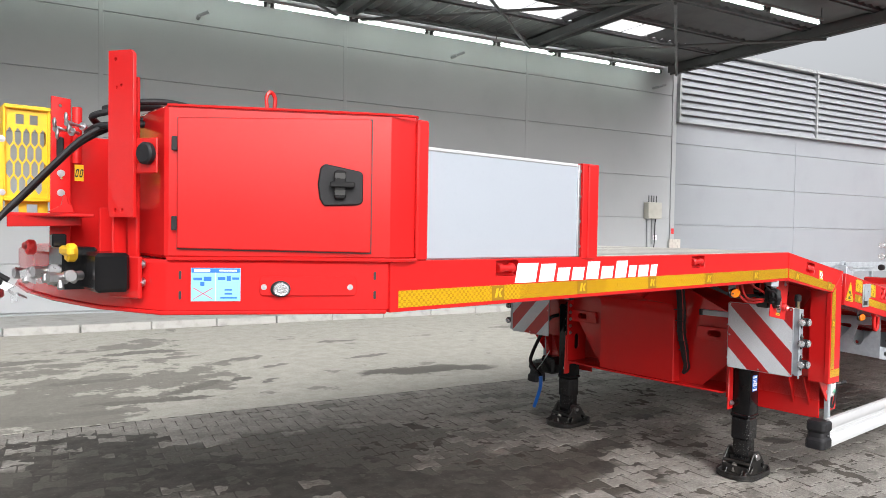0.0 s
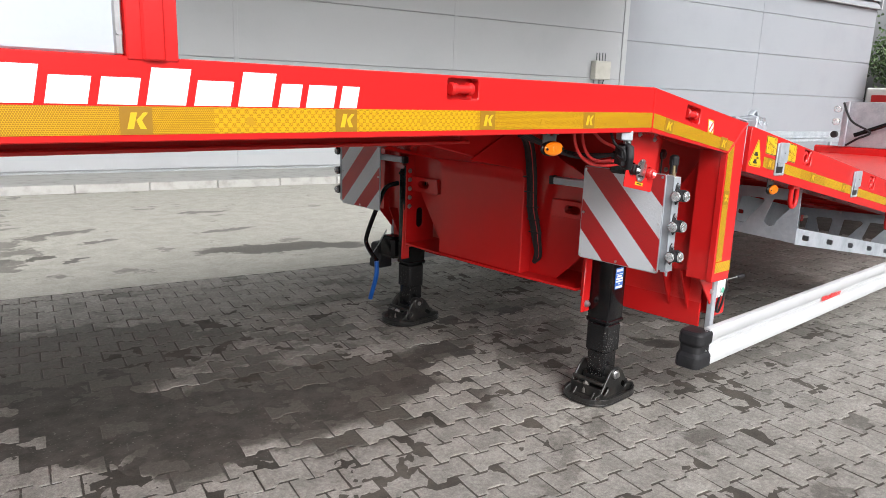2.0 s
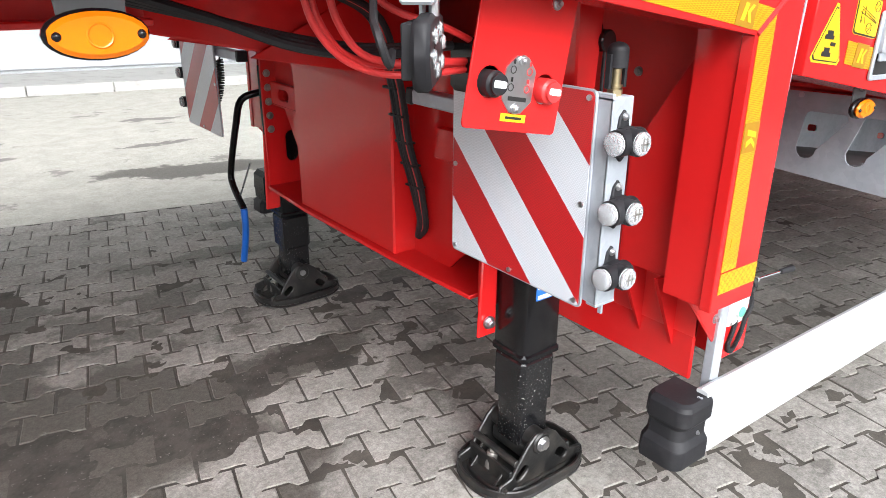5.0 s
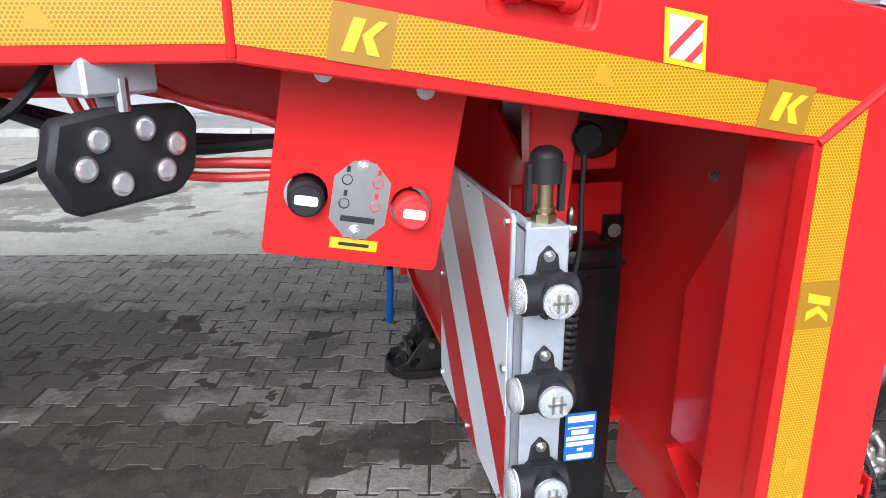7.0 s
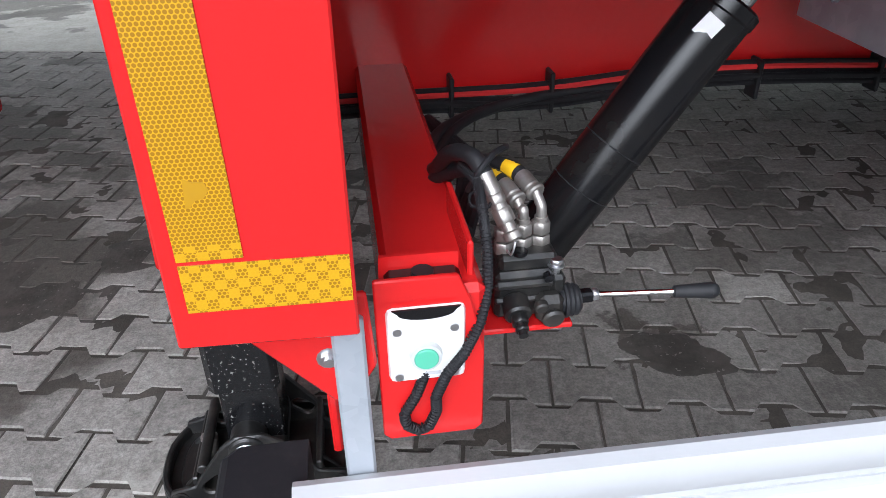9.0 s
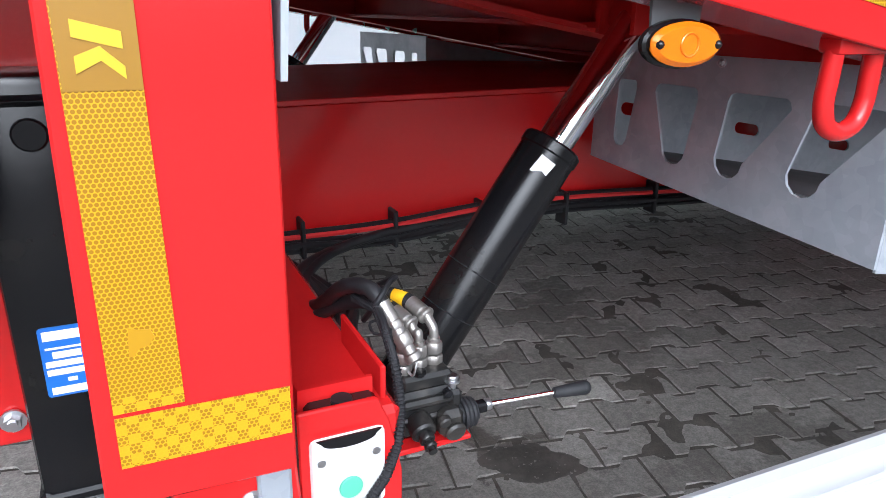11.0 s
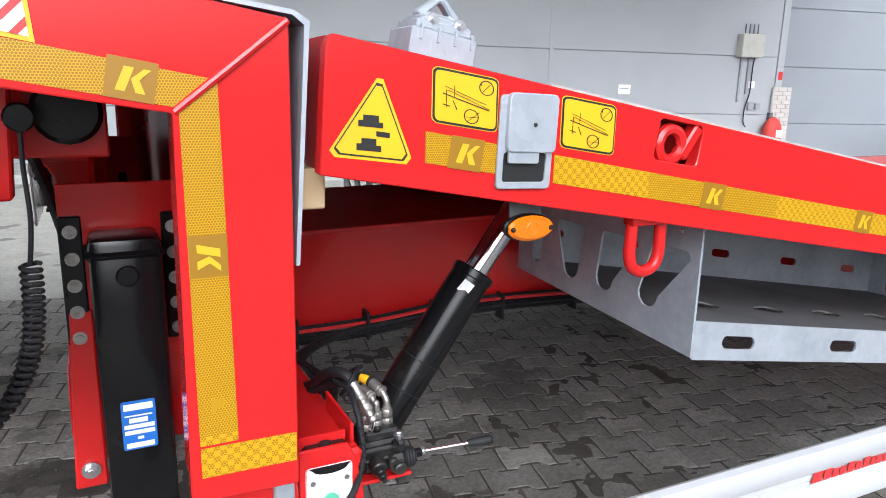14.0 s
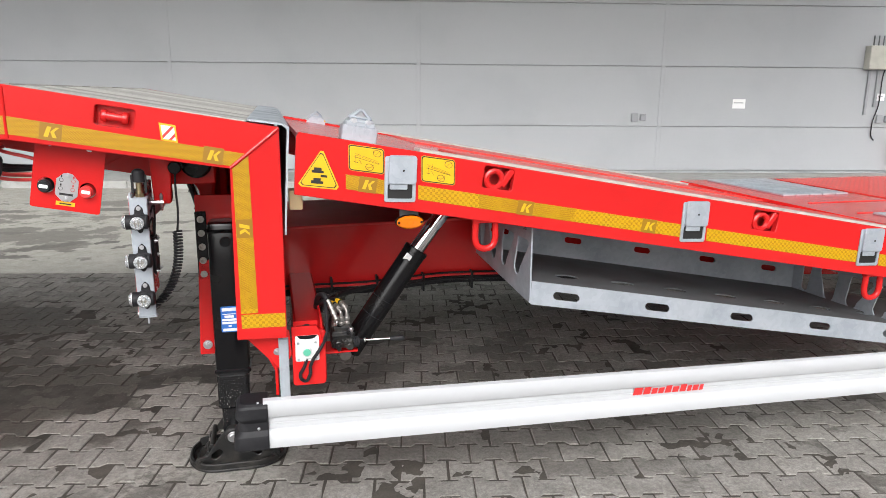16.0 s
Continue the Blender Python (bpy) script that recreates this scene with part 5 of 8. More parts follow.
# ---- galvanised trays under the bed ----
def tray(s, sign):
    sl = -0.173
    xa, xb = 5.888, 7.71
    z_of = lambda x: 1.049 + sl * (x - xa)
    near, deep = 0.06, 0.79
    # end plates: four tapering cut-outs, wide at the top; top and bottom middle as distances in from the side face
    cuts = ((0.680, 0.690, 0.030), (0.530, 0.520, 0.060), (0.325, 0.375, 0.068), (0.150, 0.212, 0.062))
    for x in (xa, xb):
        zt = z_of(x)
        o = [(s(near), zt - 0.302), (s(deep), zt - 0.25), (s(deep), zt), (s(near), zt)]
        holes = []
        for dt, db, w in cuts:
            zb, zh = zt - 0.188, zt - 0.062
            r = 0.034 if w > 0.05 else 0.022
            hole = [(s(db + r * math.cos(a)), zb + r * math.sin(a)) for a in (math.pi * (1 + k / 6) for k in range(7))]
            hole += [(s(dt + w * 1.02), zh - 0.018), (s(dt + w * 0.94), zh - 0.004), (s(dt + w * 0.8), zh), (s(dt - w * 0.8), zh), (s(dt - w * 0.94), zh - 0.004), (s(dt - w * 1.02), zh - 0.018)]
            holes.append(hole)
        T("tray_end", plate(o, holes, 0.006, front(x), 0.0), GALV, "galvanised tray end with tapering cut-outs")
        for d in (0.12, 0.42, 0.70):
            T("bolt", bolt((x - 0.002, s(d), zt - 0.02), (-1, 0, 0), 0.006), STEEL)
    m = Matrix.Identity(4)
    m[2][0] = sl
    m[2][3] = -sl * xa
    zb = z_of(xa)
    def face(d, z0, z1, zc, xs, x1, half=0.04, r=0.016):
        holes = [slot(x, zc, half, r) for x in xs]
        return moved(plate([(xa + 0.007, z0), (x1, z0), (x1, z1), (xa + 0.007, z1)], holes, 0.005, mside(d, sign)), m)
    T("tray_lip", face(near, zb - 0.307, zb - 0.214, zb - 0.262, [6.042 + 0.4015 * k for k in range(6)], 8.3), GALV, "galvanised tray lip with slotted holes")
    T("tray_back", face(deep - 0.01, zb - 0.25, zb - 0.005, zb - 0.126, [6.005 + 0.3855 * k for k in range(5)], xb, 0.032, 0.015), GALV)
    floor_o = [(xa + 0.008, s(near + 0.007)), (8.298, s(near + 0.007)), (8.298, s(deep - 0.012)), (xa + 0.008, s(deep - 0.012))]
    holes = [slot(6.125 + 0.259 * k, s(0.252), 0.024, 0.032, 20 * sign) for k in range(8)]
    # galvanised floor: the dark underside it mirrors is put into its colour
    T("tray_floor", moved(plate(floor_o, holes, 0.005, flat(zb - 0.221)), m), DARK_STEEL, "floor sheet of the tray, shade under the bed put into its dark colour")


both(tray)

# the bed hangs a little lower on its far side
LEAN = Matrix.Identity(4)
LEAN[2][1], LEAN[2][3] = -0.02, 0.02 * Y0
LEAN_TOP = Matrix.Identity(4)
LEAN_TOP[2][1], LEAN_TOP[2][3] = -0.01, 0.01 * Y0
for ob in list(trailer.children):
    if ob.name.split(".")[0] in ("bed_rail", "bed_floor", "edge_plank", "tread_plate", "bed_cross_member", "bed_long_member", "tray_end", "tray_lip", "tray_back", "tray_floor"):
        for o in (ob, *ob.children):
            o.data.transform(LEAN if ob.name.startswith("tray") else LEAN_TOP)

# ---- reflective tape along the rails, printed marks, stickers ----
def skin(name, outline, mat, lift, sign=1, label="", th=0.0009, holes=()):
    """A thin film on the trailer's side face, `lift` metres proud of it."""
    y = Y0 - lift if sign > 0 else YF + lift
    return T(name, plate(outline, list(holes), th, side(y, sign < 0)), mat, label, angle=0)


def along(p, q, w0, w1, h0, h1):
    """A strip over the line p-q from share w0 to w1, h0 to h1 above it."""
    f = lambda t, h: (p[0] + (q[0] - p[0]) * t, p[1] + (q[1] - p[1]) * t + h)
    return [f(w0, h0), f(w1, h0), f(w1, h1), f(w0, h1)]


def tape_mark(cx, cz, sign, turn=0.0, lift=0.0016):
    """A brown square printed on the tape with a plain pale slanted shape on it."""
    c, s = math.cos(radians(turn)), math.sin(radians(turn))
    rot = lambda pts: [(cx + x * c - z * s, cz + x * s + z * c) for x, z in pts]
    skin("tape_print", rot([(-0.031, -0.0265), (0.031, -0.0265), (0.031, 0.0265), (-0.031, 0.0265)]), TAPE_MARK, lift, sign)
    skin("tape_emblem", rot([(-0.018, -0.016), (-0.006, -0.016), (0.002, 0.016), (-0.010, 0.016)]), TAPE_PALE, lift + 0.0012, sign)
    skin("tape_emblem", rot([(0.000, 0.001), (0.014, 0.016), (0.023, 0.016), (0.010, 0.001), (0.019, -0.016), (0.007, -0.016)]), TAPE_PALE, lift + 0.0012, sign)


NECK_LOW, KNEE_LOW = (1.392, 1.396), (4.178, 1.403)


def tapes(s, sign):
    skin("reflective_tape", along(NECK_LOW, KNEE_LOW, 0, 1, 0, 0.0545), TAPE, 0.0006, sign, "yellow reflective tape with honeycomb print")
    skin("reflective_tape", [(4.184, 1.403), (4.819, 1.297), (4.865, 1.336), (4.184, 1.457)], TAPE, 0.0006, sign)
    skin("reflective_tape", [(4.823, 0.795), (4.879, 0.795), (4.874, 1.334), (4.822, 1.292)], TAPE, 0.0006, sign)
    skin("reflective_tape", [(4.823, 0.742), (4.969, 0.740), (4.969, 0.789), (4.823, 0.791)], TAPE, 0.0006, sign)
    for x in (1.835, 2.31, 2.803, 3.294, 3.783):
        t = (x - NECK_LOW[0]) / (KNEE_LOW[0] - NECK_LOW[0])
        tape_mark(x, NECK_LOW[1] + (KNEE_LOW[1] - NECK_LOW[1]) * t + 0.027, sign)
    def print_mark(cx, cz, turn=0.0):
        c, s_ = math.cos(radians(turn)), math.sin(radians(turn))
        rot = lambda pts: [(cx + x * c - z * s_, cz + x * s_ + z * c) for x, z in pts]
        skin("approval_print", rot([(-0.010, -0.008), (0.016, -0.010), (0.016, -0.006), (0.010, -0.002), (0.008, 0.006), (0.001, 0.011), (-0.006, 0.008), (-0.007, -0.002)]), TAPE_FAINT, 0.0016, sign)
    for x in (2.06, 2.55, 3.05, 3.54, 4.02):
        print_mark(x, 1.425)
    print_mark(4.545, 1.370, -9.5)
    print_mark(4.851, 0.862, -90)
    tape_mark(4.300, 1.409, sign, -10)
    tape_mark(4.766, 1.332, sign, -10)
    tape_mark(4.850, 1.089, sign, -90)
    line = lambda x: 1.172 - 0.1705 * (x - 5.43)
    for x0, x1 in ((5.188, 5.320), (5.438, 6.477), (6.595, 7.326), (7.442, 8.14)):
        k = -0.1705
        z0 = line(x0)
        skin("reflective_tape", [(x0, z0), (x1, z0 + k * (x1 - x0)), (x1, z0 + k * (x1 - x0) + 0.05), (x0, z0 + 0.05)], TAPE, 0.0026, sign)
    for x in (5.262, 5.835, 6.34):
        tape_mark(x, line(x) + 0.025, sign, -9.3, 0.0036)
    # name on the rail, drawn as plain slanted blocks; small one on the guard
    x, z = 1.92, 1.456
    for w, h in ((0.125, 0.072), (0.098, 0.068), (0.085, 0.051), (0.085, 0.051), (0.092, 0.072), (0.092, 0.051), (0.092, 0.072), (0.066, 0.051), (0.088, 0.051), (0.062, 0.051)):
        zz = z
        skin("name_block", [(x, zz), (x + w - 0.013, zz), (x + w - 0.013 + h * 0.2, zz + h), (x + h * 0.2, zz + h)], INK_WHITE, 0.0010, sign, "white plain block of the painted name")
        x += w + 0.0045
    # warning triangle, two rectangular stickers, small striped one
    tri = [(5.030, 1.232), (5.038, 1.222), (5.152, 1.208), (5.160, 1.218), (5.114, 1.334), (5.104, 1.336)]
    tri = [(x + 0.002, z + 0.005) for x, z in tri]
    c = (5.097, 1.267)
    inset = lambda pts, k: [(c[0] + (x - c[0]) * k, c[1] + (z - c[1]) * k) for x, z in pts]
    skin("warning_triangle", inset(tri, 1.03), YELLOW, 0.0018, sign, "yellow warning triangle with a black line and pictogram")
    skin("triangle_line", inset(tri, 0.93), INK, 0.0026, sign)
    skin("triangle_face", inset(tri, 0.875), YELLOW, 0.0034, sign)
    skin("triangle_print", [(5.075, 1.272), (5.115, 1.268), (5.115, 1.276), (5.108, 1.277), (5.108, 1.287), (5.083, 1.289), (5.083, 1.281), (5.075, 1.281)], INK, 0.0046, sign)
    skin("triangle_print", [(5.072, 1.236), (5.112, 1.232), (5.112, 1.241), (5.104, 1.242), (5.104, 1.252), (5.080, 1.254), (5.080, 1.246), (5.072, 1.246)], INK, 0.0046, sign)
    skin("triangle_print", [(5.104, 1.256), (5.126, 1.253), (5.126, 1.261), (5.104, 1.264)], INK, 0.0046, sign)
    for x0, x1, za, zb, zc in ((5.198, 5.320, 1.356, 1.268, -0.018), (5.448, 5.570, 1.315, 1.224, -0.018)):
        def q(a, b_, t=0.0):
            return [(x0 + (x1 - x0) * u, zb + (za - zb) * v + zc * (u - 0.5)) for u, v in rounded(a, 1 - a, b_, 1 - b_, 0.10 - a * 0.6, 4)]
        skin("sticker_margin", q(0.0, 0.0), YELLOW, 0.0018, sign)
        skin("sticker_edge", q(0.012, 0.016), INK, 0.0026, sign)
        skin("sticker", q(0.042, 0.056), YELLOW, 0.0036, sign, "yellow operating sticker with a small line drawing")
        f = lambda u, v: (x0 + (x1 - x0) * u, zb + (za - zb) * v + zc * (u - 0.5))
        for u0, v0, u1, v1, w in ((0.15, 0.55, 0.85, 0.38, 0.035), (0.18, 0.68, 0.80, 0.48, 0.02), (0.2, 0.3, 0.2, 0.62, 0.025), (0.32, 0.52, 0.32, 0.72, 0.02), (0.5, 0.2, 0.68, 0.22, 0.02), (0.22, 0.62, 0.86, 0.40, 0.02), (0.30, 0.45, 0.36, 0.30, 0.03), (0.15, 0.36, 0.26, 0.34, 0.04), (0.52, 0.12, 0.70, 0.32, 0.02), (0.74, 0.70, 0.86, 0.86, 0.02), (0.72, 0.80, 0.72, 0.88, 0.02)):
            a, b_ = Vector(f(u0, v0)), Vector(f(u1, v1))
            n = Vector((-(b_ - a).y, (b_ - a).x)).normalized() * w * 0.02
            skin("sticker_line", [tuple(a - n), tuple(b_ - n), tuple(b_ + n), tuple(a + n)], INK, 0.0046, sign)
        for u0, v0 in ((0.80, 0.78), (0.58, 0.22)):
            rim = [f(u0 + 0.115 * math.cos(t), v0 + 0.135 * math.sin(t)) for t in (2 * math.pi * k / 18 for k in range(18))]
            hole = [f(u0 + 0.100 * math.cos(t), v0 + 0.118 * math.sin(t)) for t in (2 * math.pi * k / 18 for k in range(18))]
            skin("sticker_ring", rim, INK, 0.0042, sign, holes=[hole])
    o = [(4.609, 1.437), (4.613, 1.382), (4.662, 1.373), (4.658, 1.428)]
    skin("sticker", o, YELLOW, 0.001, sign, "small yellow-edged striped sticker")
    c2 = (4.6355, 1.405)
    o2 = [(c2[0] + (x - c2[0]) * 0.78, c2[1] + (z - c2[1]) * 0.78) for x, z in o]
    skin("sticker_field", o2, INK_WHITE, 0.002, sign)
    for k in range(2):
        band = clip(clip(o2, 0.7071, -0.7071, 2.277 + 0.022 * k), -0.7071, 0.7071, -(2.285 + 0.022 * k))
        if len(band) > 2:
            skin("sticker_stripe", band, INK_RED, 0.003, sign)


both(tapes)
# name blocks on the near guard's face
x = 6.338
for w, h in ((0.045, 0.034), (0.036, 0.030), (0.030, 0.024), (0.030, 0.024), (0.033, 0.034), (0.033, 0.024), (0.033, 0.034), (0.024, 0.024), (0.031, 0.024), (0.022, 0.024)):
    z = 0.333 - 0.020 * (x - 6.34)
    T("name_block", plate([(x, z), (x + w - 0.006, z), (x + w - 0.006 + h * 0.25, z + h), (x + h * 0.25, z + h)], [], 0.0012, side(Y0 + 0.0225, False)), INK_RED, "red plain block of the printed name", angle=0)
    x += w + 0.0012


# ---- oval amber side lamps, work lamps, hooks ----
def oval_lamp(x, y, z, sign):
    lamp = T("side_lamp", join(plate([(x + 0.052 * math.cos(a), z + 0.026 * math.sin(a)) for a in (2 * math.pi * k / 24 for k in range(24))], [], 0.012, side(y, sign > 0), 0.003)), BLACK, "oval amber side marker lamp on a black bracket")
    T("amber_lens", plate([(x + 0.049 * math.cos(a), z + 0.0235 * math.sin(a)) for a in (2 * math.pi * k / 24 for k in range(24))], [], 0.012, side(y - sign * 0.012, sign > 0), 0.005), AMBER, parent=lamp)
    T("emblem_ring", tube([(x + 0.012 * math.cos(a), y - sign * 0.0125, z + 0.012 * math.sin(a)) for a in (2 * math.pi * k / 10 for k in range(10))], 0.0015, 5, True, 2), AMBER, parent=lamp)
    for dx in (-0.04, 0.04):
        T("lamp_screw", ball((x + dx, y - sign * 0.011, z), 0.005, 8), BLACK, parent=lamp)
    T("bracket", plate([(x - 0.032, z), (x + 0.032, z), (x + 0.036, z + 0.062), (x - 0.036, z + 0.062)], [slot(x + 0.008, z + 0.045, 0.008, 0.003)], 0.004, side(y + sign * 0.013, sign > 0)), DARK_STEEL, parent=lamp)
    for dx in (-0.02, 0.024):
        T("bolt", bolt((x + dx, y + sign * 0.005, z + 0.055), (0, -sign, 0.6), 0.007), STEEL, parent=lamp)


def work_lamp(s, sign):
    cx, z, y = 4.042, 1.288, s(0.085)
    o = [(cx - 0.095, z - 0.005), (cx - 0.08, z + 0.045), (cx - 0.02, z + 0.052), (cx + 0.075, z + 0.05), (cx + 0.095, z + 0.028), (cx + 0.085, z - 0.03), (cx + 0.06, z - 0.052), (cx - 0.07, z - 0.056)]
    lamp = T("work_lamp", plate(o, [], 0.028, side(y, sign > 0), 0.006), RUBBER, "black work lamp with six clear LEDs")
    for k in range(6):
        ang = radians(60 * k + 12)
        p = (cx + 0.058 * math.cos(ang), z + 0.029 * math.sin(ang))
        T("led_lens", rod((p[0], y - sign * 0.001, p[1]), (p[0], y - sign * 0.006, p[1]), 0.0125, 14, 0.009), LENS, parent=lamp)
        T("led_bowl", rod((p[0], y + sign * 0.001, p[1]), (p[0], y - sign * 0.0025, p[1]), 0.014, 14), CHROME, parent=lamp)
    for k in range(6):
        T("cooling_fin", box(cx - 0.06 + 0.022 * k, cx - 0.05 + 0.022 * k, min(y + sign * 0.028, y + sign * 0.046), max(y + sign * 0.028, y + sign * 0.046), z - 0.04, z + 0.04, 0.002), RUBBER, parent=lamp)
    T("bracket", join(box(cx - 0.045, cx + 0.045, min(y, y + sign * 0.05), max(y, y + sign * 0.05), 1.352, 1.392, 0.004), plate([(cx - 0.012, z + 0.03), (cx + 0.012, z + 0.03), (cx + 0.02, 1.355), (cx - 0.02, 1.355)], [], 0.005, side(y + sign * 0.02, sign > 0))), GALV, parent=lamp)
    T("spring_bolt", rod((cx + 0.0, y + sign * 0.005, 1.335), (cx, y + sign * 0.005, 1.37), 0.008, 10), STEEL, parent=lamp)
    T("cable", tube([(cx - 0.05, y + sign * 0.06, z), (cx - 0.13, y + sign * 0.05, z - 0.01), (cx - 0.15, y + sign * 0.06, z + 0.03), (cx - 0.08, y + sign * 0.08, z + 0.05), (cx - 0.02, y + sign * 0.09, z + 0.10)], 0.006, 6), RUBBER, parent=lamp)
    # it is swivelled a little towards the tail
    swing = Matrix.Translation((cx + 0.037, y - 0.062 * sign, 1.392)) @ Matrix.Rotation(radians(47 * sign), 4, "Z") @ Matrix.Scale(0.88, 4) @ Matrix.Translation((-cx, -y, -1.392))
    for o in (lamp, *lamp.children):
        o.data.transform(swing)


def hook(x, z, s, sign):
    y = s(0.03)
    up = z + 0.085
    d = T("lashing_hook", tube([(x - 0.037, y, up), (x - 0.038, y, z + 0.045), (x - 0.038, y, z + 0.012), (x - 0.027, y, z - 0.014), (x, y, z - 0.024), (x + 0.027, y, z - 0.014), (x + 0.038, y, z + 0.012), (x + 0.038, y, z + 0.045), (x + 0.037, y, up)], 0.0125, 12), RED, "red forged lashing shackle under the rail")
    T("shackle_boss", join(box(x - 0.05, x + 0.05, y - 0.017, y + 0.017, z + 0.072, z + 0.10, 0.008, segs=2), box(x - 0.004, x + 0.054, y - 0.019, y + 0.019, z + 0.085, z + 0.115, 0.006)), RED, parent=d)


def small_side(s, sign):
    oval_lamp(3.675, s(0.06), 1.333, sign)
    oval_lamp(5.414, s(0.03), 1.086, sign)
    work_lamp(s, sign)
    hook(5.695, 1.000, s, sign)
    hook(7.46, 0.70, s, sign)
    # galvanised lashing cradle on the bed's edge
    y = s(0.10)
    a = Matrix.Translation((5.245, y, 1.4015 - 0.028 * (y - Y0))) @ Matrix.Rotation(math.atan(0.1652), 4, "Y") @ Matrix.Diagonal((0.78, 0.9, 0.72, 1))
    base = T("lashing_cradle", moved(join(box(-0.078, 0.078, -0.055, 0.055, -0.045, 0.028, 0.004), box(-0.066, 0.066, -0.05, 0.05, 0.024, 0.05, 0.006), box(-0.055, 0.055, -0.045, 0.045, 0.036, 0.062, 0.006)), a), GALV, "galvanised lashing cradle with a pointed ring")
    T("cradle_ring", moved(plate([(-0.052, 0.062), (0.052, 0.062), (0.052, 0.072), (0.008, 0.112), (-0.008, 0.112), (-0.052, 0.072)], [[(-0.026, 0.073), (0.026, 0.073), (0.004, 0.098), (-0.004, 0.098)]], 0.03, side(-0.015), 0.004), a), GALV, parent=base)
    for dx in (-0.032, 0.032):
        T("bolt", moved(bolt((dx, -0.046 * sign, 0.05), (0, -sign, 0), 0.01), a), STEEL, parent=base)
    for k in range(4):
        T("cradle_rib", moved(box(-0.06 + 0.04 * k, -0.054 + 0.04 * k, -0.059, 0.059, 0.002, 0.036, 0.001), a), GALV, parent=base)
    # hydraulic cylinder that lifts the bed
    yy = s(0.41)
    lowp, top, end = Vector((5.225, yy, 0.480)), Vector((5.512, yy, 0.893)), Vector((5.672, yy, 1.11))
    cyl = T("hydraulic_cylinder", rod(lowp, top, 0.050, 28, bevel=0.003), BLACK, "black hydraulic cylinder with a chromed rod")
    d = (top - lowp).normalized()
    T("gland", rod(top - d * 0.012, top + d * 0.012, 0.0525, 28, bevel=0.004), BLACK, parent=cyl)
    T("rod", rod(top, end, 0.031, 24), CHROME, "bright chromed piston rod", parent=cyl)
    for k in (0.24, 0.32):
        T("band", tube([top - d * k + (Vector((math.cos(a_), 0, 0)).cross(d) * 0 + d.orthogonal().normalized() * math.cos(a_) * 0.0505 + d.cross(d.orthogonal().normalized()) * math.sin(a_) * 0.0505) for a_ in (2 * math.pi * i / 14 for i in range(14))], 0.0012, 4, True, 1), RUBBER, parent=cyl)
    T("rod_eye", join(rod((end.x, yy - 0.04, end.z), (end.x, yy + 0.04, end.z), 0.034, 16), box(end.x - 0.05, end.x + 0.05, yy - 0.05, yy - 0.04, end.z - 0.03, end.z + 0.08), box(end.x - 0.05, end.x + 0.05, yy + 0.04, yy + 0.05, end.z - 0.03, end.z + 0.08)), RED_DUSTY, parent=cyl)
    T("foot_lug", rod((lowp.x - 0.018, yy - 0.06, lowp.z), (lowp.x - 0.018, yy + 0.06, lowp.z), 0.024, 16, bevel=0.003), DULL, parent=cyl)
    T("type_label", box(-0.014, 0.014, -0.0005, 0.0005, -0.016, 0.016, 0, Matrix.Translation(top - d * 0.035 + Vector((-0.022, -sign * 0.0450, 0.012))) @ Matrix.Rotation(radians(-28) * sign, 4, "Z") @ Matrix.Rotation(radians(37), 4, "Y")), INK_WHITE, parent=cyl)


both(small_side)


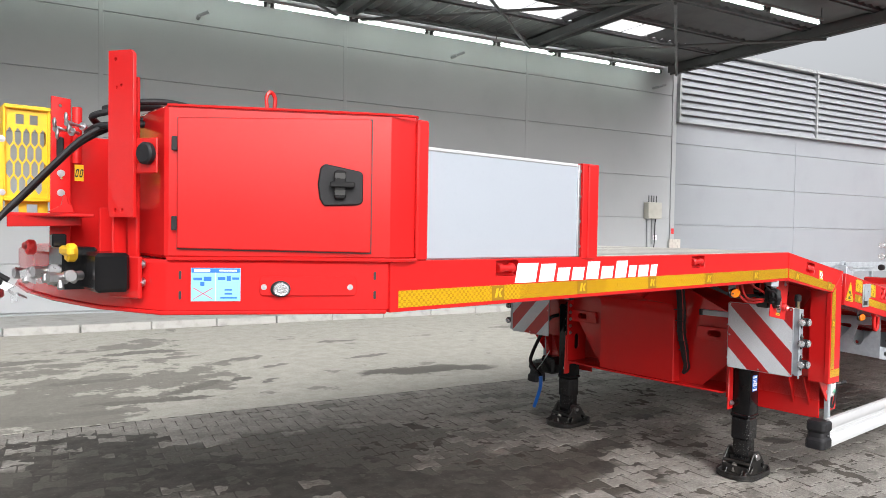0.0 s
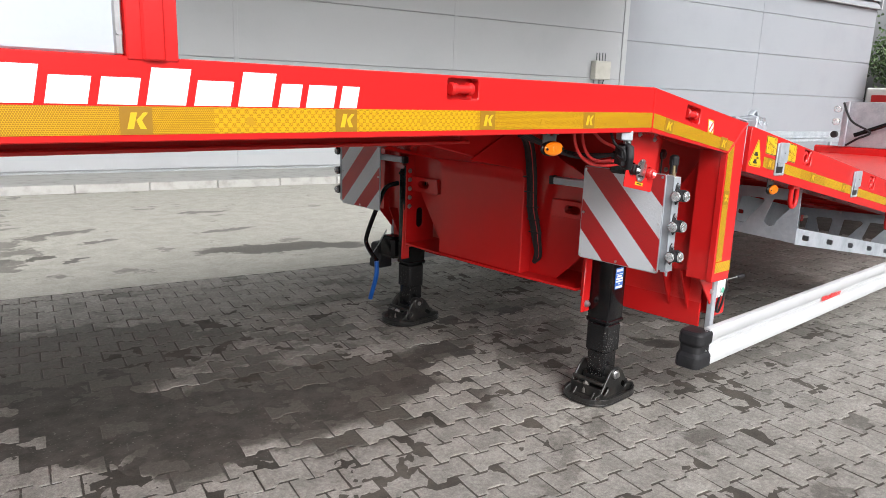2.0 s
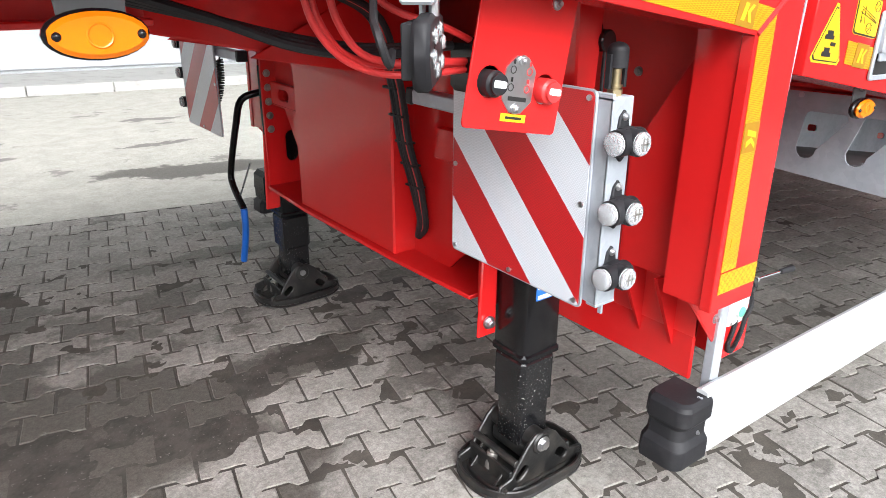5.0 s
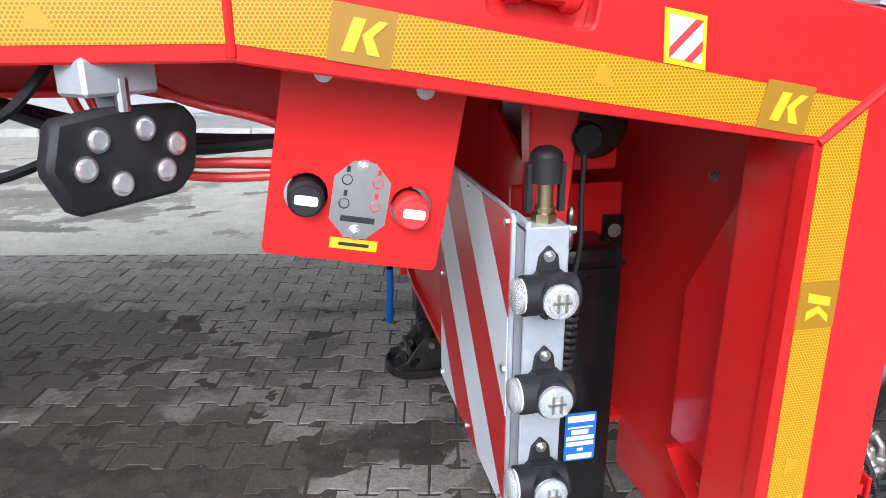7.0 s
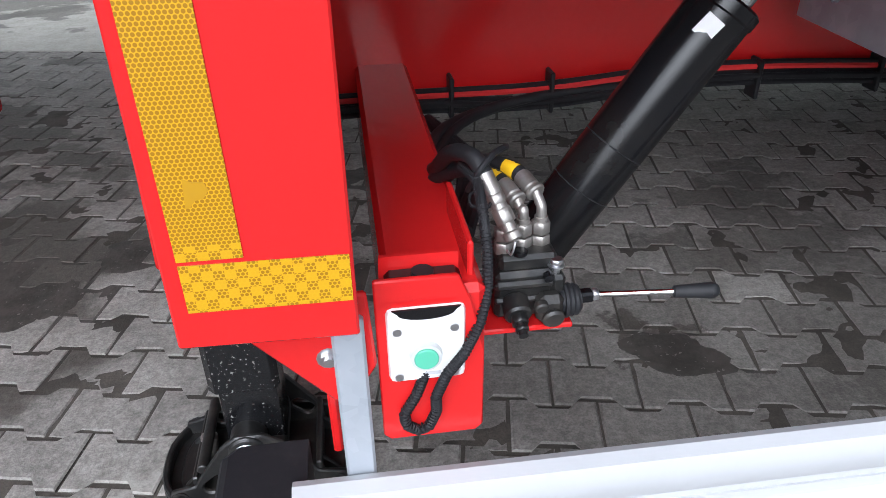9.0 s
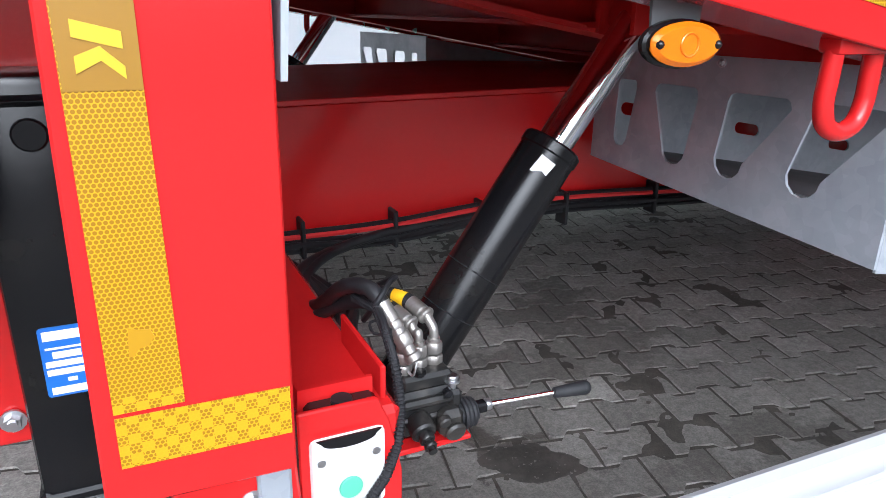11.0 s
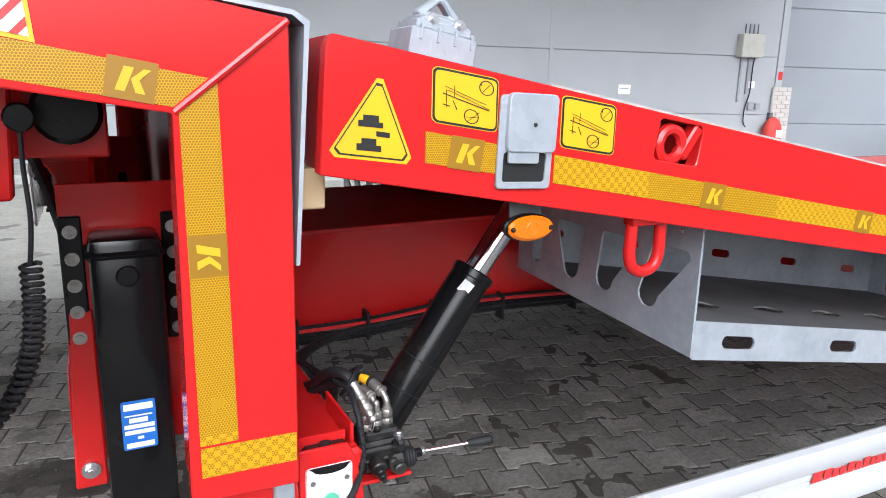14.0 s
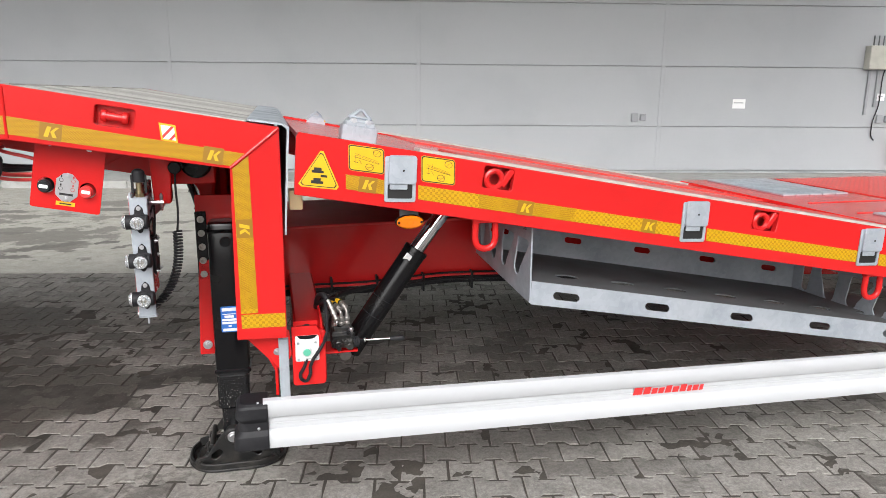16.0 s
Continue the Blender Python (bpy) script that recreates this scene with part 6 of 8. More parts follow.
# ---- brake release panel ----
def release_panel():
    turn = -10.5
    cx, cz, y = 4.303, 1.237, Y0 + 0.103
    c, s = math.cos(radians(turn)), math.sin(radians(turn))
    R = lambda pts: [(cx + x * c - z * s, cz + x * s + z * c) for x, z in pts]
    P = lambda x, z, d=0.0: (cx + x * c - z * s, y - d, cz + x * s + z * c)
    circ = lambda x0, z0, r, n=18: [(x0 + r * math.cos(2 * math.pi * k / n), z0 + r * math.sin(2 * math.pi * k / n)) for k in range(n)]
    pan = T("release_panel", plate(R(rounded(-0.104, 0.104, -0.087, 0.165, 0.008)), [R(circ(-0.062, -0.012, 0.025)), R(circ(0.061, -0.012, 0.025))], 0.005, side(y), 0.001), RED, "red control panel with a black and a red knob")
    hexo = [(0, 0.046), (0.013, 0.044), (0.033, 0.024), (0.033, -0.026), (0.013, -0.046), (-0.013, -0.046), (-0.033, -0.026), (-0.033, 0.024), (-0.013, 0.044)]
    T("pictogram_plate", plate(R([(x, z - 0.01) for x, z in hexo]), [], 0.002, side(y - 0.0025)), STEEL, "bare metal plate with small pictograms", parent=pan)
    for x, z in ((-0.018, 0.012), (0.018, 0.012), (-0.018, -0.016), (0.018, -0.016)):
        mat = INK if x < 0 else INK_RED
        T("pictogram", join(tube([P(x + 0.006 * math.cos(a), z + 0.006 * math.sin(a), 0.003) for a in (2 * math.pi * k / 8 for k in range(8))], 0.0008, 4, True, 1), plate(R([(x - 0.002, z + 0.009), (x + 0.002, z + 0.009), (x + 0.002, z + 0.016), (x - 0.002, z + 0.016)]), [], 0.0008, side(y - 0.0036))), mat, parent=pan)
    T("name_bar", plate(R([(-0.020, -0.037), (0.020, -0.037), (0.020, -0.030), (-0.020, -0.030)]), [], 0.0008, side(y - 0.0036)), INK, parent=pan)
    for z in (0.028, -0.049):
        T("bolt", bolt(P(0, z, 0.002), (0, -1, 0), 0.006), STEEL, parent=pan)
    for x in (-0.06, 0.055):
        T("bolt", bolt(P(x, 0.125, 0.0), (0, -1, 0), 0.007), STEEL, parent=pan)
    for x, mat in ((-0.062, RUBBER), (0.061, INK_RED)):
        T("knob", join(rod(P(x, -0.014, -0.03), P(x, -0.014, 0.02), 0.021, 20, bevel=0.004), rod(P(x, -0.014, 0.02), P(x, -0.014, 0.026), 0.017, 20)), mat, parent=pan)
        T("knob_label", plate(R(rounded(x - 0.013, x + 0.013, -0.019, -0.008, 0.003)), [], 0.001, side(y - 0.0275)), INK_WHITE, parent=pan)
    T("hint_label", plate(R([(-0.028, -0.071), (0.028, -0.071), (0.028, -0.058), (-0.028, -0.058)]), [], 0.001, side(y - 0.0015)), YELLOW, parent=pan)
    T("hint_bar", plate(R([(-0.018, -0.0665), (0.018, -0.0665), (0.018, -0.0625), (-0.018, -0.0625)]), [], 0.0008, side(y - 0.0025)), INK, parent=pan)
    T("valve_body", box(4.24, 4.37, Y0 + 0.135, Y0 + 0.215, 1.21, 1.30, 0.01), BLACK, parent=pan)
    # red air hoses that drop from the deck and loop into the valve, and a black loom beside them
    for k, (dx, dz, dy) in enumerate(((0.0, 0.0, 0.0), (0.016, 0.014, 0.012), (0.034, 0.02, -0.012))):
        T("air_hose", tube([(3.97 + dx, Y0 + 0.20 + dy, 1.40), (3.985 + dx, Y0 + 0.20 + dy, 1.335), (4.02 + dx, Y0 + 0.195 + dy, 1.285), (4.075 + dx, Y0 + 0.185 + dy, 1.255 + dz * 0.6), (4.15 + dx * 0.5, Y0 + 0.175 + dy, 1.246 + dz), (4.26, Y0 + 0.165, 1.25 + dz * 0.6)], 0.0058, 10), INK_RED, parent=pan)
    T("air_hose", tube([(4.30, Y0 + 0.165, 1.27), (4.20, Y0 + 0.16, 1.315), (4.10, Y0 + 0.16, 1.345), (4.03, Y0 + 0.17, 1.395)], 0.0058, 10), INK_RED, parent=pan)
    for k in range(3):
        T("loom_cable", tube([(3.74, Y0 + 0.24 + 0.014 * k, 1.372 - 0.004 * k), (3.86, Y0 + 0.25 + 0.014 * k, 1.335), (3.98, Y0 + 0.24 + 0.014 * k, 1.292 + 0.006 * k), (4.10, Y0 + 0.22 + 0.012 * k, 1.275 + 0.005 * k), (4.24, Y0 + 0.20, 1.285)], 0.0075, 8), RUBBER, parent=pan)


release_panel()
T("relay_drum", join(rod((4.68, Y0 + 0.30, 1.28), (4.68, Y0 + 0.42, 1.28), 0.055, 20, bevel=0.008)), BLACK)
T("drum_bracket", plate([(4.58, 1.20), (4.74, 1.20), (4.74, 1.36), (4.58, 1.36)], [], 0.01, side(Y0 + 0.345), 0.004), RED)
for k in range(6):
    o = 0.018 - 0.009 * k
    T("loom_cable", tube([(4.36, 2.73 + o, 1.365), (4.52, 2.77 + o, 1.29), (4.59, 2.79 + o, 1.12), (4.632, 2.81 + o, 0.94), (4.664, 2.805 + o, 0.82), (4.678, 2.80 + o * 0.8, 0.745), (4.682, 2.79 + o * 0.6, 0.69 - 0.004 * k), (4.684, 2.815, 0.63)], 0.0125 if k in (0, 3) else 0.0095, 8), INK_RED if k == 4 else RUBBER)
for z, x in ((1.10, 4.594), (1.02, 4.612), (0.94, 4.632), (0.87, 4.650), (0.80, 4.667)):
    T("cable_tie", box(x - 0.014, x + 0.014, 2.772, 2.84, z - 0.003, z + 0.003), RUBBER)


# ---- crank on the far leg ----
def crank():
    y = YF - 0.45
    c = T("crank", tube([(4.70, y + 0.02, 0.93), (4.62, y + 0.05, 0.90), (4.61, y + 0.12, 0.78), (4.61, y + 0.24, 0.56), (4.61, y + 0.24, 0.48), (4.61, y + 0.13, 0.39)], 0.0155, 12, steps=5), BLACK, "black folding crank with a blue grip")
    T("grip", tube([(4.61, y + 0.13, 0.39), (4.61, y + 0.135, 0.28), (4.61, y + 0.20, 0.11)], 0.016, 12), BLUE, "blue plastic grip", parent=c)
    T("gear_box", box(4.70, 4.82, y + 0.07, y + 0.22, 0.40, 0.55, 0.02), BLACK, parent=c)
    T("retaining_hook", tube([(4.63, y + 0.05, 0.62), (4.62, y + 0.13, 0.50), (4.62, y + 0.19, 0.43), (4.62, y + 0.17, 0.40)], 0.004, 6), STEEL, parent=c)


crank()


# ---- push-button box, valve block and lever beside the post ----
def controls():
    x0, x1, z0, z1, y = 4.981, 5.067, 0.584, 0.682, 1.925
    shelf = T("control_shelf", join(plate([(x0 - 0.004, 0.685), (x1 - 0.002, 0.685), (x1 - 0.002, 0.726), (x0 - 0.002, 0.726)], [], 0.005, side(1.965)), box(5.08, 5.215, 2.0, 2.12, 0.578, 0.586, 0.002), box(5.075, 5.082, 1.965, 2.12, 0.578, 0.735, 0.002)), RED, "red bracket carrying the hydraulic controls")
    T("button_box", box(x0, x1, y, 1.968, z0, z1, 0.007, segs=2), WHITE, "white plastic push-button box with a green button", parent=shelf)
    T("box_back", box(x0 + 0.002, x1 - 0.002, y + 0.014, 1.968, z1 - 0.006, z1 + 0.029, 0.006), BLACK, parent=shelf)
    T("box_recess", plate([(x0 + 0.006, z1 + 0.002), *[((x0 + x1) / 2 + 0.031 * math.cos(a), z1 - 0.003 - 0.009 * math.sin(a)) for a in (math.pi - math.pi * k / 10 for k in range(11))], (x1 - 0.006, z1 + 0.002)], [], 0.002, side(y - 0.0012)), BLACK, parent=shelf)
    T("box_gland", rod(((x0 + x1) / 2, y + 0.026, z1 + 0.027), ((x0 + x1) / 2, y + 0.026, z1 + 0.033), 0.012, 16), RUBBER, parent=shelf)
    cx, cz = 5.022, 0.622
    T("button_collar", rod((cx, y + 0.002, cz), (cx, y - 0.007, cz), 0.019, 24, 0.017), COLLAR, parent=shelf)
    T("button", rod((cx, y - 0.005, cz), (cx, y - 0.010, cz), 0.0135, 24, bevel=0.001), GREEN, "green push button", parent=shelf)
    for dx in (-0.030, 0.032):
        for z in (z0 + 0.010, z1 - 0.026):
            T("screw", rod((cx + dx, y + 0.001, z), (cx + dx, y - 0.002, z), 0.005, 10), STEEL, parent=shelf)
    T("name_mark", plate([(cx - 0.002, 0.5935), (cx + 0.016, 0.5935), (cx + 0.016, 0.5975), (cx - 0.002, 0.5975)], [], 0.0006, side(y - 0.0008)), ALU, parent=shelf)
    # corrugated conduit: a loop under the box, then up beside it and over the valve
    path = [Vector(p) for p in ((5.023, 1.93, 0.597), (5.010, 1.927, 0.563), (4.995, 1.925, 0.538), (4.997, 1.925, 0.520), (5.010, 1.925, 0.510), (5.023, 1.925, 0.515), (5.032, 1.922, 0.540), (5.031, 1.916, 0.567), (5.044, 1.918, 0.597), (5.064, 1.918, 0.624), (5.084, 1.935, 0.650), (5.096, 1.955, 0.681), (5.100, 1.980, 0.716), (5.100, 2.010, 0.749), (5.101, 2.050, 0.767), (5.095, 2.12, 0.755))]
    T("conduit", tube(path, 0.0052, 10, steps=6), RUBBER, "black corrugated conduit", parent=shelf)
    # the corrugation: one rib wound along the conduit
    rib, nrm, turn = [], Vector((0, 0, 1)), 0.0
    for p, q in zip(path, path[1:]):
        d, ribs = (q - p).normalized(), max(3, round((q - p).length / 0.0042))
        nrm = (nrm - d * nrm.dot(d)).normalized()
        for k in range(ribs * 8):
            a = 2 * math.pi * k / 8
            rib.append(p.lerp(q, k / (ribs * 8)) + (nrm * math.cos(a) + d.cross(nrm) * math.sin(a)) * 0.0056)
    T("conduit_ribbing", tube(rib, 0.0013, 5, steps=1), RUBBER, parent=shelf)
    T("cable_tie", tube([(5.092, 2.035, 0.742), (5.112, 2.03, 0.742), (5.115, 2.05, 0.748), (5.095, 2.055, 0.748)], 0.002, 5, True, 3), RUBBER, parent=shelf)
    # cast valve block with its spools, plugs and lever
    hexa = lambda a, b_, r_: rod(a, b_, r_, 6, bevel=0.0012)
    vb = T("valve_block", join(box(5.118, 5.200, 2.012, 2.085, 0.592, 0.658, 0.006), box(5.124, 5.196, 2.02, 2.08, 0.654, 0.676, 0.005), box(5.116, 5.190, 2.004, 2.016, 0.638, 0.650, 0.004), box(5.116, 5.186, 2.006, 2.016, 0.618, 0.626, 0.003), box(5.185, 5.204, 2.006, 2.03, 0.625, 0.652, 0.005)), CAST, "black cast hydraulic valve block")
    T("spool_cap", join(rod((5.142, 2.014, 0.620), (5.142, 1.988, 0.612), 0.017, 18, bevel=0.003), hexa((5.142, 1.990, 0.612), (5.142, 1.978, 0.608), 0.011), rod((5.142, 1.980, 0.609), (5.142, 1.962, 0.603), 0.0058, 10), hexa((5.142, 1.974, 0.607), (5.142, 1.968, 0.605), 0.009)), CAST, parent=vb)
    T("spool_cap", join(box(5.166, 5.200, 1.988, 2.014, 0.594, 0.634, 0.008), rod((5.184, 1.990, 0.608), (5.184, 1.981, 0.606), 0.014, 18, bevel=0.003), rod((5.168, 1.990, 0.628), (5.168, 1.980, 0.625), 0.0085, 14, bevel=0.002)), CAST, parent=vb)
    T("plug", rod((5.180, 2.008, 0.656), (5.180, 2.000, 0.654), 0.006, 12), BLACK, parent=vb)
    T("plug", rod((5.150, 2.03, 0.675), (5.150, 2.03, 0.679), 0.010, 14), BLACK, parent=vb)
    for i in range(3):
        T("bellows", tube([(5.204 + 0.0062 * i, 2.008 + (0.019 - 0.001 * i) * math.cos(a), 0.616 + (0.019 - 0.001 * i) * math.sin(a)) for a in (2 * math.pi * k / 14 for k in range(14))], 0.0036, 6, True, 1), RUBBER, parent=vb)
    T("bellows_core", rod((5.198, 2.008, 0.616), (5.222, 2.008, 0.618), 0.016, 16), RUBBER, parent=vb)
    T("lever_joint", box(5.220, 5.240, 2.000, 2.016, 0.612, 0.627, 0.003), BLACK, parent=vb)
    T("lever_nut", hexa((5.238, 2.008, 0.6205), (5.246, 2.008, 0.6207), 0.0088), STEEL, parent=vb)
    T("lever_rod", rod((5.24, 2.007, 0.6205), (5.345, 1.990, 0.6250), 0.0036, 10), CHROME, parent=vb)
    T("lever_grip", join(rod((5.336, 1.9915, 0.6246), (5.381, 1.984, 0.6265), 0.0075, 16, 0.0105, 0.001), ball((5.381, 1.984, 0.6265), 0.0105, 14)), RUBBER, "black plastic lever grip", parent=vb)
    T("tall_bolt", join(rod((5.193, 2.018, 0.645), (5.193, 2.018, 0.663), 0.0055, 10), hexa((5.193, 2.018, 0.663), (5.193, 2.018, 0.671), 0.009), rod((5.193, 2.018, 0.661), (5.193, 2.018, 0.663), 0.0105, 14)), STEEL, parent=vb)
    # unions, bent pipes, crimped hose ends with yellow tags
    for k, (x, y2, zt) in enumerate(((5.133, 2.042, 0.0), (5.158, 2.05, 0.722), (5.181, 2.052, 0.730))):
        T("union", join(hexa((x, y2, 0.672), (x, y2, 0.688), 0.0128), hexa((x, y2, 0.690), (x, y2, 0.706), 0.0122), rod((x, y2, 0.706), (x, y2, 0.712), 0.0085, 12)), DULL, parent=vb)
        if zt:
            T("pipe_bend", tube([(x, y2, 0.705), (x, y2 + 0.001, 0.722), (x - 0.002, y2 + 0.006, zt), (x - 0.007, y2 + 0.018, zt + 0.014)], 0.0064, 12), DULL, parent=vb)
            a, d = Vector((x - 0.004, y2 + 0.011, zt + 0.007)), Vector((-0.35, 0.85, 0.30)).normalized()
            T("hose_collar", join(rod(a, a + d * 0.008, 0.0122, 16, bevel=0.002), rod(a + d * 0.009, a + d * 0.036, 0.0108, 14, bevel=0.002)), DULL, parent=vb)
            c = a + d * 0.034
            T("hose", tube([c, c + Vector((-0.012, 0.02, 0.004)), c + Vector((-0.04, 0.06, -0.004)), c + Vector((-0.065, 0.12, -0.04)), c + Vector((-0.075, 0.22, -0.11)), c + Vector((-0.05, 0.42, -0.15)), c + Vector((0.04, 0.58, -0.14)), c + Vector((0.24, 0.675, -0.13)), c + Vector((0.60, 0.685, -0.12))], 0.0105, 12), RUBBER, parent=vb)
            T("hose_tag", tube([c + Vector((-0.004, 0.006, 0.002)), c + Vector((-0.009, 0.014, 0.0035)), c + Vector((-0.014, 0.022, 0.0035))], 0.0109, 12), YELLOW, parent=vb)
    e = Vector((5.140, 2.016, 0.703))
    d = (Vector((5.112, 2.055, 0.768)) - e).normalized()
    T("test_coupling", join(rod(e, e + d * 0.012, 0.0118, 16, bevel=0.002), rod(e + d * 0.012, e + d * 0.022, 0.0085, 14), hexa(e + d * 0.022, e + d * 0.040, 0.0125), rod(e + d * 0.040, e + d * 0.046, 0.0095, 14), hexa(e + d * 0.046, e + d * 0.058, 0.0118), rod(e + d * 0.058, e + d * 0.085, 0.0105, 14), rod(e - d * 0.001, e + d * 0.0005, 0.004, 10)), DULL, parent=vb)
    T("coupling_chain", tube([e - d * 0.002, e + Vector((-0.002, -0.003, -0.012)), e + Vector((-0.004, 0.0, -0.02)), e + Vector((-0.008, 0.006, -0.016))], 0.0016, 5), STEEL, parent=vb)
    c = e + d * 0.083
    T("hose", tube([c, c + Vector((-0.012, 0.02, 0.016)), c + Vector((-0.03, 0.07, 0.0)), c + Vector((-0.035, 0.2, -0.08)), c + Vector((-0.02, 0.42, -0.15)), c + Vector((0.06, 0.60, -0.16)), c + Vector((0.28, 0.70, -0.15)), c + Vector((0.62, 0.705, -0.14))], 0.0105, 12), RUBBER, parent=vb)
    T("thin_cable", tube([(5.098, 2.09, 0.735), (5.102, 2.05, 0.775), (5.125, 2.07, 0.79), (5.15, 2.12, 0.775), (5.14, 2.25, 0.70)], 0.004, 8), RUBBER, parent=vb)
    for k in range(3):
        T("hose", tube([(5.08 + 0.02 * k, 2.22, 0.60), (5.12 + 0.02 * k, 2.35, 0.555 + 0.02 * k), (5.16 + 0.02 * k, 2.5, 0.575), (5.12, 2.68, 0.61)], 0.012, 10), RUBBER, parent=vb)


before = set(trailer.children)
controls()
for ob in set(trailer.children) - before:
    for o in (ob, *ob.children):
        o.data.transform(Matrix.Translation((0.018, 0.003, -0.004)))
T("wood_block", box(5.0, 5.045, Y0 + 0.07, Y0 + 0.16, 1.135, 1.20, 0.003), material("pale_wood", (0.50, 0.36, 0.20), 0.7), "pale wooden packing block")


# ---- front of the gooseneck: stickers, lamp, brackets, couplings, steps ----
def nose_side():
    A, B = Vector((1.36, Y0)), Vector((0.776, 2.20))
    u = (A - B).normalized()
    m = frame_of((B.x, B.y, 0.029), (u.x, u.y, 0), (0, 0, 1))
    out = -1 if m.col[2].y > 0 else 1
    def on(outline, depth, lift, bevel=0.0, holes=()):
        return plate(outline, list(holes), depth * out, m @ Matrix.Translation((0, 0, lift * out)), bevel)
    at = lambda t, z, lift: tuple(m @ Vector((t, z, lift * out)))
    st = T("blue_sticker", on([(0.073, 1.392), (0.216, 1.392), (0.216, 1.492), (0.073, 1.492)], 0.001, 0.001), STICKER_BLUE, "pale blue brake system sticker", angle=0)
    def bar(t0, t1, z0, z1, mat, lift=0.0022):
        T("sticker_print", on([(t0, z0), (t1, z0), (t1, z1), (t0, z1)], 0.0008, lift), mat, parent=st, angle=0)
    bar(0.075, 0.214, 1.478, 1.491, DARKBLUE)
    bar(0.082, 0.128, 1.481, 1.488, INK_WHITE, 0.0032)
    bar(0.155, 0.205, 1.482, 1.487, INK_WHITE, 0.0032)
    bar(0.143, 0.145, 1.394, 1.478, INK_WHITE)
    for t0, t1, z0, z1 in ((0.080, 0.105, 1.455, 1.463), (0.110, 0.132, 1.453, 1.466), (0.100, 0.112, 1.438, 1.450), (0.150, 0.172, 1.456, 1.465), (0.176, 0.188, 1.453, 1.468), (0.192, 0.212, 1.457, 1.464), (0.170, 0.192, 1.424, 1.429), (0.170, 0.192, 1.412, 1.417), (0.158, 0.206, 1.400, 1.405)):
        bar(t0, t1, z0, z1, DARKBLUE)
    for a, b_ in (((0.080, 1.398), (0.136, 1.432)), ((0.080, 1.432), (0.136, 1.398))):
        T("sticker_cross", rod(at(a[0], a[1], 0.0024), at(b_[0], b_[1], 0.0024), 0.0012, 5), INK_RED, parent=st)
    # lamp plate with rounded ends
    lp = T("lamp_plate", on(rounded(0.272, 0.565, 1.408, 1.468, 0.012), 0.006, 0.0005, 0.002), RED)
    lamp = T("front_position_lamp", on([(0.335 + 0.03 * math.cos(a), 1.43 + 0.025 * math.sin(a)) for a in (2 * math.pi * k / 18 for k in range(18))], 0.016, 0.006, 0.004), RUBBER, "clear front position lamp")
    T("lamp_lens", on([(0.338 + 0.024 * math.cos(a), 1.43 + 0.021 * math.sin(a)) for a in (2 * math.pi * k / 18 for k in range(18))], 0.016, 0.018, 0.006), LENS, parent=lamp)
    T("lamp_bowl", on([(0.338 + 0.02 * math.cos(a), 1.43 + 0.017 * math.sin(a)) for a in (2 * math.pi * k / 18 for k in range(18))], 0.003, 0.0225), CHROME, parent=lamp)
    for t in (0.285, 0.545):
        T("bolt", bolt(at(t, 1.435, 0.006), tuple(m.col[2].to_3d() * out), 0.006), STEEL, parent=lp)
    for t, z in ((0.042, 1.47), (0.042, 1.41), (0.622, 1.47), (0.622, 1.41)):
        T("bolt_slot", on(slot(t, z, 0.009, 0.004, 90), 0.0008, 0.0006), INK, parent=lp, angle=0)
    # blocks of the front post
    A2, B2 = Vector((0.776, 2.20)), Vector((0.665, 2.45))
    u2 = (A2 - B2).normalized()
    m2 = frame_of((B2.x, B2.y, 0), (u2.x, u2.y, 0), (0, 0, 1))
    o2 = -1 if m2.col[2].y > 0 else 1
    def on2(outline, depth, lift, bevel=0.0, holes=()):
        return plate(outline, list(holes), depth * o2, m2 @ Matrix.Translation((0, 0, lift * o2)), bevel)
    ring = lambda x, z, r: [(x + r * math.cos(2 * math.pi * k / 10), z + r * math.sin(2 * math.pi * k / 10)) for k in range(10)]
    post = T("front_post", on2([(0.072, 1.669), (0.175, 1.669), (0.173, 2.155), (0.162, 2.168), (0.066, 2.173), (0.066, 1.70)], 0.012, 0.02, 0.003, [ring(0.097, 2.145, 0.006), ring(0.102, 2.06, 0.005), ring(0.122, 2.065, 0.005), ring(0.097, 1.69, 0.006), ring(0.127, 1.69, 0.006)]), RED, "red upright front bracket with bolt holes")
    T("post_fold", on2([(0.066, 1.55), (0.074, 1.55), (0.074, 2.165), (0.066, 2.165)], 0.05, -0.03, 0.002), RED, parent=post)
    T("post_core", on2([(0.092, 1.50), (0.132, 1.50), (0.132, 2.10), (0.092, 2.10)], 0.012, -0.03, 0.002), RED, parent=post)
    T("buffer_ear", on2([(0.172, 1.80), (0.258, 1.80), (0.258, 1.905), (0.172, 1.905)], 0.008, 0.012, 0.003), RED, parent=post)
    T("rubber_buffer", rod(tuple(m2 @ Vector((0.228, 1.858, 0.02 * o2))), tuple(m2 @ Vector((0.228, 1.858, 0.045 * o2))), 0.033, 20, bevel=0.006), RUBBER, "round black rubber buffer", parent=post)
    T("post_base", on2([(0.062, 1.425), (0.197, 1.425), (0.197, 1.552), (0.062, 1.552)], 0.014, 0.014, 0.004), RED, parent=post)
    for z in (1.475, 1.53):
        T("bolt", bolt(tuple(m2 @ Vector((0.192, z, 0.012 * o2))), tuple(m2.col[2].to_3d() * o2), 0.009), STEEL, parent=post)
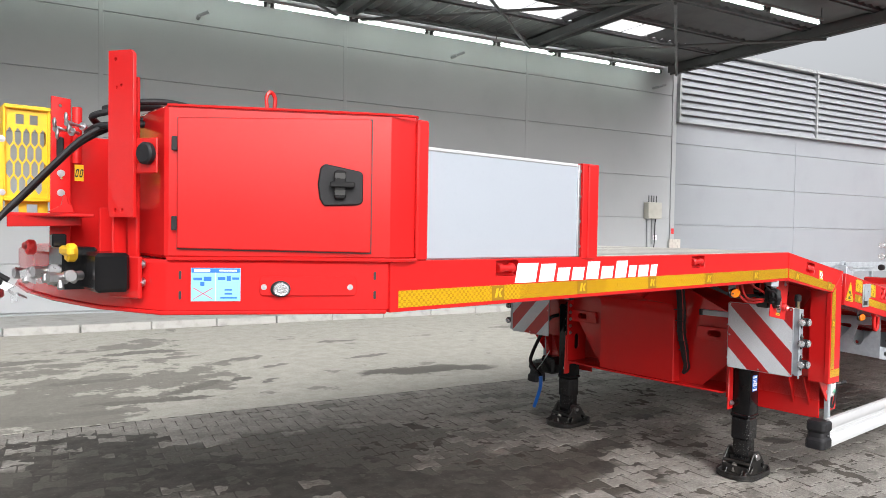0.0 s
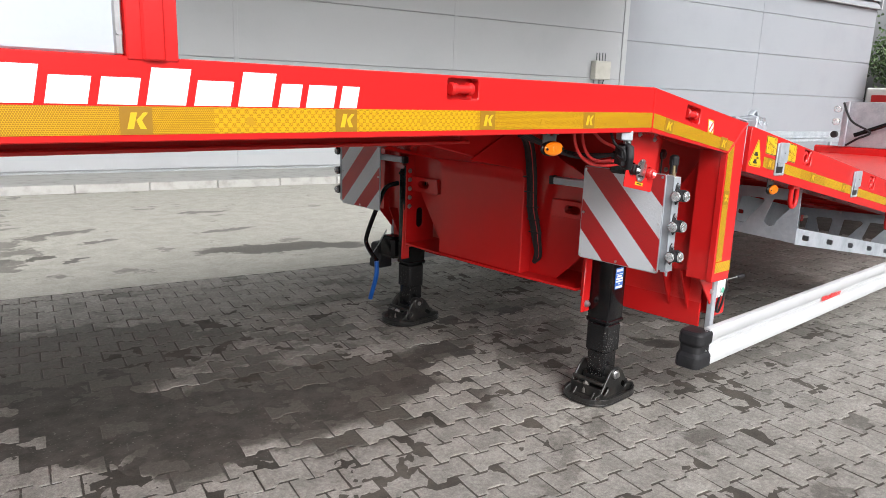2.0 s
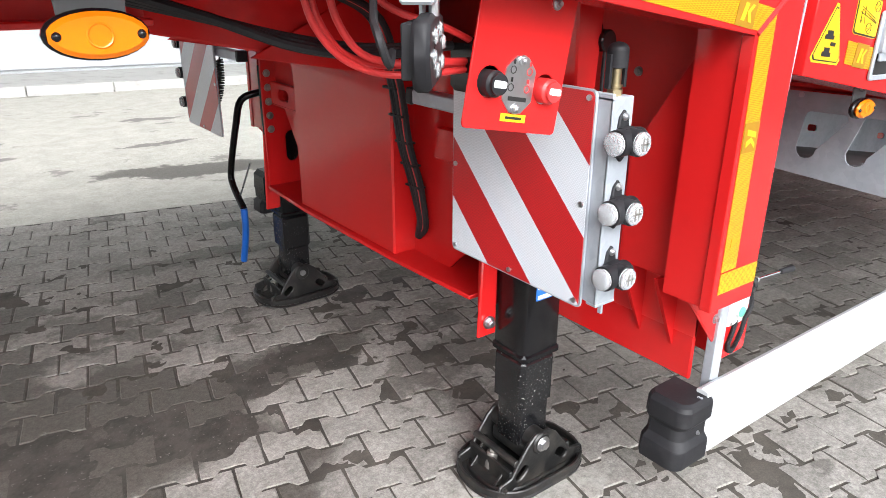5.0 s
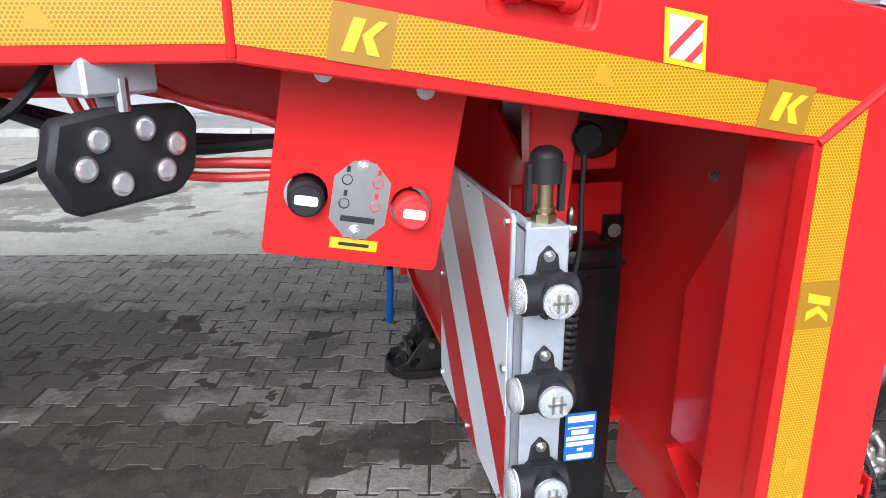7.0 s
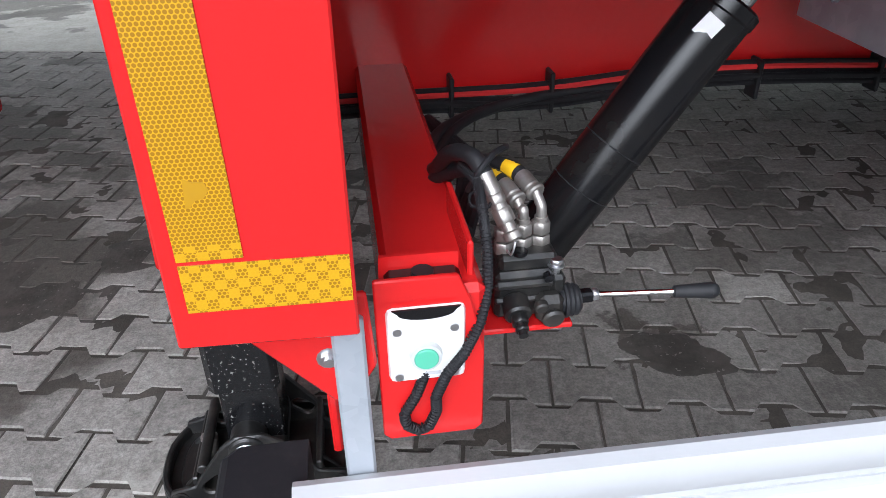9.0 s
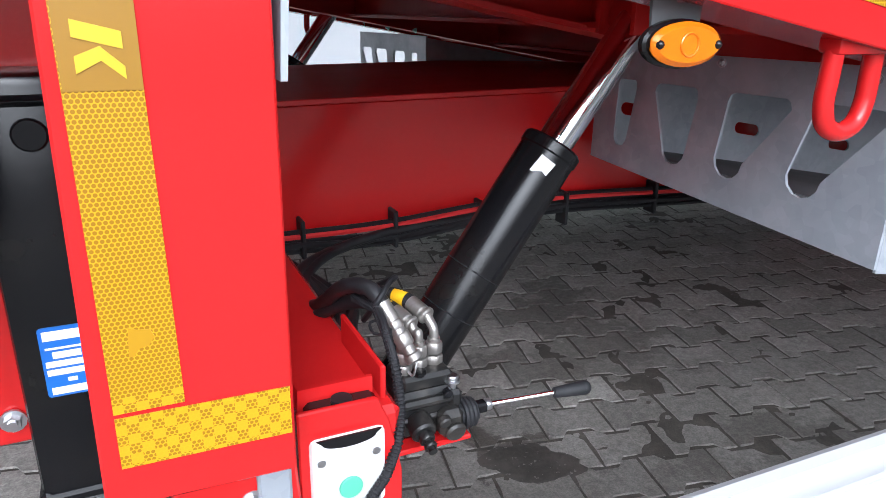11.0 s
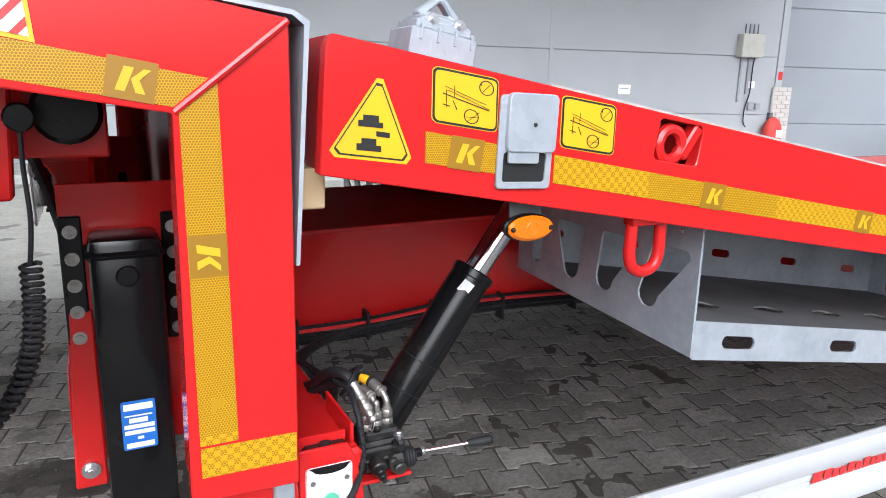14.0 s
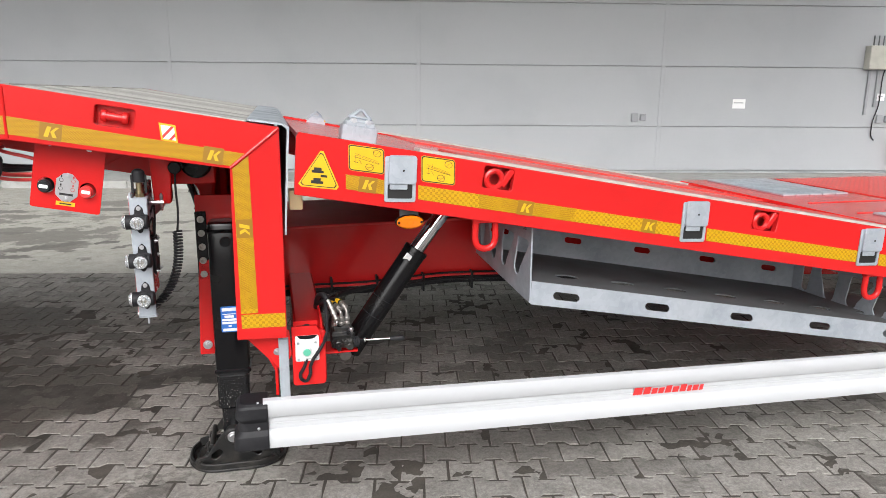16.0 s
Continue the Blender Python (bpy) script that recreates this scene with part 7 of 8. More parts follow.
    # uprights, shelf and the folded step across the front
    T("rear_upright", plate([(0.566, 1.55), (0.628, 1.55), (0.628, 2.065), (0.570, 2.07)], [ring(0.597, 2.04, 0.006), ring(0.60, 1.80, 0.005)], 0.012, side(2.70), 0.003), RED)
    T("upright_tube", rod((0.647, 2.70, 1.85), (0.647, 2.70, 2.04), 0.0155, 16, bevel=0.002), RED)
    T("upright_gap", box(0.584, 0.605, 2.688, 2.70, 1.86, 1.935, 0.004), RUBBER)
    T("upright_lug", plate([(0.530, 1.682), (0.606, 1.682), (0.603, 1.705), (0.590, 1.712), (0.586, 1.738), (0.576, 1.738), (0.570, 1.705)], [], 0.01, side(2.55), 0.002), RED)
    T("front_wall", box(0.62, 0.80, 2.76, 2.775, 1.55, 1.95, 0.003), RED)
    T("front_wall", box(0.66, 0.80, 2.46, 2.475, 1.55, 1.70, 0.003), RED)
    sign = T("yellow_sign", plate([(0.634, 1.791), (0.661, 1.791), (0.661, 1.845), (0.634, 1.845)], [], 0.003, side(2.672)), YELLOW)
    for dx in (0.641, 0.654):
        T("sign_mark", plate(slot(dx, 1.817, 0.010, 0.0045, 80), [slot(dx, 1.817, 0.007, 0.002, 80)], 0.001, side(2.6705)), INK, parent=sign)
    for z in (1.75, 1.815):
        T("bolt", bolt((0.598, 2.698, z), (0, -1, 0), 0.008), STEEL)
    T("front_shelf", plate([(0.43, 2.62), (0.66, 2.52), (0.67, 2.95), (0.43, 2.95)], [], 0.012, flat(1.668), 0.003), RED)
    T("shelf_lip", plate([(0.43, 1.635), (0.64, 1.640), (0.64, 1.668), (0.43, 1.672)], [], 0.008, side(2.60), 0.002), RED)
    def honey(x0, x1, z0, z1):
        """Tall hexagon openings, row over row, within a rectangle."""
        out, row, z = [], 0, z1 - 0.036
        while z > z0 + 0.034:
            x = x0 + (0.0135 if row % 2 == 0 else 0.0265)
            while x < x1 - 0.010:
                out.append([(x + dx * 0.0105, z + dz * 0.0335) for dx, dz in ((0, 1), (-1, 0.5), (-1, -0.5), (0, -1), (1, -0.5), (1, 0.5))])
                x += 0.0262
            row, z = row + 1, z - 0.0575
        return out
    top_slots = [[(a, 2.003), (a + 0.026, 2.003), (a + 0.026, 2.038), (a, 2.038)] for a in (0.512, 0.556)]
    step = T("access_step", plate([(0.478, 1.735), (0.618, 1.735), (0.618, 2.066), (0.478, 2.062)], honey(0.480, 0.617, 1.742, 1.992) + top_slots, 0.004, side(3.0)), YELLOW_PAINT, "yellow folding access step of perforated sheet", angle=0)
    T("step_frame", join(box(0.612, 0.622, 2.99, 3.06, 1.73, 2.066, 0.003), box(0.474, 0.622, 2.985, 3.06, 2.055, 2.070, 0.003), box(0.474, 0.622, 2.985, 3.06, 1.725, 1.740, 0.003), box(0.472, 0.482, 2.99, 3.06, 1.73, 2.066, 0.003)), YELLOW_PAINT, parent=step)
    T("step_tread", plate([(0.482, 1.668), (0.618, 1.668), (0.618, 1.726), (0.482, 1.726)], [[(0.497, 1.68), (0.525, 1.68), (0.525, 1.716), (0.497, 1.716)], [(0.55, 1.68), (0.585, 1.68), (0.585, 1.716), (0.55, 1.716)]], 0.006, side(3.02)), YELLOW_PAINT, parent=step)
    T("step_arm", plate([(0.452, 1.66), (0.470, 1.66), (0.479, 1.93), (0.462, 1.94), (0.448, 1.80)], [], 0.006, side(2.99), 0.001), YELLOW_PAINT, parent=step)
    for z in (1.755, 1.944):
        T("bolt", bolt((0.468, 2.99, z), (0, -1, 0), 0.008, 0.008), STEEL, parent=step)
    T("inner_step", plate([(0.66, 1.715), (0.80, 1.715), (0.80, 1.885), (0.66, 1.885)], honey(0.662, 0.798, 1.72, 1.885), 0.004, side(3.0)), YELLOW_PAINT, "yellow perforated sheet behind the bracket", angle=0)
    # couplings: black block, glad hands, bright sleeves, hoses
    cb = T("coupling_block", join(box(0.49, 0.585, 2.24, 2.42, 1.432, 1.548, 0.01), box(0.44, 0.54, 2.42, 2.62, 1.43, 1.56, 0.008), box(0.42, 0.46, 2.46, 2.50, 1.56, 1.60, 0.004)), BLACK, "black air coupling block with yellow and red couplings")
    T("yellow_coupling", join(rod((0.44, 2.38, 1.545), (0.47, 2.38, 1.545), 0.028, 16, bevel=0.006), box(0.435, 0.46, 2.33, 2.45, 1.535, 1.565, 0.008)), YELLOW_PAINT, "yellow coupling head", parent=cb)
    T("red_coupling", join(rod((0.40, 2.78, 1.55), (0.43, 2.78, 1.55), 0.026, 16, bevel=0.006), box(0.40, 0.42, 2.74, 2.86, 1.54, 1.565, 0.006)), INK_RED, "red coupling head", parent=cb)
    for k, (x, y, z) in enumerate(((0.39, 2.30, 1.475), (0.38, 2.46, 1.485), (0.36, 2.66, 1.47))):
        T("coupling_sleeve", join(rod((x, y, z), (x + 0.085, y + 0.03, z + 0.005), 0.014, 16, bevel=0.003), rod((x - 0.012, y - 0.005, z), (x + 0.01, y, z), 0.018, 6), rod((x + 0.03, y + 0.008, z), (x + 0.039, y + 0.011, z), 0.019, 18, bevel=0.003), rod((x + 0.055, y + 0.015, z), (x + 0.062, y + 0.018, z), 0.019, 18, bevel=0.003), rod((x + 0.045, y - 0.02, z + 0.006), (x + 0.045, y + 0.012, z + 0.006), 0.018, 16, 0.016, 0.003), rod((x + 0.045, y - 0.0205, z + 0.006), (x + 0.045, y - 0.0195, z + 0.006), 0.010, 14), rod((x + 0.02, y, z - 0.01), (x + 0.02, y - 0.012, z - 0.03), 0.009, 12)), STEEL, parent=cb)
    for k in range(14):
        a = k * 2.4
        T("film_wrap", plate([(0, 0), (0.028, 0.006), (0.032, 0.030), (0.008, 0.026)], [], 0.002, Matrix.Translation((0.36 + 0.03 * math.sin(a * 1.7), 2.48 + 0.045 * k * 0.5, 1.44 + 0.025 * math.cos(a))) @ Euler((a, a * 0.7, a * 1.3)).to_matrix().to_4x4()), LENS if k % 2 else STEEL, parent=cb, angle=0)
    hoses = [[(0.90, 2.44, 1.995), (0.76, 2.42, 1.985), (0.66, 2.45, 1.97), (0.57, 2.46, 1.915), (0.50, 2.47, 1.84), (0.42, 2.48, 1.745), (0.35, 2.48, 1.66), (0.31, 2.47, 1.58), (0.32, 2.45, 1.52), (0.37, 2.45, 1.48)],
             [(0.90, 2.46, 1.99), (0.76, 2.45, 1.975), (0.66, 2.48, 1.955), (0.57, 2.49, 1.90), (0.50, 2.50, 1.825), (0.42, 2.51, 1.73), (0.34, 2.52, 1.64), (0.29, 2.52, 1.55), (0.31, 2.50, 1.49), (0.36, 2.50, 1.47)],
             [(0.90, 2.44, 2.02), (0.78, 2.42, 2.025), (0.66, 2.44, 2.005), (0.60, 2.48, 1.985), (0.64, 2.56, 1.97)], [(0.92, 2.40, 2.03), (0.80, 2.38, 2.04), (0.70, 2.40, 2.03), (0.63, 2.47, 2.01)], [(0.86, 2.42, 1.98), (0.72, 2.41, 1.965), (0.62, 2.45, 1.955), (0.60, 2.55, 1.94)]]
    for k, h in enumerate(hoses):
        T("supply_hose", tube([(x - 0.07, y - 0.03, z - 0.015) for x, y, z in h], 0.008 if k < 2 else 0.0105, 10), RUBBER, "black coiled supply hose")
    # wing nuts on two clamp bolts
    for x, y, z in ((0.452, 2.57, 1.935), (0.487, 2.58, 1.957)):
        T("wing_nut", join(rod((x, y, z), (x + 0.075, y + 0.05, z - 0.002), 0.0055, 10), rod((x + 0.050, y + 0.033, z - 0.001), (x + 0.054, y + 0.036, z - 0.001), 0.014, 14), rod((x - 0.004, y - 0.002, z), (x + 0.016, y + 0.010, z), 0.011, 12, 0.008), ball((x - 0.006, y - 0.004, z + 0.019), 0.014, 10, (0.45, 0.75, 1.2)), ball((x + 0.002, y - 0.004, z - 0.018), 0.014, 10, (0.45, 0.75, 1.2))), STEEL)


before = set(trailer.children)
nose_side()
for ob in list(trailer.children):
    if ob not in before and ob.name.split(".")[0] not in ("blue_sticker", "lamp_plate", "front_position_lamp", "front_post", "rear_upright", "upright_tube", "upright_gap", "front_wall", "yellow_sign", "front_shelf", "shelf_lip", "access_step", "inner_step", "upright_lug", "bolt"):
        for o in (ob, *ob.children):
            o.data.transform(Matrix.Translation((0.113, 0.03, 0.015)))


# ---- fittings on the hall's wall ----
def wall_fittings():
    WP = lambda u, v, z: W @ Vector((u, v, z))
    ub = 16.2
    b_ = part("switch_box", box(ub - 0.24, ub + 0.24, -0.18, -0.002, 2.03, 2.45, 0.012, W), grime(material("beige_plastic", (0.46, 0.45, 0.40), 0.5), (0.47, 0.46, 0.41), (0.36, 0.35, 0.31), 5.0, 0.5), None)
    tagged(b_, "beige electric box with four cable stubs on the hall wall", "electric box")
    for k in range(4):
        part("cable_gland", rod(WP(ub - 0.14 + 0.09 * k, -0.08, 2.45), WP(ub - 0.14 + 0.09 * k, -0.08, 2.63), 0.011, 8), DARK_STEEL, b_)
    for du, z0 in ((-0.11, 1.21), (0.06, 1.36)):
        part("conduit", box(ub + du - 0.025, ub + du + 0.025, -0.04, -0.002, z0, 2.04, 0.005, W), WALL_TRIM, b_)
    part("hanging_cable", tube([WP(ub + 0.18, -0.05, 2.10), WP(ub + 0.13, -0.05, 1.9), WP(ub + 0.13, -0.04, 1.4), WP(ub + 0.06, -0.04, 1.1), WP(ub + 0.06, -0.04, 0.84), WP(ub + 0.12, -0.05, 0.74)], 0.012, 6), RUBBER, b_)
    red_fab = grime(material("red_cover_cloth", (0.55, 0.05, 0.04), 0.7), (0.56, 0.05, 0.04), (0.4, 0.04, 0.03), 9.0, 0.6, (0.6, 0.8), 0.4, 30)
    uc = 16.85
    bag = part("extinguisher_cover", ball(WP(uc, -0.15, 0.60), 0.26, 20, (0.88, 0.55, 1.32)), red_fab, None)
    tagged(bag, "red cloth cover over a fire extinguisher on the hall wall", "extinguisher cover")
    part("cover_mark", box(uc - 0.02, uc + 0.12, -0.30, -0.288, 0.56, 0.70, 0, W), INK_WHITE, bag)
    part("cover_bracket", box(uc - 0.04, uc + 0.04, -0.08, 0.0, 0.88, 1.02, 0.004, W), DARK_STEEL, bag)
    pole = part("pier", box(16.84, 17.28, -0.055, -0.032, 0.1, 1.5, 0.003, W), KERB, None)
    tagged(pole, "narrow pier of pale bricks beside the wall corner", "brick pier", kind="structure")
    brickm = grime(material("pale_brick", (0.5, 0.46, 0.42), 0.8), (0.52, 0.48, 0.44), (0.40, 0.35, 0.31), 12.0, 0.7, (0.7, 0.9), 0.3)
    for r in range(17):
        for a, c in (((0.0, 0.20), (0.21, 0.40)) if r % 2 else ((0.0, 0.095), (0.105, 0.30), (0.31, 0.40))):
            part("brick", box(16.86 + a, 16.86 + c, -0.065, -0.05, 0.12 + 0.082 * r, 0.192 + 0.082 * r, 0.003, W), brickm, pole)
    for u, z, w, h in ((13.57, 1.31, 0.24, 0.17), (16.3, 1.47, 0.15, 0.13)):
        p = part("paper_notice", box(u, u + w, -0.006, -0.002, z, z + h, 0, W), INK_WHITE, None)
        tagged(p, "small white paper notice stuck to the hall wall", "notice", "paper notices")
        part("print_bar", box(u + 0.02, u + w - 0.04, -0.008, -0.0065, z + h * 0.55, z + h * 0.65, 0, W), WALL_TRIM, p)
    for u, z in ((11.68, 1.06), (16.33, 1.06)):
        s_ = part("wall_socket", join(box(u, u + 0.12, -0.05, -0.002, z, z + 0.15, 0.006, W), box(u + 0.16, u + 0.26, -0.06, -0.002, z + 0.02, z + 0.13, 0.006, W)), WALL_TRIM, None)
        tagged(s_, "grey power sockets fixed on the hall wall", "socket", "wall sockets")
    rs = part("emergency_sign", box(16.94, 17.03, -0.04, -0.032, 1.64, 1.79, 0, W), INK_RED, None)
    tagged(rs, "small red fire sign on the corner strip", "sign")
    # tap pipes under the light run
    for u in (10.2, 16.2, 4.9):
        b2 = part("wall_bracket", join(rod(WP(u, 0.0, 5.42), WP(u, -0.22, 5.42), 0.035, 10), rod(WP(u, -0.22, 5.42), WP(u + 0.14, -0.30, 5.48), 0.03, 10)), WALL_TRIM, None)
        tagged(b2, "short grey pipe bracket high on the hall wall", "bracket", "wall brackets")
    rail = part("crash_barrier", join(box(CORNER + 1.7, CORNER + 9.0, -1.25, -1.20, 0.62, 0.72, 0.01, W), box(CORNER + 1.7, CORNER + 9.0, -1.28, -1.22, 0.72, 0.78, 0.01, W), box(CORNER + 1.7, CORNER + 9.0, -1.25, -1.20, 0.78, 0.90, 0.01, W)), GALV, None)
    tagged(rail, "galvanised crash barrier in front of the hall", "barrier")
    for k in range(4):
        part("barrier_post", box(CORNER + 1.8 + 1.8 * k, CORNER + 1.88 + 1.8 * k, -1.2, -1.12, 0.0, 0.9, 0.004, W), GALV, rail)


wall_fittings()


# ---- far end of the yard ----
def truck():
    t = thing("truck", (27.5, 6.1, 0.0), "red lorry tractor parked at the far end of the yard", "lorry")
    x, y = 27.5, 6.1
    part("cab", plate([(x - 1.1, 0.75), (x + 1.1, 0.75), (x + 1.1, 3.4), (x - 0.7, 3.4), (x - 1.0, 2.9), (x - 1.15, 1.9)], [], 2.4, side(y - 1.2), 0.05), RED, t)
    part("side_window", box(x - 0.75, x + 0.1, y - 1.215, y - 1.19, 1.95, 2.6, 0.01), INK, t)
    part("side_window", box(x - 0.75, x + 0.1, y + 1.19, y + 1.215, 1.95, 2.6, 0.01), INK, t)
    part("windscreen", box(x - 1.2, x - 1.05, y - 1.0, y + 1.0, 1.95, 2.75, 0.02), INK, t)
    part("chassis", box(x + 0.8, x + 4.6, y - 0.45, y + 0.45, 0.65, 0.95, 0.02), DARK_STEEL, t)
    for dx in (0.0, 3.4):
        for yy in (y - 1.15, y + 0.85):
            w_ = part("wheel", rod((x + dx, yy, 0.5), (x + dx, yy + 0.3, 0.5), 0.5, 28, bevel=0.05), RUBBER, t)
    part("door_line", box(x + 0.16, x + 0.18, y - 1.206, y - 1.2, 0.9, 2.7), INK, t)


truck()


def white_van():
    t = thing("white_lorry", (31.0, 7.7, 0.0), "white box lorry at the far end of the yard", "lorry")
    part("body", box(29.5, 35.5, 6.6, 8.9, 0.9, 2.3, 0.05), WHITE, t)
    part("red_band", box(29.48, 29.5, 6.9, 8.7, 1.8, 2.05), INK_RED, t)
    for x in (30.6, 34.3):
        part("wheel", rod((x, 6.6, 0.5), (x, 6.9, 0.5), 0.5, 24, bevel=0.05), RUBBER, t)
        part("wheel", rod((x, 8.6, 0.5), (x, 8.9, 0.5), 0.5, 24, bevel=0.05), RUBBER, t)


white_van()


def rear_ramp():
    """The folded loading ramp at the trailer's tail, with lamps and cables."""
    x = 13.0
    r = T("loading_ramp", join(box(x, x + 0.06, 3.05, 4.10, 0.98, 1.62, 0.01), box(x - 0.05, x, 3.05, 3.12, 0.98, 1.62, 0.005), box(x - 0.05, x, 4.03, 4.10, 0.98, 1.62, 0.005)), GALV, "grey folded loading ramp with lamps and cables")
    T("ramp_strut", rod((x - 0.08, 3.2, 1.45), (x - 0.08, 3.9, 1.15), 0.03, 10), BLACK, parent=r)
    for k in range(3):
        T("ramp_lamp", rod((x - 0.06, 4.16, 1.15 + 0.18 * k), (x - 0.12, 4.16, 1.15 + 0.18 * k), 0.05, 14, bevel=0.01), LENS if k else RUBBER, parent=r)
    T("ramp_cable", tube([(x - 0.06, 4.1, 1.6), (x - 0.12, 3.95, 1.35), (x - 0.1, 3.7, 1.2), (x - 0.12, 3.85, 1.1), (x - 0.06, 4.0, 1.0)], 0.015, 6), RUBBER, parent=r)
    T("tail_frame", box(13.0, 13.2, Y0, YF, 0.55, 0.98, 0.02), RED)


rear_ramp()


def tree(x, y, h, seed):
    rg = random.Random(seed)
    t = thing("tree", (x, y, 0.0), "leafy green tree beyond the yard", "tree", "trees beyond the yard")
    limbs = [rod((x, y, 0), (x, y, h * 0.45), 0.16, 10, 0.1)]
    tips = []
    for k in range(9):
        a, e = rg.uniform(0, 6.28), rg.uniform(0.5, 1.2)
        L = h * rg.uniform(0.22, 0.42)
        p = Vector((x, y, h * rg.uniform(0.3, 0.5)))
        q = p + Vector((math.cos(a) * math.cos(e), math.sin(a) * math.cos(e), math.sin(e))) * L
        limbs.append(rod(p, q, 0.06, 6, 0.02))
        tips += [p.lerp(q, 0.6), q]
    part("trunk", join(*limbs), BARK, t)
    vs, fs = [], []
    for p in tips:
        for _ in range(130):
            c = p + Vector((rg.gauss(0, 1), rg.gauss(0, 1), rg.gauss(0, 0.8))) * h * 0.07
            n = Vector((rg.gauss(0, 1), rg.gauss(0, 1), rg.gauss(0, 1))).normalized()
            a = n.orthogonal().normalized() * rg.uniform(0.07, 0.14)
            b_ = n.cross(a).normalized() * rg.uniform(0.05, 0.09)
            i = len(vs)
            vs += [tuple(c - a), tuple(c + b_), tuple(c + a), tuple(c - b_)]
            fs.append((i, i + 1, i + 2, i + 3))
    me = bpy.data.meshes.new("crown")
    me.from_pydata(vs, [], fs)
    me.materials.append(LEAF)
    ob = new("crown", me)
    ob.parent = t
    ob.matrix_parent_inverse = t.matrix_basis.inverted()


for k, (x, y, h) in enumerate(((44, 16, 8.0), (47, 12.5, 7.0), (50, 9, 7.5), (46, 19, 9.0), (52, 6, 6.5), (42, 22, 8.5))):
    tree(x, y, h, 20 + k)

# ---- paving blocks: double-T shapes in the hall's grid, recessed joints ----
def block(gx=0.0030, gy=0.0046, bev=0.0042, h=0.02):
    o = [(-0.1, -0.0825), (-0.06, -0.0825), (-0.04, -0.0575), (0.04, -0.0575), (0.06, -0.0825), (0.1, -0.0825)]
    o = o + [(-x, -y) for x, y in o]
    def inset(dx, dy):
        return [(x - math.copysign(dx, x), y - math.copysign(dy, y)) for x, y in o]
    return inset(gx, gy), inset(gx + bev, gy + bev), h


def paver_mesh(shape, tilt):
    base, crown, h = shape
    n = len(base)
    vs = [(x, y, -h) for x, y in base] + [(x, y, -0.0035 + tilt[0] * x + tilt[1] * y) for x, y in base] + [(x, y, tilt[0] * x + tilt[1] * y) for x, y in crown]
    fs = []
    for a in (0, n):
        fs += [(a + i, a + (i + 1) % n, a + n + (i + 1) % n, a + n + i) for i in range(n)]
    fs.append(tuple(2 * n + i for i in range(n)))
    return vs, fs


rng = random.Random(7)
shape = block()
variants = []
for k in range(6):
    vs, fs = paver_mesh(shape, (rng.uniform(-0.012, 0.012), rng.uniform(-0.012, 0.012)))
    me = bpy.data.meshes.new("paver")
    me.from_pydata(vs, [], fs)
    me.materials.append(PAVER)
    me.materials.append(SOIL)
    for f in range(12):
        me.polygons[f].material_index = 1
    variants.append(me)
paving = tagged(new("paving"), "worn grey interlocking paving blocks, damp and muddy in places", kind="structure")
rest_v, rest_f, near_count = [], [], 0
ROWP = 0.14
for r in range(0, 78):
    v = EDGE - 0.085 - ROWP * r
    for c in range(0, 90):
        u = -5.0 + 0.2 * c + (0.1 if r % 2 else 0.0)
        p = W @ Vector((u, v, 0))
        dz = rng.uniform(-0.0024, 0.0024)
        if 3.3 < p.x < 6.3 and 1.95 < p.y < 4.6 and near_count < 300 and (4.3 < p.x or p.y < 3.4):
            ob = new("paver", variants[rng.randrange(6)])
            ob.matrix_basis = W @ Matrix.Translation((u, v, dz))
            ob.parent = paving
            near_count += 1
        else:
            vs, fs = paver_mesh(shape, (rng.uniform(-0.012, 0.012), rng.uniform(-0.012, 0.012)))
            b0 = len(rest_v)
            rest_v += [tuple(W @ Vector((u + x, v + y, z + dz))) for x, y, z in vs]
            rest_f += [tuple(b0 + i for i in f) for f in fs]
me = bpy.data.meshes.new("paver_field")
me.from_pydata(rest_v, [], rest_f)
me.materials.append(PAVER)
me.materials.append(SOIL)
me.polygons.foreach_set("material_index", [1 if i % 25 < 12 else 0 for i in range(len(me.polygons))])
field = tagged(new("paver_field", me), "worn grey interlocking paving blocks across the yard", kind="stuff")
field.parent = paving


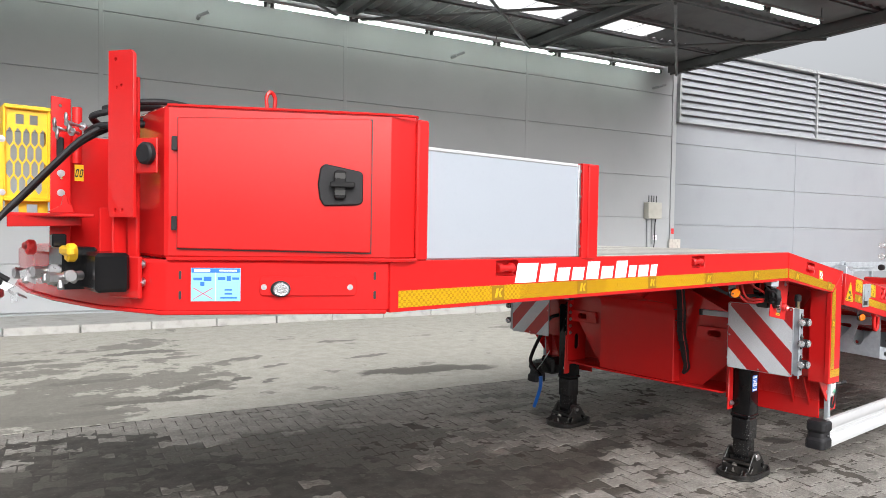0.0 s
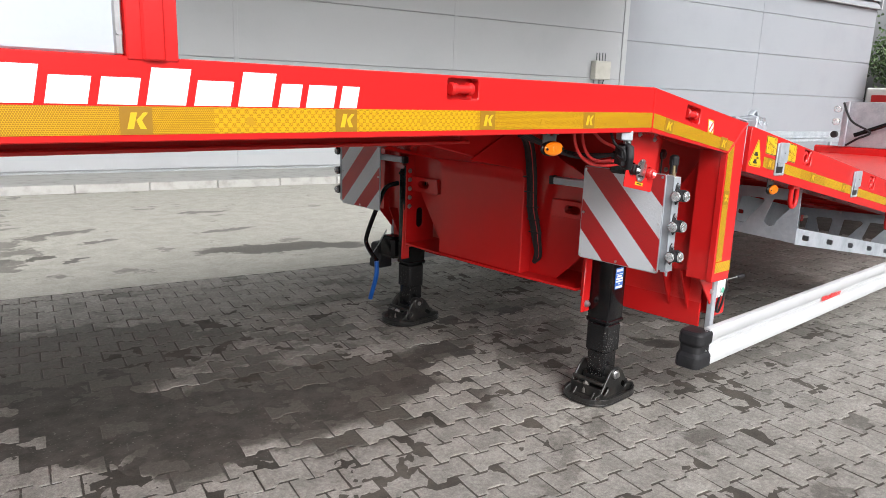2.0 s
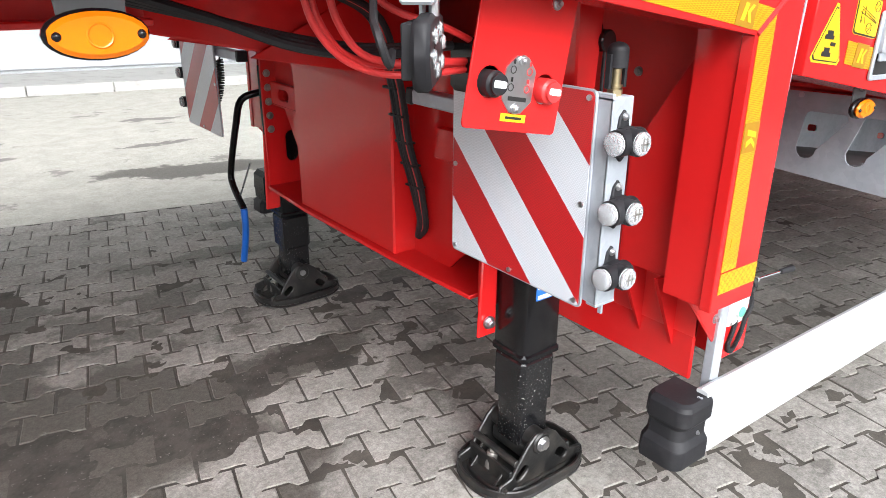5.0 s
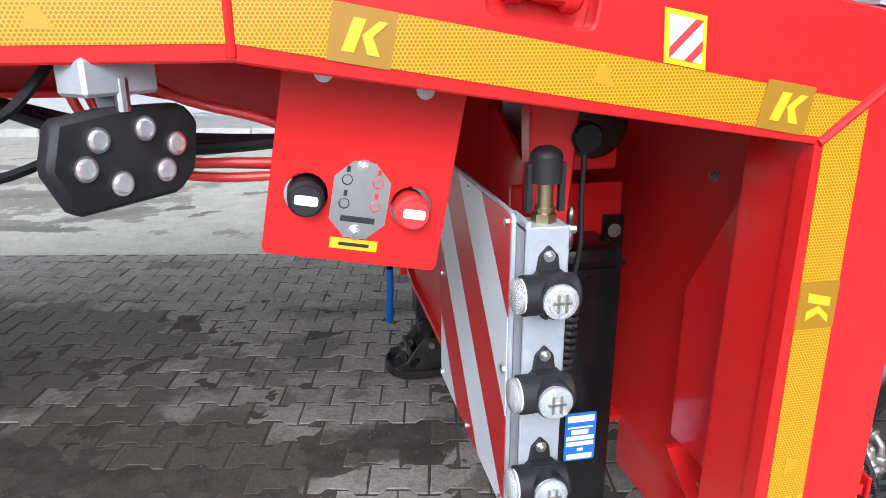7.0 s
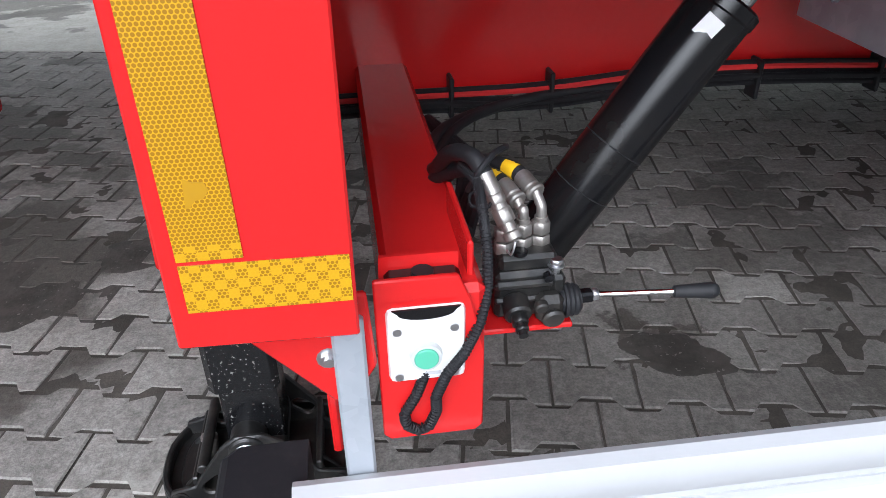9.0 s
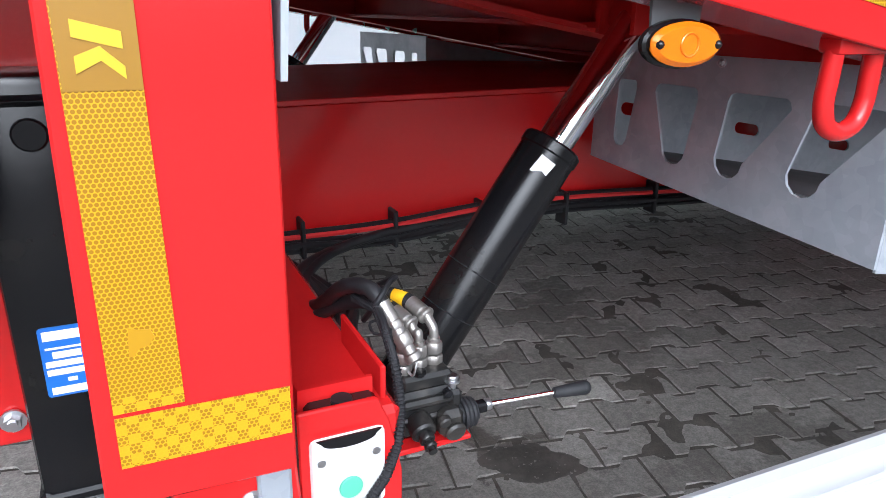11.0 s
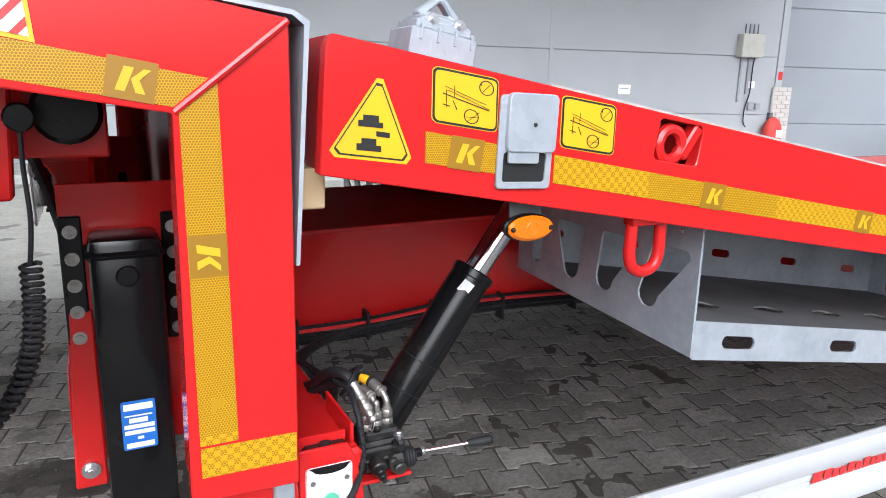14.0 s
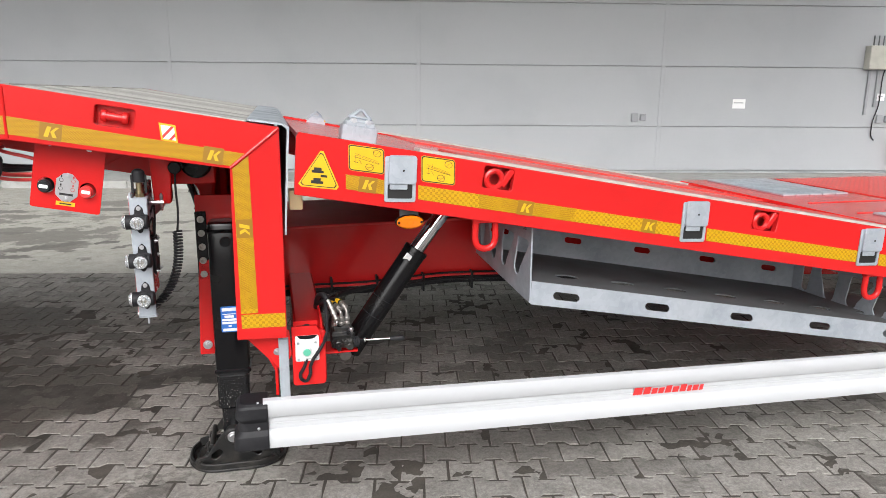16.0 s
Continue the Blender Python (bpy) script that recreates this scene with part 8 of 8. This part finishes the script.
# ---- mud trodden over the blocks: a thin uneven film that fills the joints and leaves block tops bare at its edges ----
def mud_film():
    pools = ((3.78, 3.10, 0.58, 0.18, 3), (3.1, 3.32, 0.70, 0.38, -20), (2.5, 3.85, 0.8, 0.42, -42), (1.45, 4.75, 0.85, 0.42, -30), (0.95, 5.75, 0.8, 0.3, -15), (4.35, 3.32, 0.25, 0.10, 30), (5.3, 3.68, 0.34, 0.09, -10), (5.705, 2.59, 0.13, 0.07, -35))
    step, x0, y0, nx, ny = 0.02, 0.0, 2.4, 300, 205
    vs, ok = [], []
    for j in range(ny):
        for i in range(nx):
            x, y = x0 + step * i, y0 + step * j
            f = -1.0
            for cx, cy, ra, rb, turn in pools:
                c, s_ = math.cos(radians(turn)), math.sin(radians(turn))
                u, v = (x - cx) * c + (y - cy) * s_, -(x - cx) * s_ + (y - cy) * c
                f = max(f, 1.0 - math.hypot(u / ra, v / rb))
            if f > -0.9:
                f += 0.5 * noise.fractal(Vector((x * 2.6, y * 2.6, 1.7)), 0.6, 2.1, 6) + 0.35 * noise.noise(Vector((x * 12, y * 12, 5.0)))
            z = -0.0005 + 0.007 * f
            z = min(z, 0.0014 + 0.0016 * noise.noise(Vector((x * 9, y * 9, 0))) + 0.0009 * noise.noise(Vector((x * 26, y * 26, 3.0))))
            vs.append((x, y, max(z, -0.0075)))
            ok.append(z > -0.0072)
    fs = []
    for j in range(ny - 1):
        for i in range(nx - 1):
            k = j * nx + i
            q = (k, k + 1, k + nx + 1, k + nx)
            if any(ok[a] for a in q):
                fs.append(q)
    used = sorted({a for q in fs for a in q})
    at = {a: i for i, a in enumerate(used)}
    me = bpy.data.meshes.new("mud")
    me.from_pydata([vs[a] for a in used], [], [tuple(at[a] for a in q) for q in fs])
    me.materials.append(MUD)
    me.polygons.foreach_set("use_smooth", [True] * len(me.polygons))
    tagged(new("mud", me), "dark wet mud smeared over the paving blocks", "mud", kind="stuff")


mud_film()


# ---- sand and dirt washed unevenly into the joints ----
def joint_dirt():
    step, x0, y0, nx, ny = 0.022, 2.4, 1.3, 250, 165
    vs = []
    for j in range(ny):
        for i in range(nx):
            x, y = x0 + step * i, y0 + step * j
            f = noise.fractal(Vector((x * 7.0, y * 7.0, 4.2)), 0.7, 2.0, 5)
            broad = noise.noise(Vector((x * 1.3, y * 1.3, 9.0)))
            vs.append((x, y, min(0.0012, -0.0032 + 0.0036 * f + 0.0022 * broad)))
    me = bpy.data.meshes.new("joint_dirt")
    me.from_pydata(vs, [], [(j * nx + i, j * nx + i + 1, (j + 1) * nx + i + 1, (j + 1) * nx + i) for j in range(ny - 1) for i in range(nx - 1)])
    me.materials.append(SOIL)
    me.polygons.foreach_set("use_smooth", [True] * len(me.polygons))
    tagged(new("joint_dirt", me), "brown sand and dirt in the paving joints", "dirt", kind="stuff")


joint_dirt()
